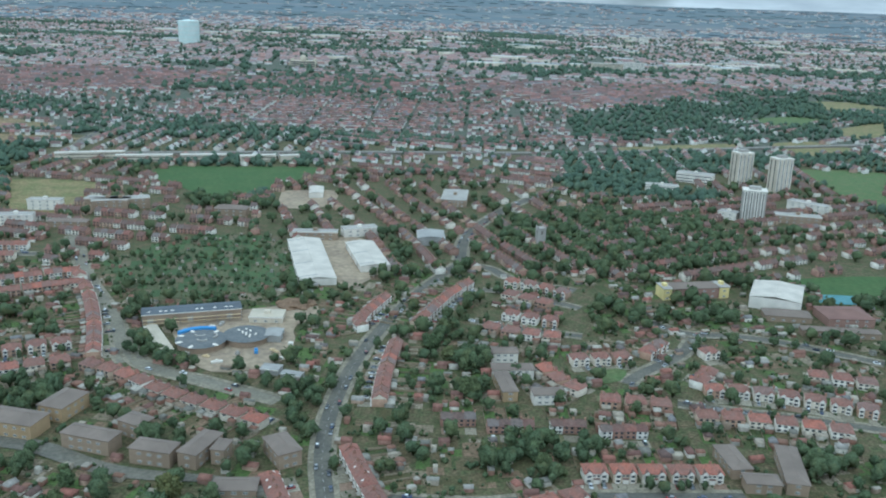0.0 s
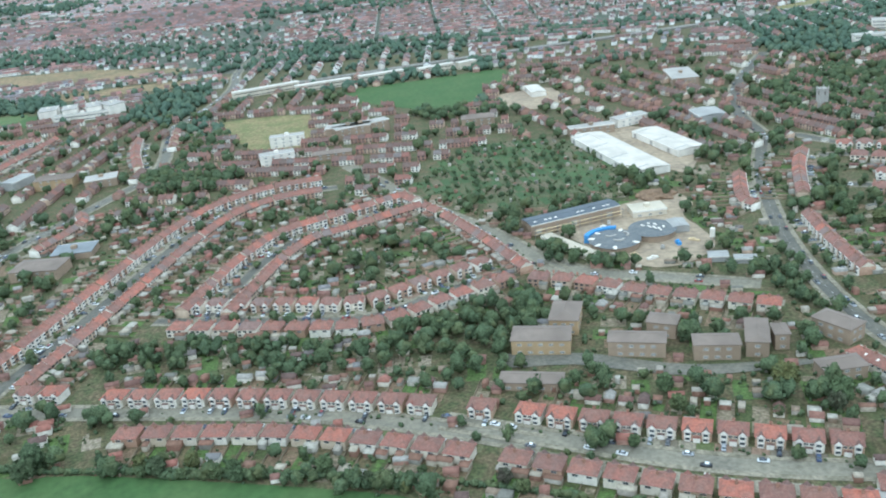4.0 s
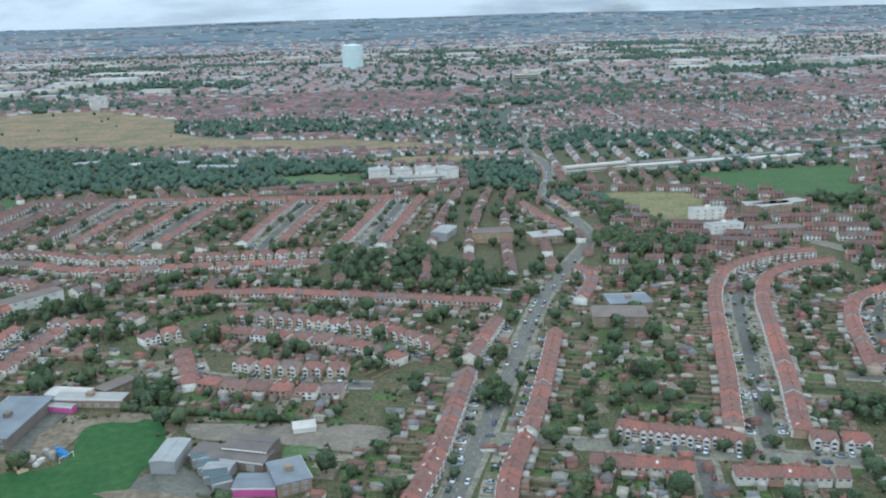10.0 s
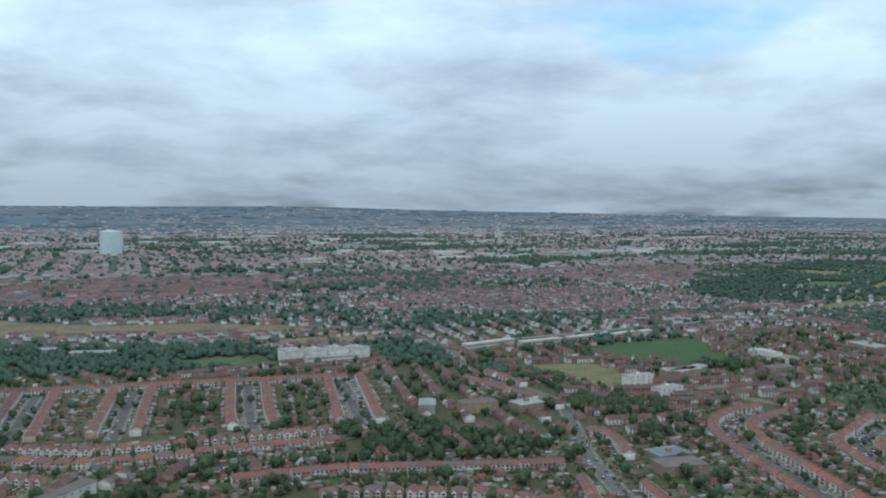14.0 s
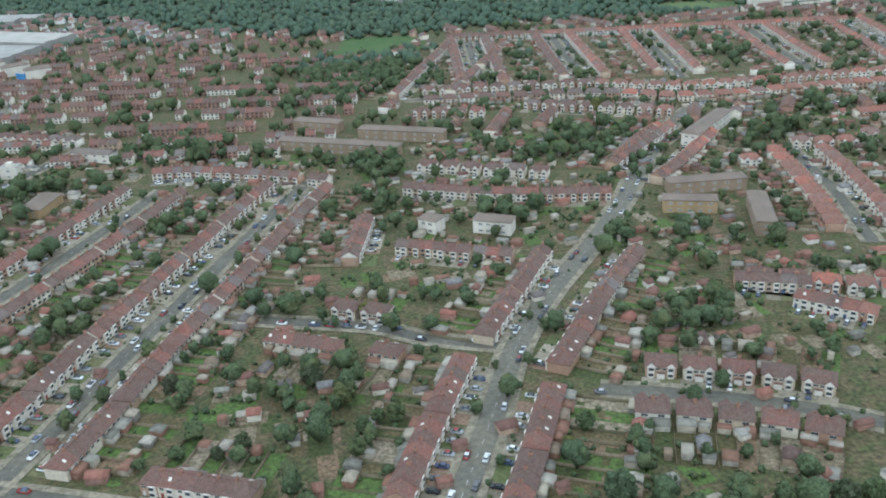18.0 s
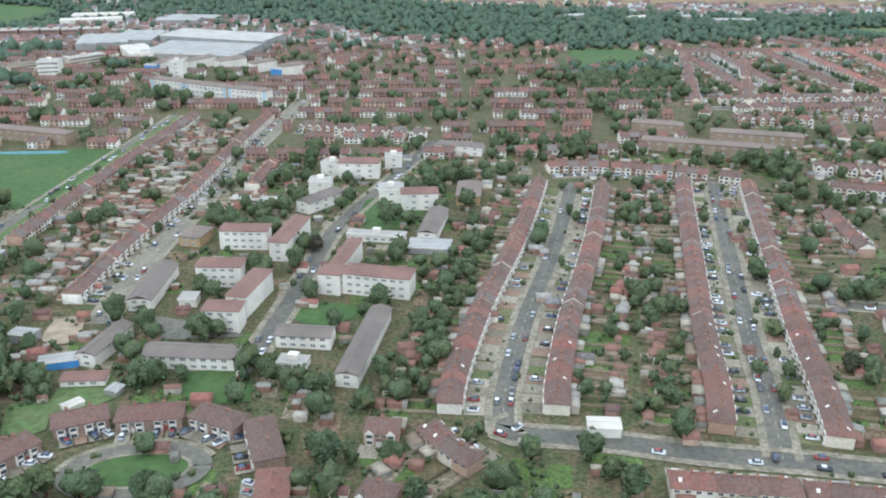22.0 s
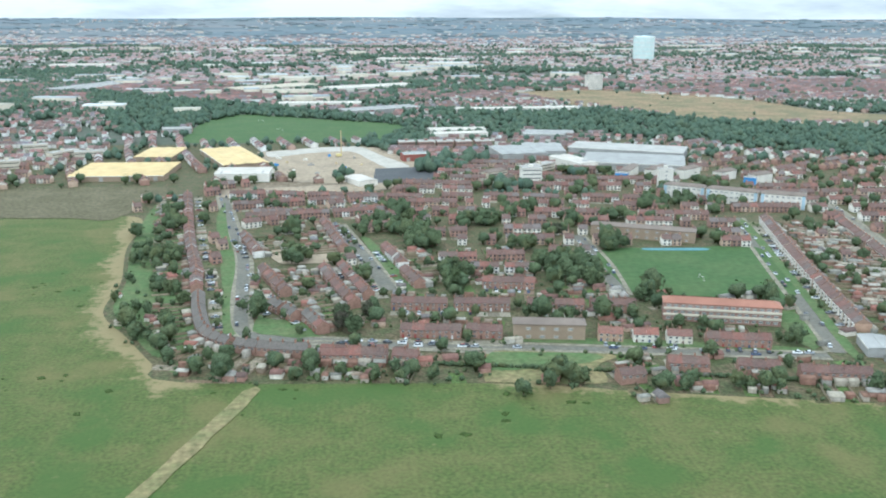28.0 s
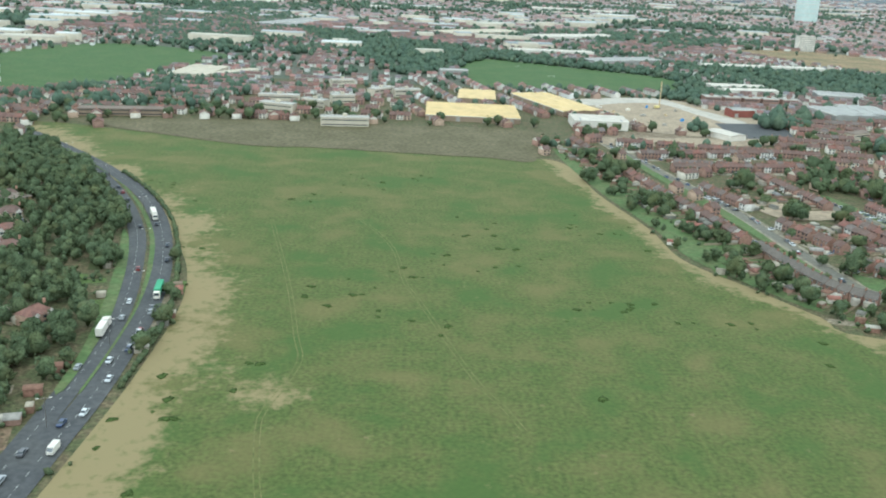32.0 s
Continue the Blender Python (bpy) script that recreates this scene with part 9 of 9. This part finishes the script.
def lorry(x, y, z, t, col):
    ob = new("lorry", Shape().box(-6.5, 5.0, -1.25, 1.25, 1.0, 3.9, 0, bottom=True).mesh("lorry", [col]))
    ob.matrix_basis = pose(x, y, z, 0, 0, math.degrees(t))
    tagged(ob, "long box lorry driving on the dual carriageway", "lorry")
    part("cab", Shape().box(5.4, 7.6, -1.2, 1.2, 0.6, 3.2, 0, bottom=True), "cover_white", ob)
    part("windscreen", Shape().box(7.6, 7.63, -1.05, 1.05, 1.9, 2.9, 0, bottom=True), "glass", ob)
    part("chassis", Shape().box(-6.3, 7.0, -0.5, 0.5, 0.55, 0.98, 0, bottom=True), "rubber", ob)
    for u in (-5.5, -4.2, 3.0, 6.4):
        for v in (-1.05, 1.05):
            part("wheel", WHEEL_MESH, "", ob, m=pose(u, v, 0.5) @ Matrix.Diagonal((1.55, 1.4, 1.55, 1)))


def lane(x, y):
    """The nearest lane of the dual carriageway: x, y and bearing."""
    best = None
    for k, line in enumerate(DUAL):
        for (ax, ay), (bx, by) in zip(line, line[1:]):
            d = math.hypot(x - ax, y - ay)
            if best is None or d < best[0]:
                t = math.atan2(by - ay, bx - ax)
                side = 2.0 if -math.sin(t) * (x - ax) + math.cos(t) * (y - ay) > 0 else -2.0
                u = math.cos(t) * (x - ax) + math.sin(t) * (y - ay)
                best = (d, ax + u * math.cos(t) - side * math.sin(t), ay + u * math.sin(t) + side * math.cos(t), t + math.pi * k)
    return best[1:]


# >>> traffic
for x_, y_ in [(-2093, 384), (-2092, 398), (-2088, 415), (-2086, 422), (-2098, 453), (-2085, 445), (-2088, 459), (-2087, 470), (-2084, 469), (-2085, 484), (-2088, 485), (-2097, 497), (-2099, 514), (-2090, 503), (-2088, 508), (-2107, 553), (-2099, 566), (-2105, 587), (-2120, 620), (-2126, 616), (-2127, 637), (-2143, 668), (-2152, 683), (-2159, 694), (-2180, 724)]:
    a_, b_, c_ = lane(x_, y_)
    car(a_, b_, 0.3, c_)
for x_, y_ in [(-2088, 400)]:
    a_, b_, c_ = lane(x_, y_)
    car(a_, b_, 0.3, c_, van=True)
a_, b_, c_ = lane(-2100, 484)
lorry(a_, b_, 0.3, c_, "cover_white")
a_, b_, c_ = lane(-2122, 636)
lorry(a_, b_, 0.3, c_, "cover_white")
a_, b_, c_ = lane(-2089, 525)
lorry(a_, b_, 0.3, c_, "cover_green")
# <<< traffic


def blob_tree(seed=3):
    """A far crown: one uneven mass of leaves."""
    rng = np.random.default_rng(seed)
    v, f = lump(rng, 1, 0.46, 1.0, 4.4 * seed)
    return Shape().add([(x, y, z + 0.46) for x, y, z in v], f, 0)


def backland():
    """Gardens, sheds, bushes and trees on the land left between the rows."""
    rng = np.random.default_rng(17)
    for x in np.arange(-2300, 620, 8.5):
        for y in np.arange(230, 660, 8.5):
            px, py = x + rng.uniform(-3, 3), y + rng.uniform(-3, 3)
            o = occupied([px], [py])[0]
            if o == 1 and rng.random() < 0.1:
                GARAGES.append((px, py, 0, 0.25 * math.sin(px / 90), rng.uniform(3, 6.5), rng.uniform(3, 5), rng.uniform(0.8, 1.2)))
            elif o == 1 and rng.random() < 0.45:
                BUSHES.append((px, py, rng.uniform(0.8, 2.2)))
                if rng.random() < 0.3:
                    TREES.append((px, py, rng.uniform(4, 8), 0))
            if o != 0:
                continue
            if rng.random() < 0.75:
                PLOTS.append((px, py, 0.012 + 0.006 * rng.random(), 0.25 * math.sin(px / 90) + (1.57 if rng.random() < 0.3 else 0), rng.uniform(5, 9), rng.uniform(8, 15), 1))
            if rng.random() < 0.12:
                GARAGES.append((px + 3, py, 0, 0.25 * math.sin(px / 90), rng.uniform(4, 7), rng.uniform(3.5, 5), rng.uniform(0.9, 1.3)))
            for _ in range(rng.poisson(2.0)):
                BUSHES.append((px + rng.uniform(-4, 4), py + rng.uniform(-4, 4), rng.uniform(0.8, 2.2)))
            if rng.random() < 0.34:
                SHEDS.append((px, py, 0, 0.25 * math.sin(px / 90), rng.uniform(2, 6), rng.uniform(2, 4), rng.uniform(0.9, 1.3)))
            if rng.random() < 0.1 + 1.5 * noise.noise((px / 34, py / 34, 5.0)):
                TREES.append((px, py, rng.uniform(6.5, 13.5), 1))


backland()


def join_rest():
    far = np.array(FAR_HOUSES)
    mid = far[far[:, 1] < 1050]
    scatter("near_district_houses", mid_house(6.2, 8, 5.2, 8.1), ["district_wall_many", "roof_tile_many", "white_paint", "glass", "chimney_brick"], [(x, y, z, t, 1, 1, LOW) for x, y, z, t in mid], "streets of small houses with red-brown roofs", "houses")
    scatter("far_houses", small_house(), ["pale_wall_many", "mixed_roof_many"], [(x, y, z, t, 1 if y < 1700 else 3, 1, LOW) for x, y, z, t in far[(far[:, 1] >= 1050) & (far[:, 1] < 2100)]], "far rows of small houses with grey and brown roofs", "houses")
    scatter("far_houses", small_house(), ["pale_wall_many", "hazed_roof_many"], [(x, y, z, t, 3, 1, LOW) for x, y, z, t in far[far[:, 1] >= 2100]], "far rows of small houses with grey and brown roofs", "houses")
    scatter("distant_roofs", small_house(), ["pale_wall_many", "hazed_roof_many"], FAR_BLOCKS, "distant roofs of the city up to the hills", "houses")
    sh = Shape().box(-0.5, 0.5, -0.5, 0.5, 0, 8, 0)
    sh.gable(-0.505, 0.505, -0.505, 0.505, 8.1, 9.2, 1, thick=0.1)
    scatter("far_halls", sh, ["cover_beige", "hall_roof_many"], FAR_SHEDS, "far industrial halls with pale metal roofs", "halls")
    quad = Shape().add([(-0.5, -0.5, 0), (0.5, -0.5, 0), (0.5, 0.5, 0), (-0.5, 0.5, 0)], [(0, 1, 2, 3)])
    scatter("garden_plots", quad, ["plot"], PLOTS, "back garden plots of lawn, soil and paving", "gardens")
    scatter("allotment_beds", quad, ["allotment"], BEDS, "overgrown beds of the allotment gardens", "beds")
    scatter("front_yards", quad, ["forecourt"], FORE, "paved front yards before the houses", "yards")
    scatter("garden_fences", Shape().box(-0.04, 0.04, -0.5, 0.5, 0, 1.3), ["fence"], FENCES, "wooden fences between back gardens", "fences")
    hut = Shape().box(-0.5, 0.5, -0.5, 0.5, 0, 2.0)
    hut.gable(-0.54, 0.54, -0.54, 0.54, 2.1, 2.6, 0, thick=0.1)
    scatter("garden_sheds", hut, ["shed"], SHEDS, "sheds and low extensions in back gardens", "sheds")
    garage = Shape().box(-0.5, 0.5, -0.5, 0.5, 0, 2.2, 0)
    garage.gable(-0.54, 0.54, -0.56, 0.56, 2.2, 3.5, 1, thick=0.1)
    scatter("garden_garages", garage, ["district_wall_many", "garage_roof_many"], GARAGES, "brick garages and garden rooms with tiled roofs", "garages")
    cars = sorted(CARS, key=lambda c: (not c[4], c[1]))
    for x, y, z, t, near in cars[:70]:
        car(x, y, z, t, van=(int(x * 13) % 17 == 0))
    b = Shape()
    b.box(-2.1, 2.1, -0.85, 0.85, 0.25, 0.85)
    b.add([(-1.5, -0.8, 0.85), (1.2, -0.8, 0.85), (1.2, 0.8, 0.85), (-1.5, 0.8, 0.85), (-1.1, -0.66, 1.42), (0.45, -0.66, 1.42), (0.45, 0.66, 1.42), (-1.1, 0.66, 1.42)], [(0, 1, 5, 4), (1, 2, 6, 5), (2, 3, 7, 6), (3, 0, 4, 7)], 1)
    b.add([(-1.1, -0.66, 1.43), (0.45, -0.66, 1.43), (0.45, 0.66, 1.43), (-1.1, 0.66, 1.43)], [(0, 1, 2, 3)], 0)
    scatter("parked_cars", b, ["car_many", "glass"], [(x, y, z, t, 1, 1, 1) for x, y, z, t, n in cars[70:]], "cars parked along streets and in front yards", "cars")
    scatter("bushes", tree_shape(3, 1, 1, False, leaves=4), ["leaf_many"], [(x, y, -0.6 * h, x, h * 2, h * 2, h * 2) for x, y, h in BUSHES], "garden bushes and shrubs", "bushes")
    scatter("meadow_tufts", tree_shape(3, 4, 1, False), ["tuft"], TUFTS, "low dark tufts in the meadow", "tufts")
    own = sorted(TREES, key=lambda t: (t[3] != 2, t[1]))
    pick = own[::max(1, len(own) // 260)][:300] if len(own) < 900 else [t for i, t in enumerate(own[:870]) if i % 3 == 0]
    chosen = set(id(t) for t in pick)
    for i, (x, y, h, n) in enumerate(pick):
        tree(x, y, h, i)
    rest = [t for t in own if id(t) not in chosen]
    for k in range(5):
        scatter("woodland_trees", tree_shape(4 + k, 4, 1, leaves=44), ["leaf_many", "bark"], [(x, y, 0, x, h * (0.66 + 0.42 * ((x * 7.3) % 1)), h * (0.66 + 0.42 * ((y * 5.1) % 1)), h * (0.75 + 0.3 * ((x * 3.7) % 1))) for x, y, h, n in rest[k::5] if y < 700], "leafy green trees of woods and gardens", "trees")
    def shaped(x, y, h):
        return (x, y, 0, x, h * (0.75 + 0.5 * ((x * 7.3) % 1)), h * (0.75 + 0.5 * ((y * 5.1) % 1)), h * (0.75 + 0.45 * ((x * 3.7) % 1)))

    far_rest = [t for t in rest if t[1] >= 700]
    for k in range(3):
        scatter("far_woodland", tree_shape(31 + k, 2, 1, False, leaves=16), ["leaf_many"], [shaped(x, y, h) for x, y, h, n in far_rest[k::3] if y < 860], "dense leafy trees of the far woods", "trees")
        scatter("far_woodland", blob_tree(3 + k), ["leaf_hazed"], [shaped(x, y, h) for x, y, h, n in far_rest[k::3] if y >= 860], "dense leafy trees of the far woods", "trees")
    tf = [(x, y, z, x, h, h, h) if y < 4200 else (x, y, z - 1, 0.2 * math.sin(x), h * 2.6, h * 0.8, h * 0.3) for x, y, z, h in FAR_TREES]
    near_t = [r for r in tf if r[1] < 1000]
    scatter("district_trees", tree_shape(14, 2, 1, leaves=14), ["leaf_many", "bark"], near_t, "leafy trees between the houses", "trees")
    scatter("far_trees", blob_tree(), ["leaf_hazed"], [r for r in tf if 1000 <= r[1] < 4200], "far leafy trees between houses", "trees")
    # these woods take the backdrop's material and the haze in its colour
    scatter("distant_woods", blob_tree(), ["hazed_country"], [r for r in tf if r[1] >= 4200], "low woods of the far country, tinted blue-green for haze", "trees")


material("hall_roof_many", [(0.5, 0.52, 0.52), (0.36, 0.38, 0.39), (0.6, 0.6, 0.58), (0.3, 0.32, 0.33), (0.48, 0.44, 0.36), (0.4, 0.41, 0.41)], by="island!", rough=0.6)
material("garage_roof_many", BROWN_TILE[:3] + RED_TILE[:4] + [(0.2, 0.19, 0.185), (0.15, 0.13, 0.12), (0.3, 0.28, 0.25)], by="island!", grain=0.22, size=1.5)
material("tuft", [(0.06, 0.085, 0.026)], grain=0.4, size=1.2, rough=0.95, spec=0.05)
join_rest()

# ---- to the model's scale ----
for ob_ in list(scene.objects):
    if ob_.parent is None and ob_.type == "MESH":
        ob_.matrix_basis = Matrix.Scale(K, 4) @ ob_.matrix_basis
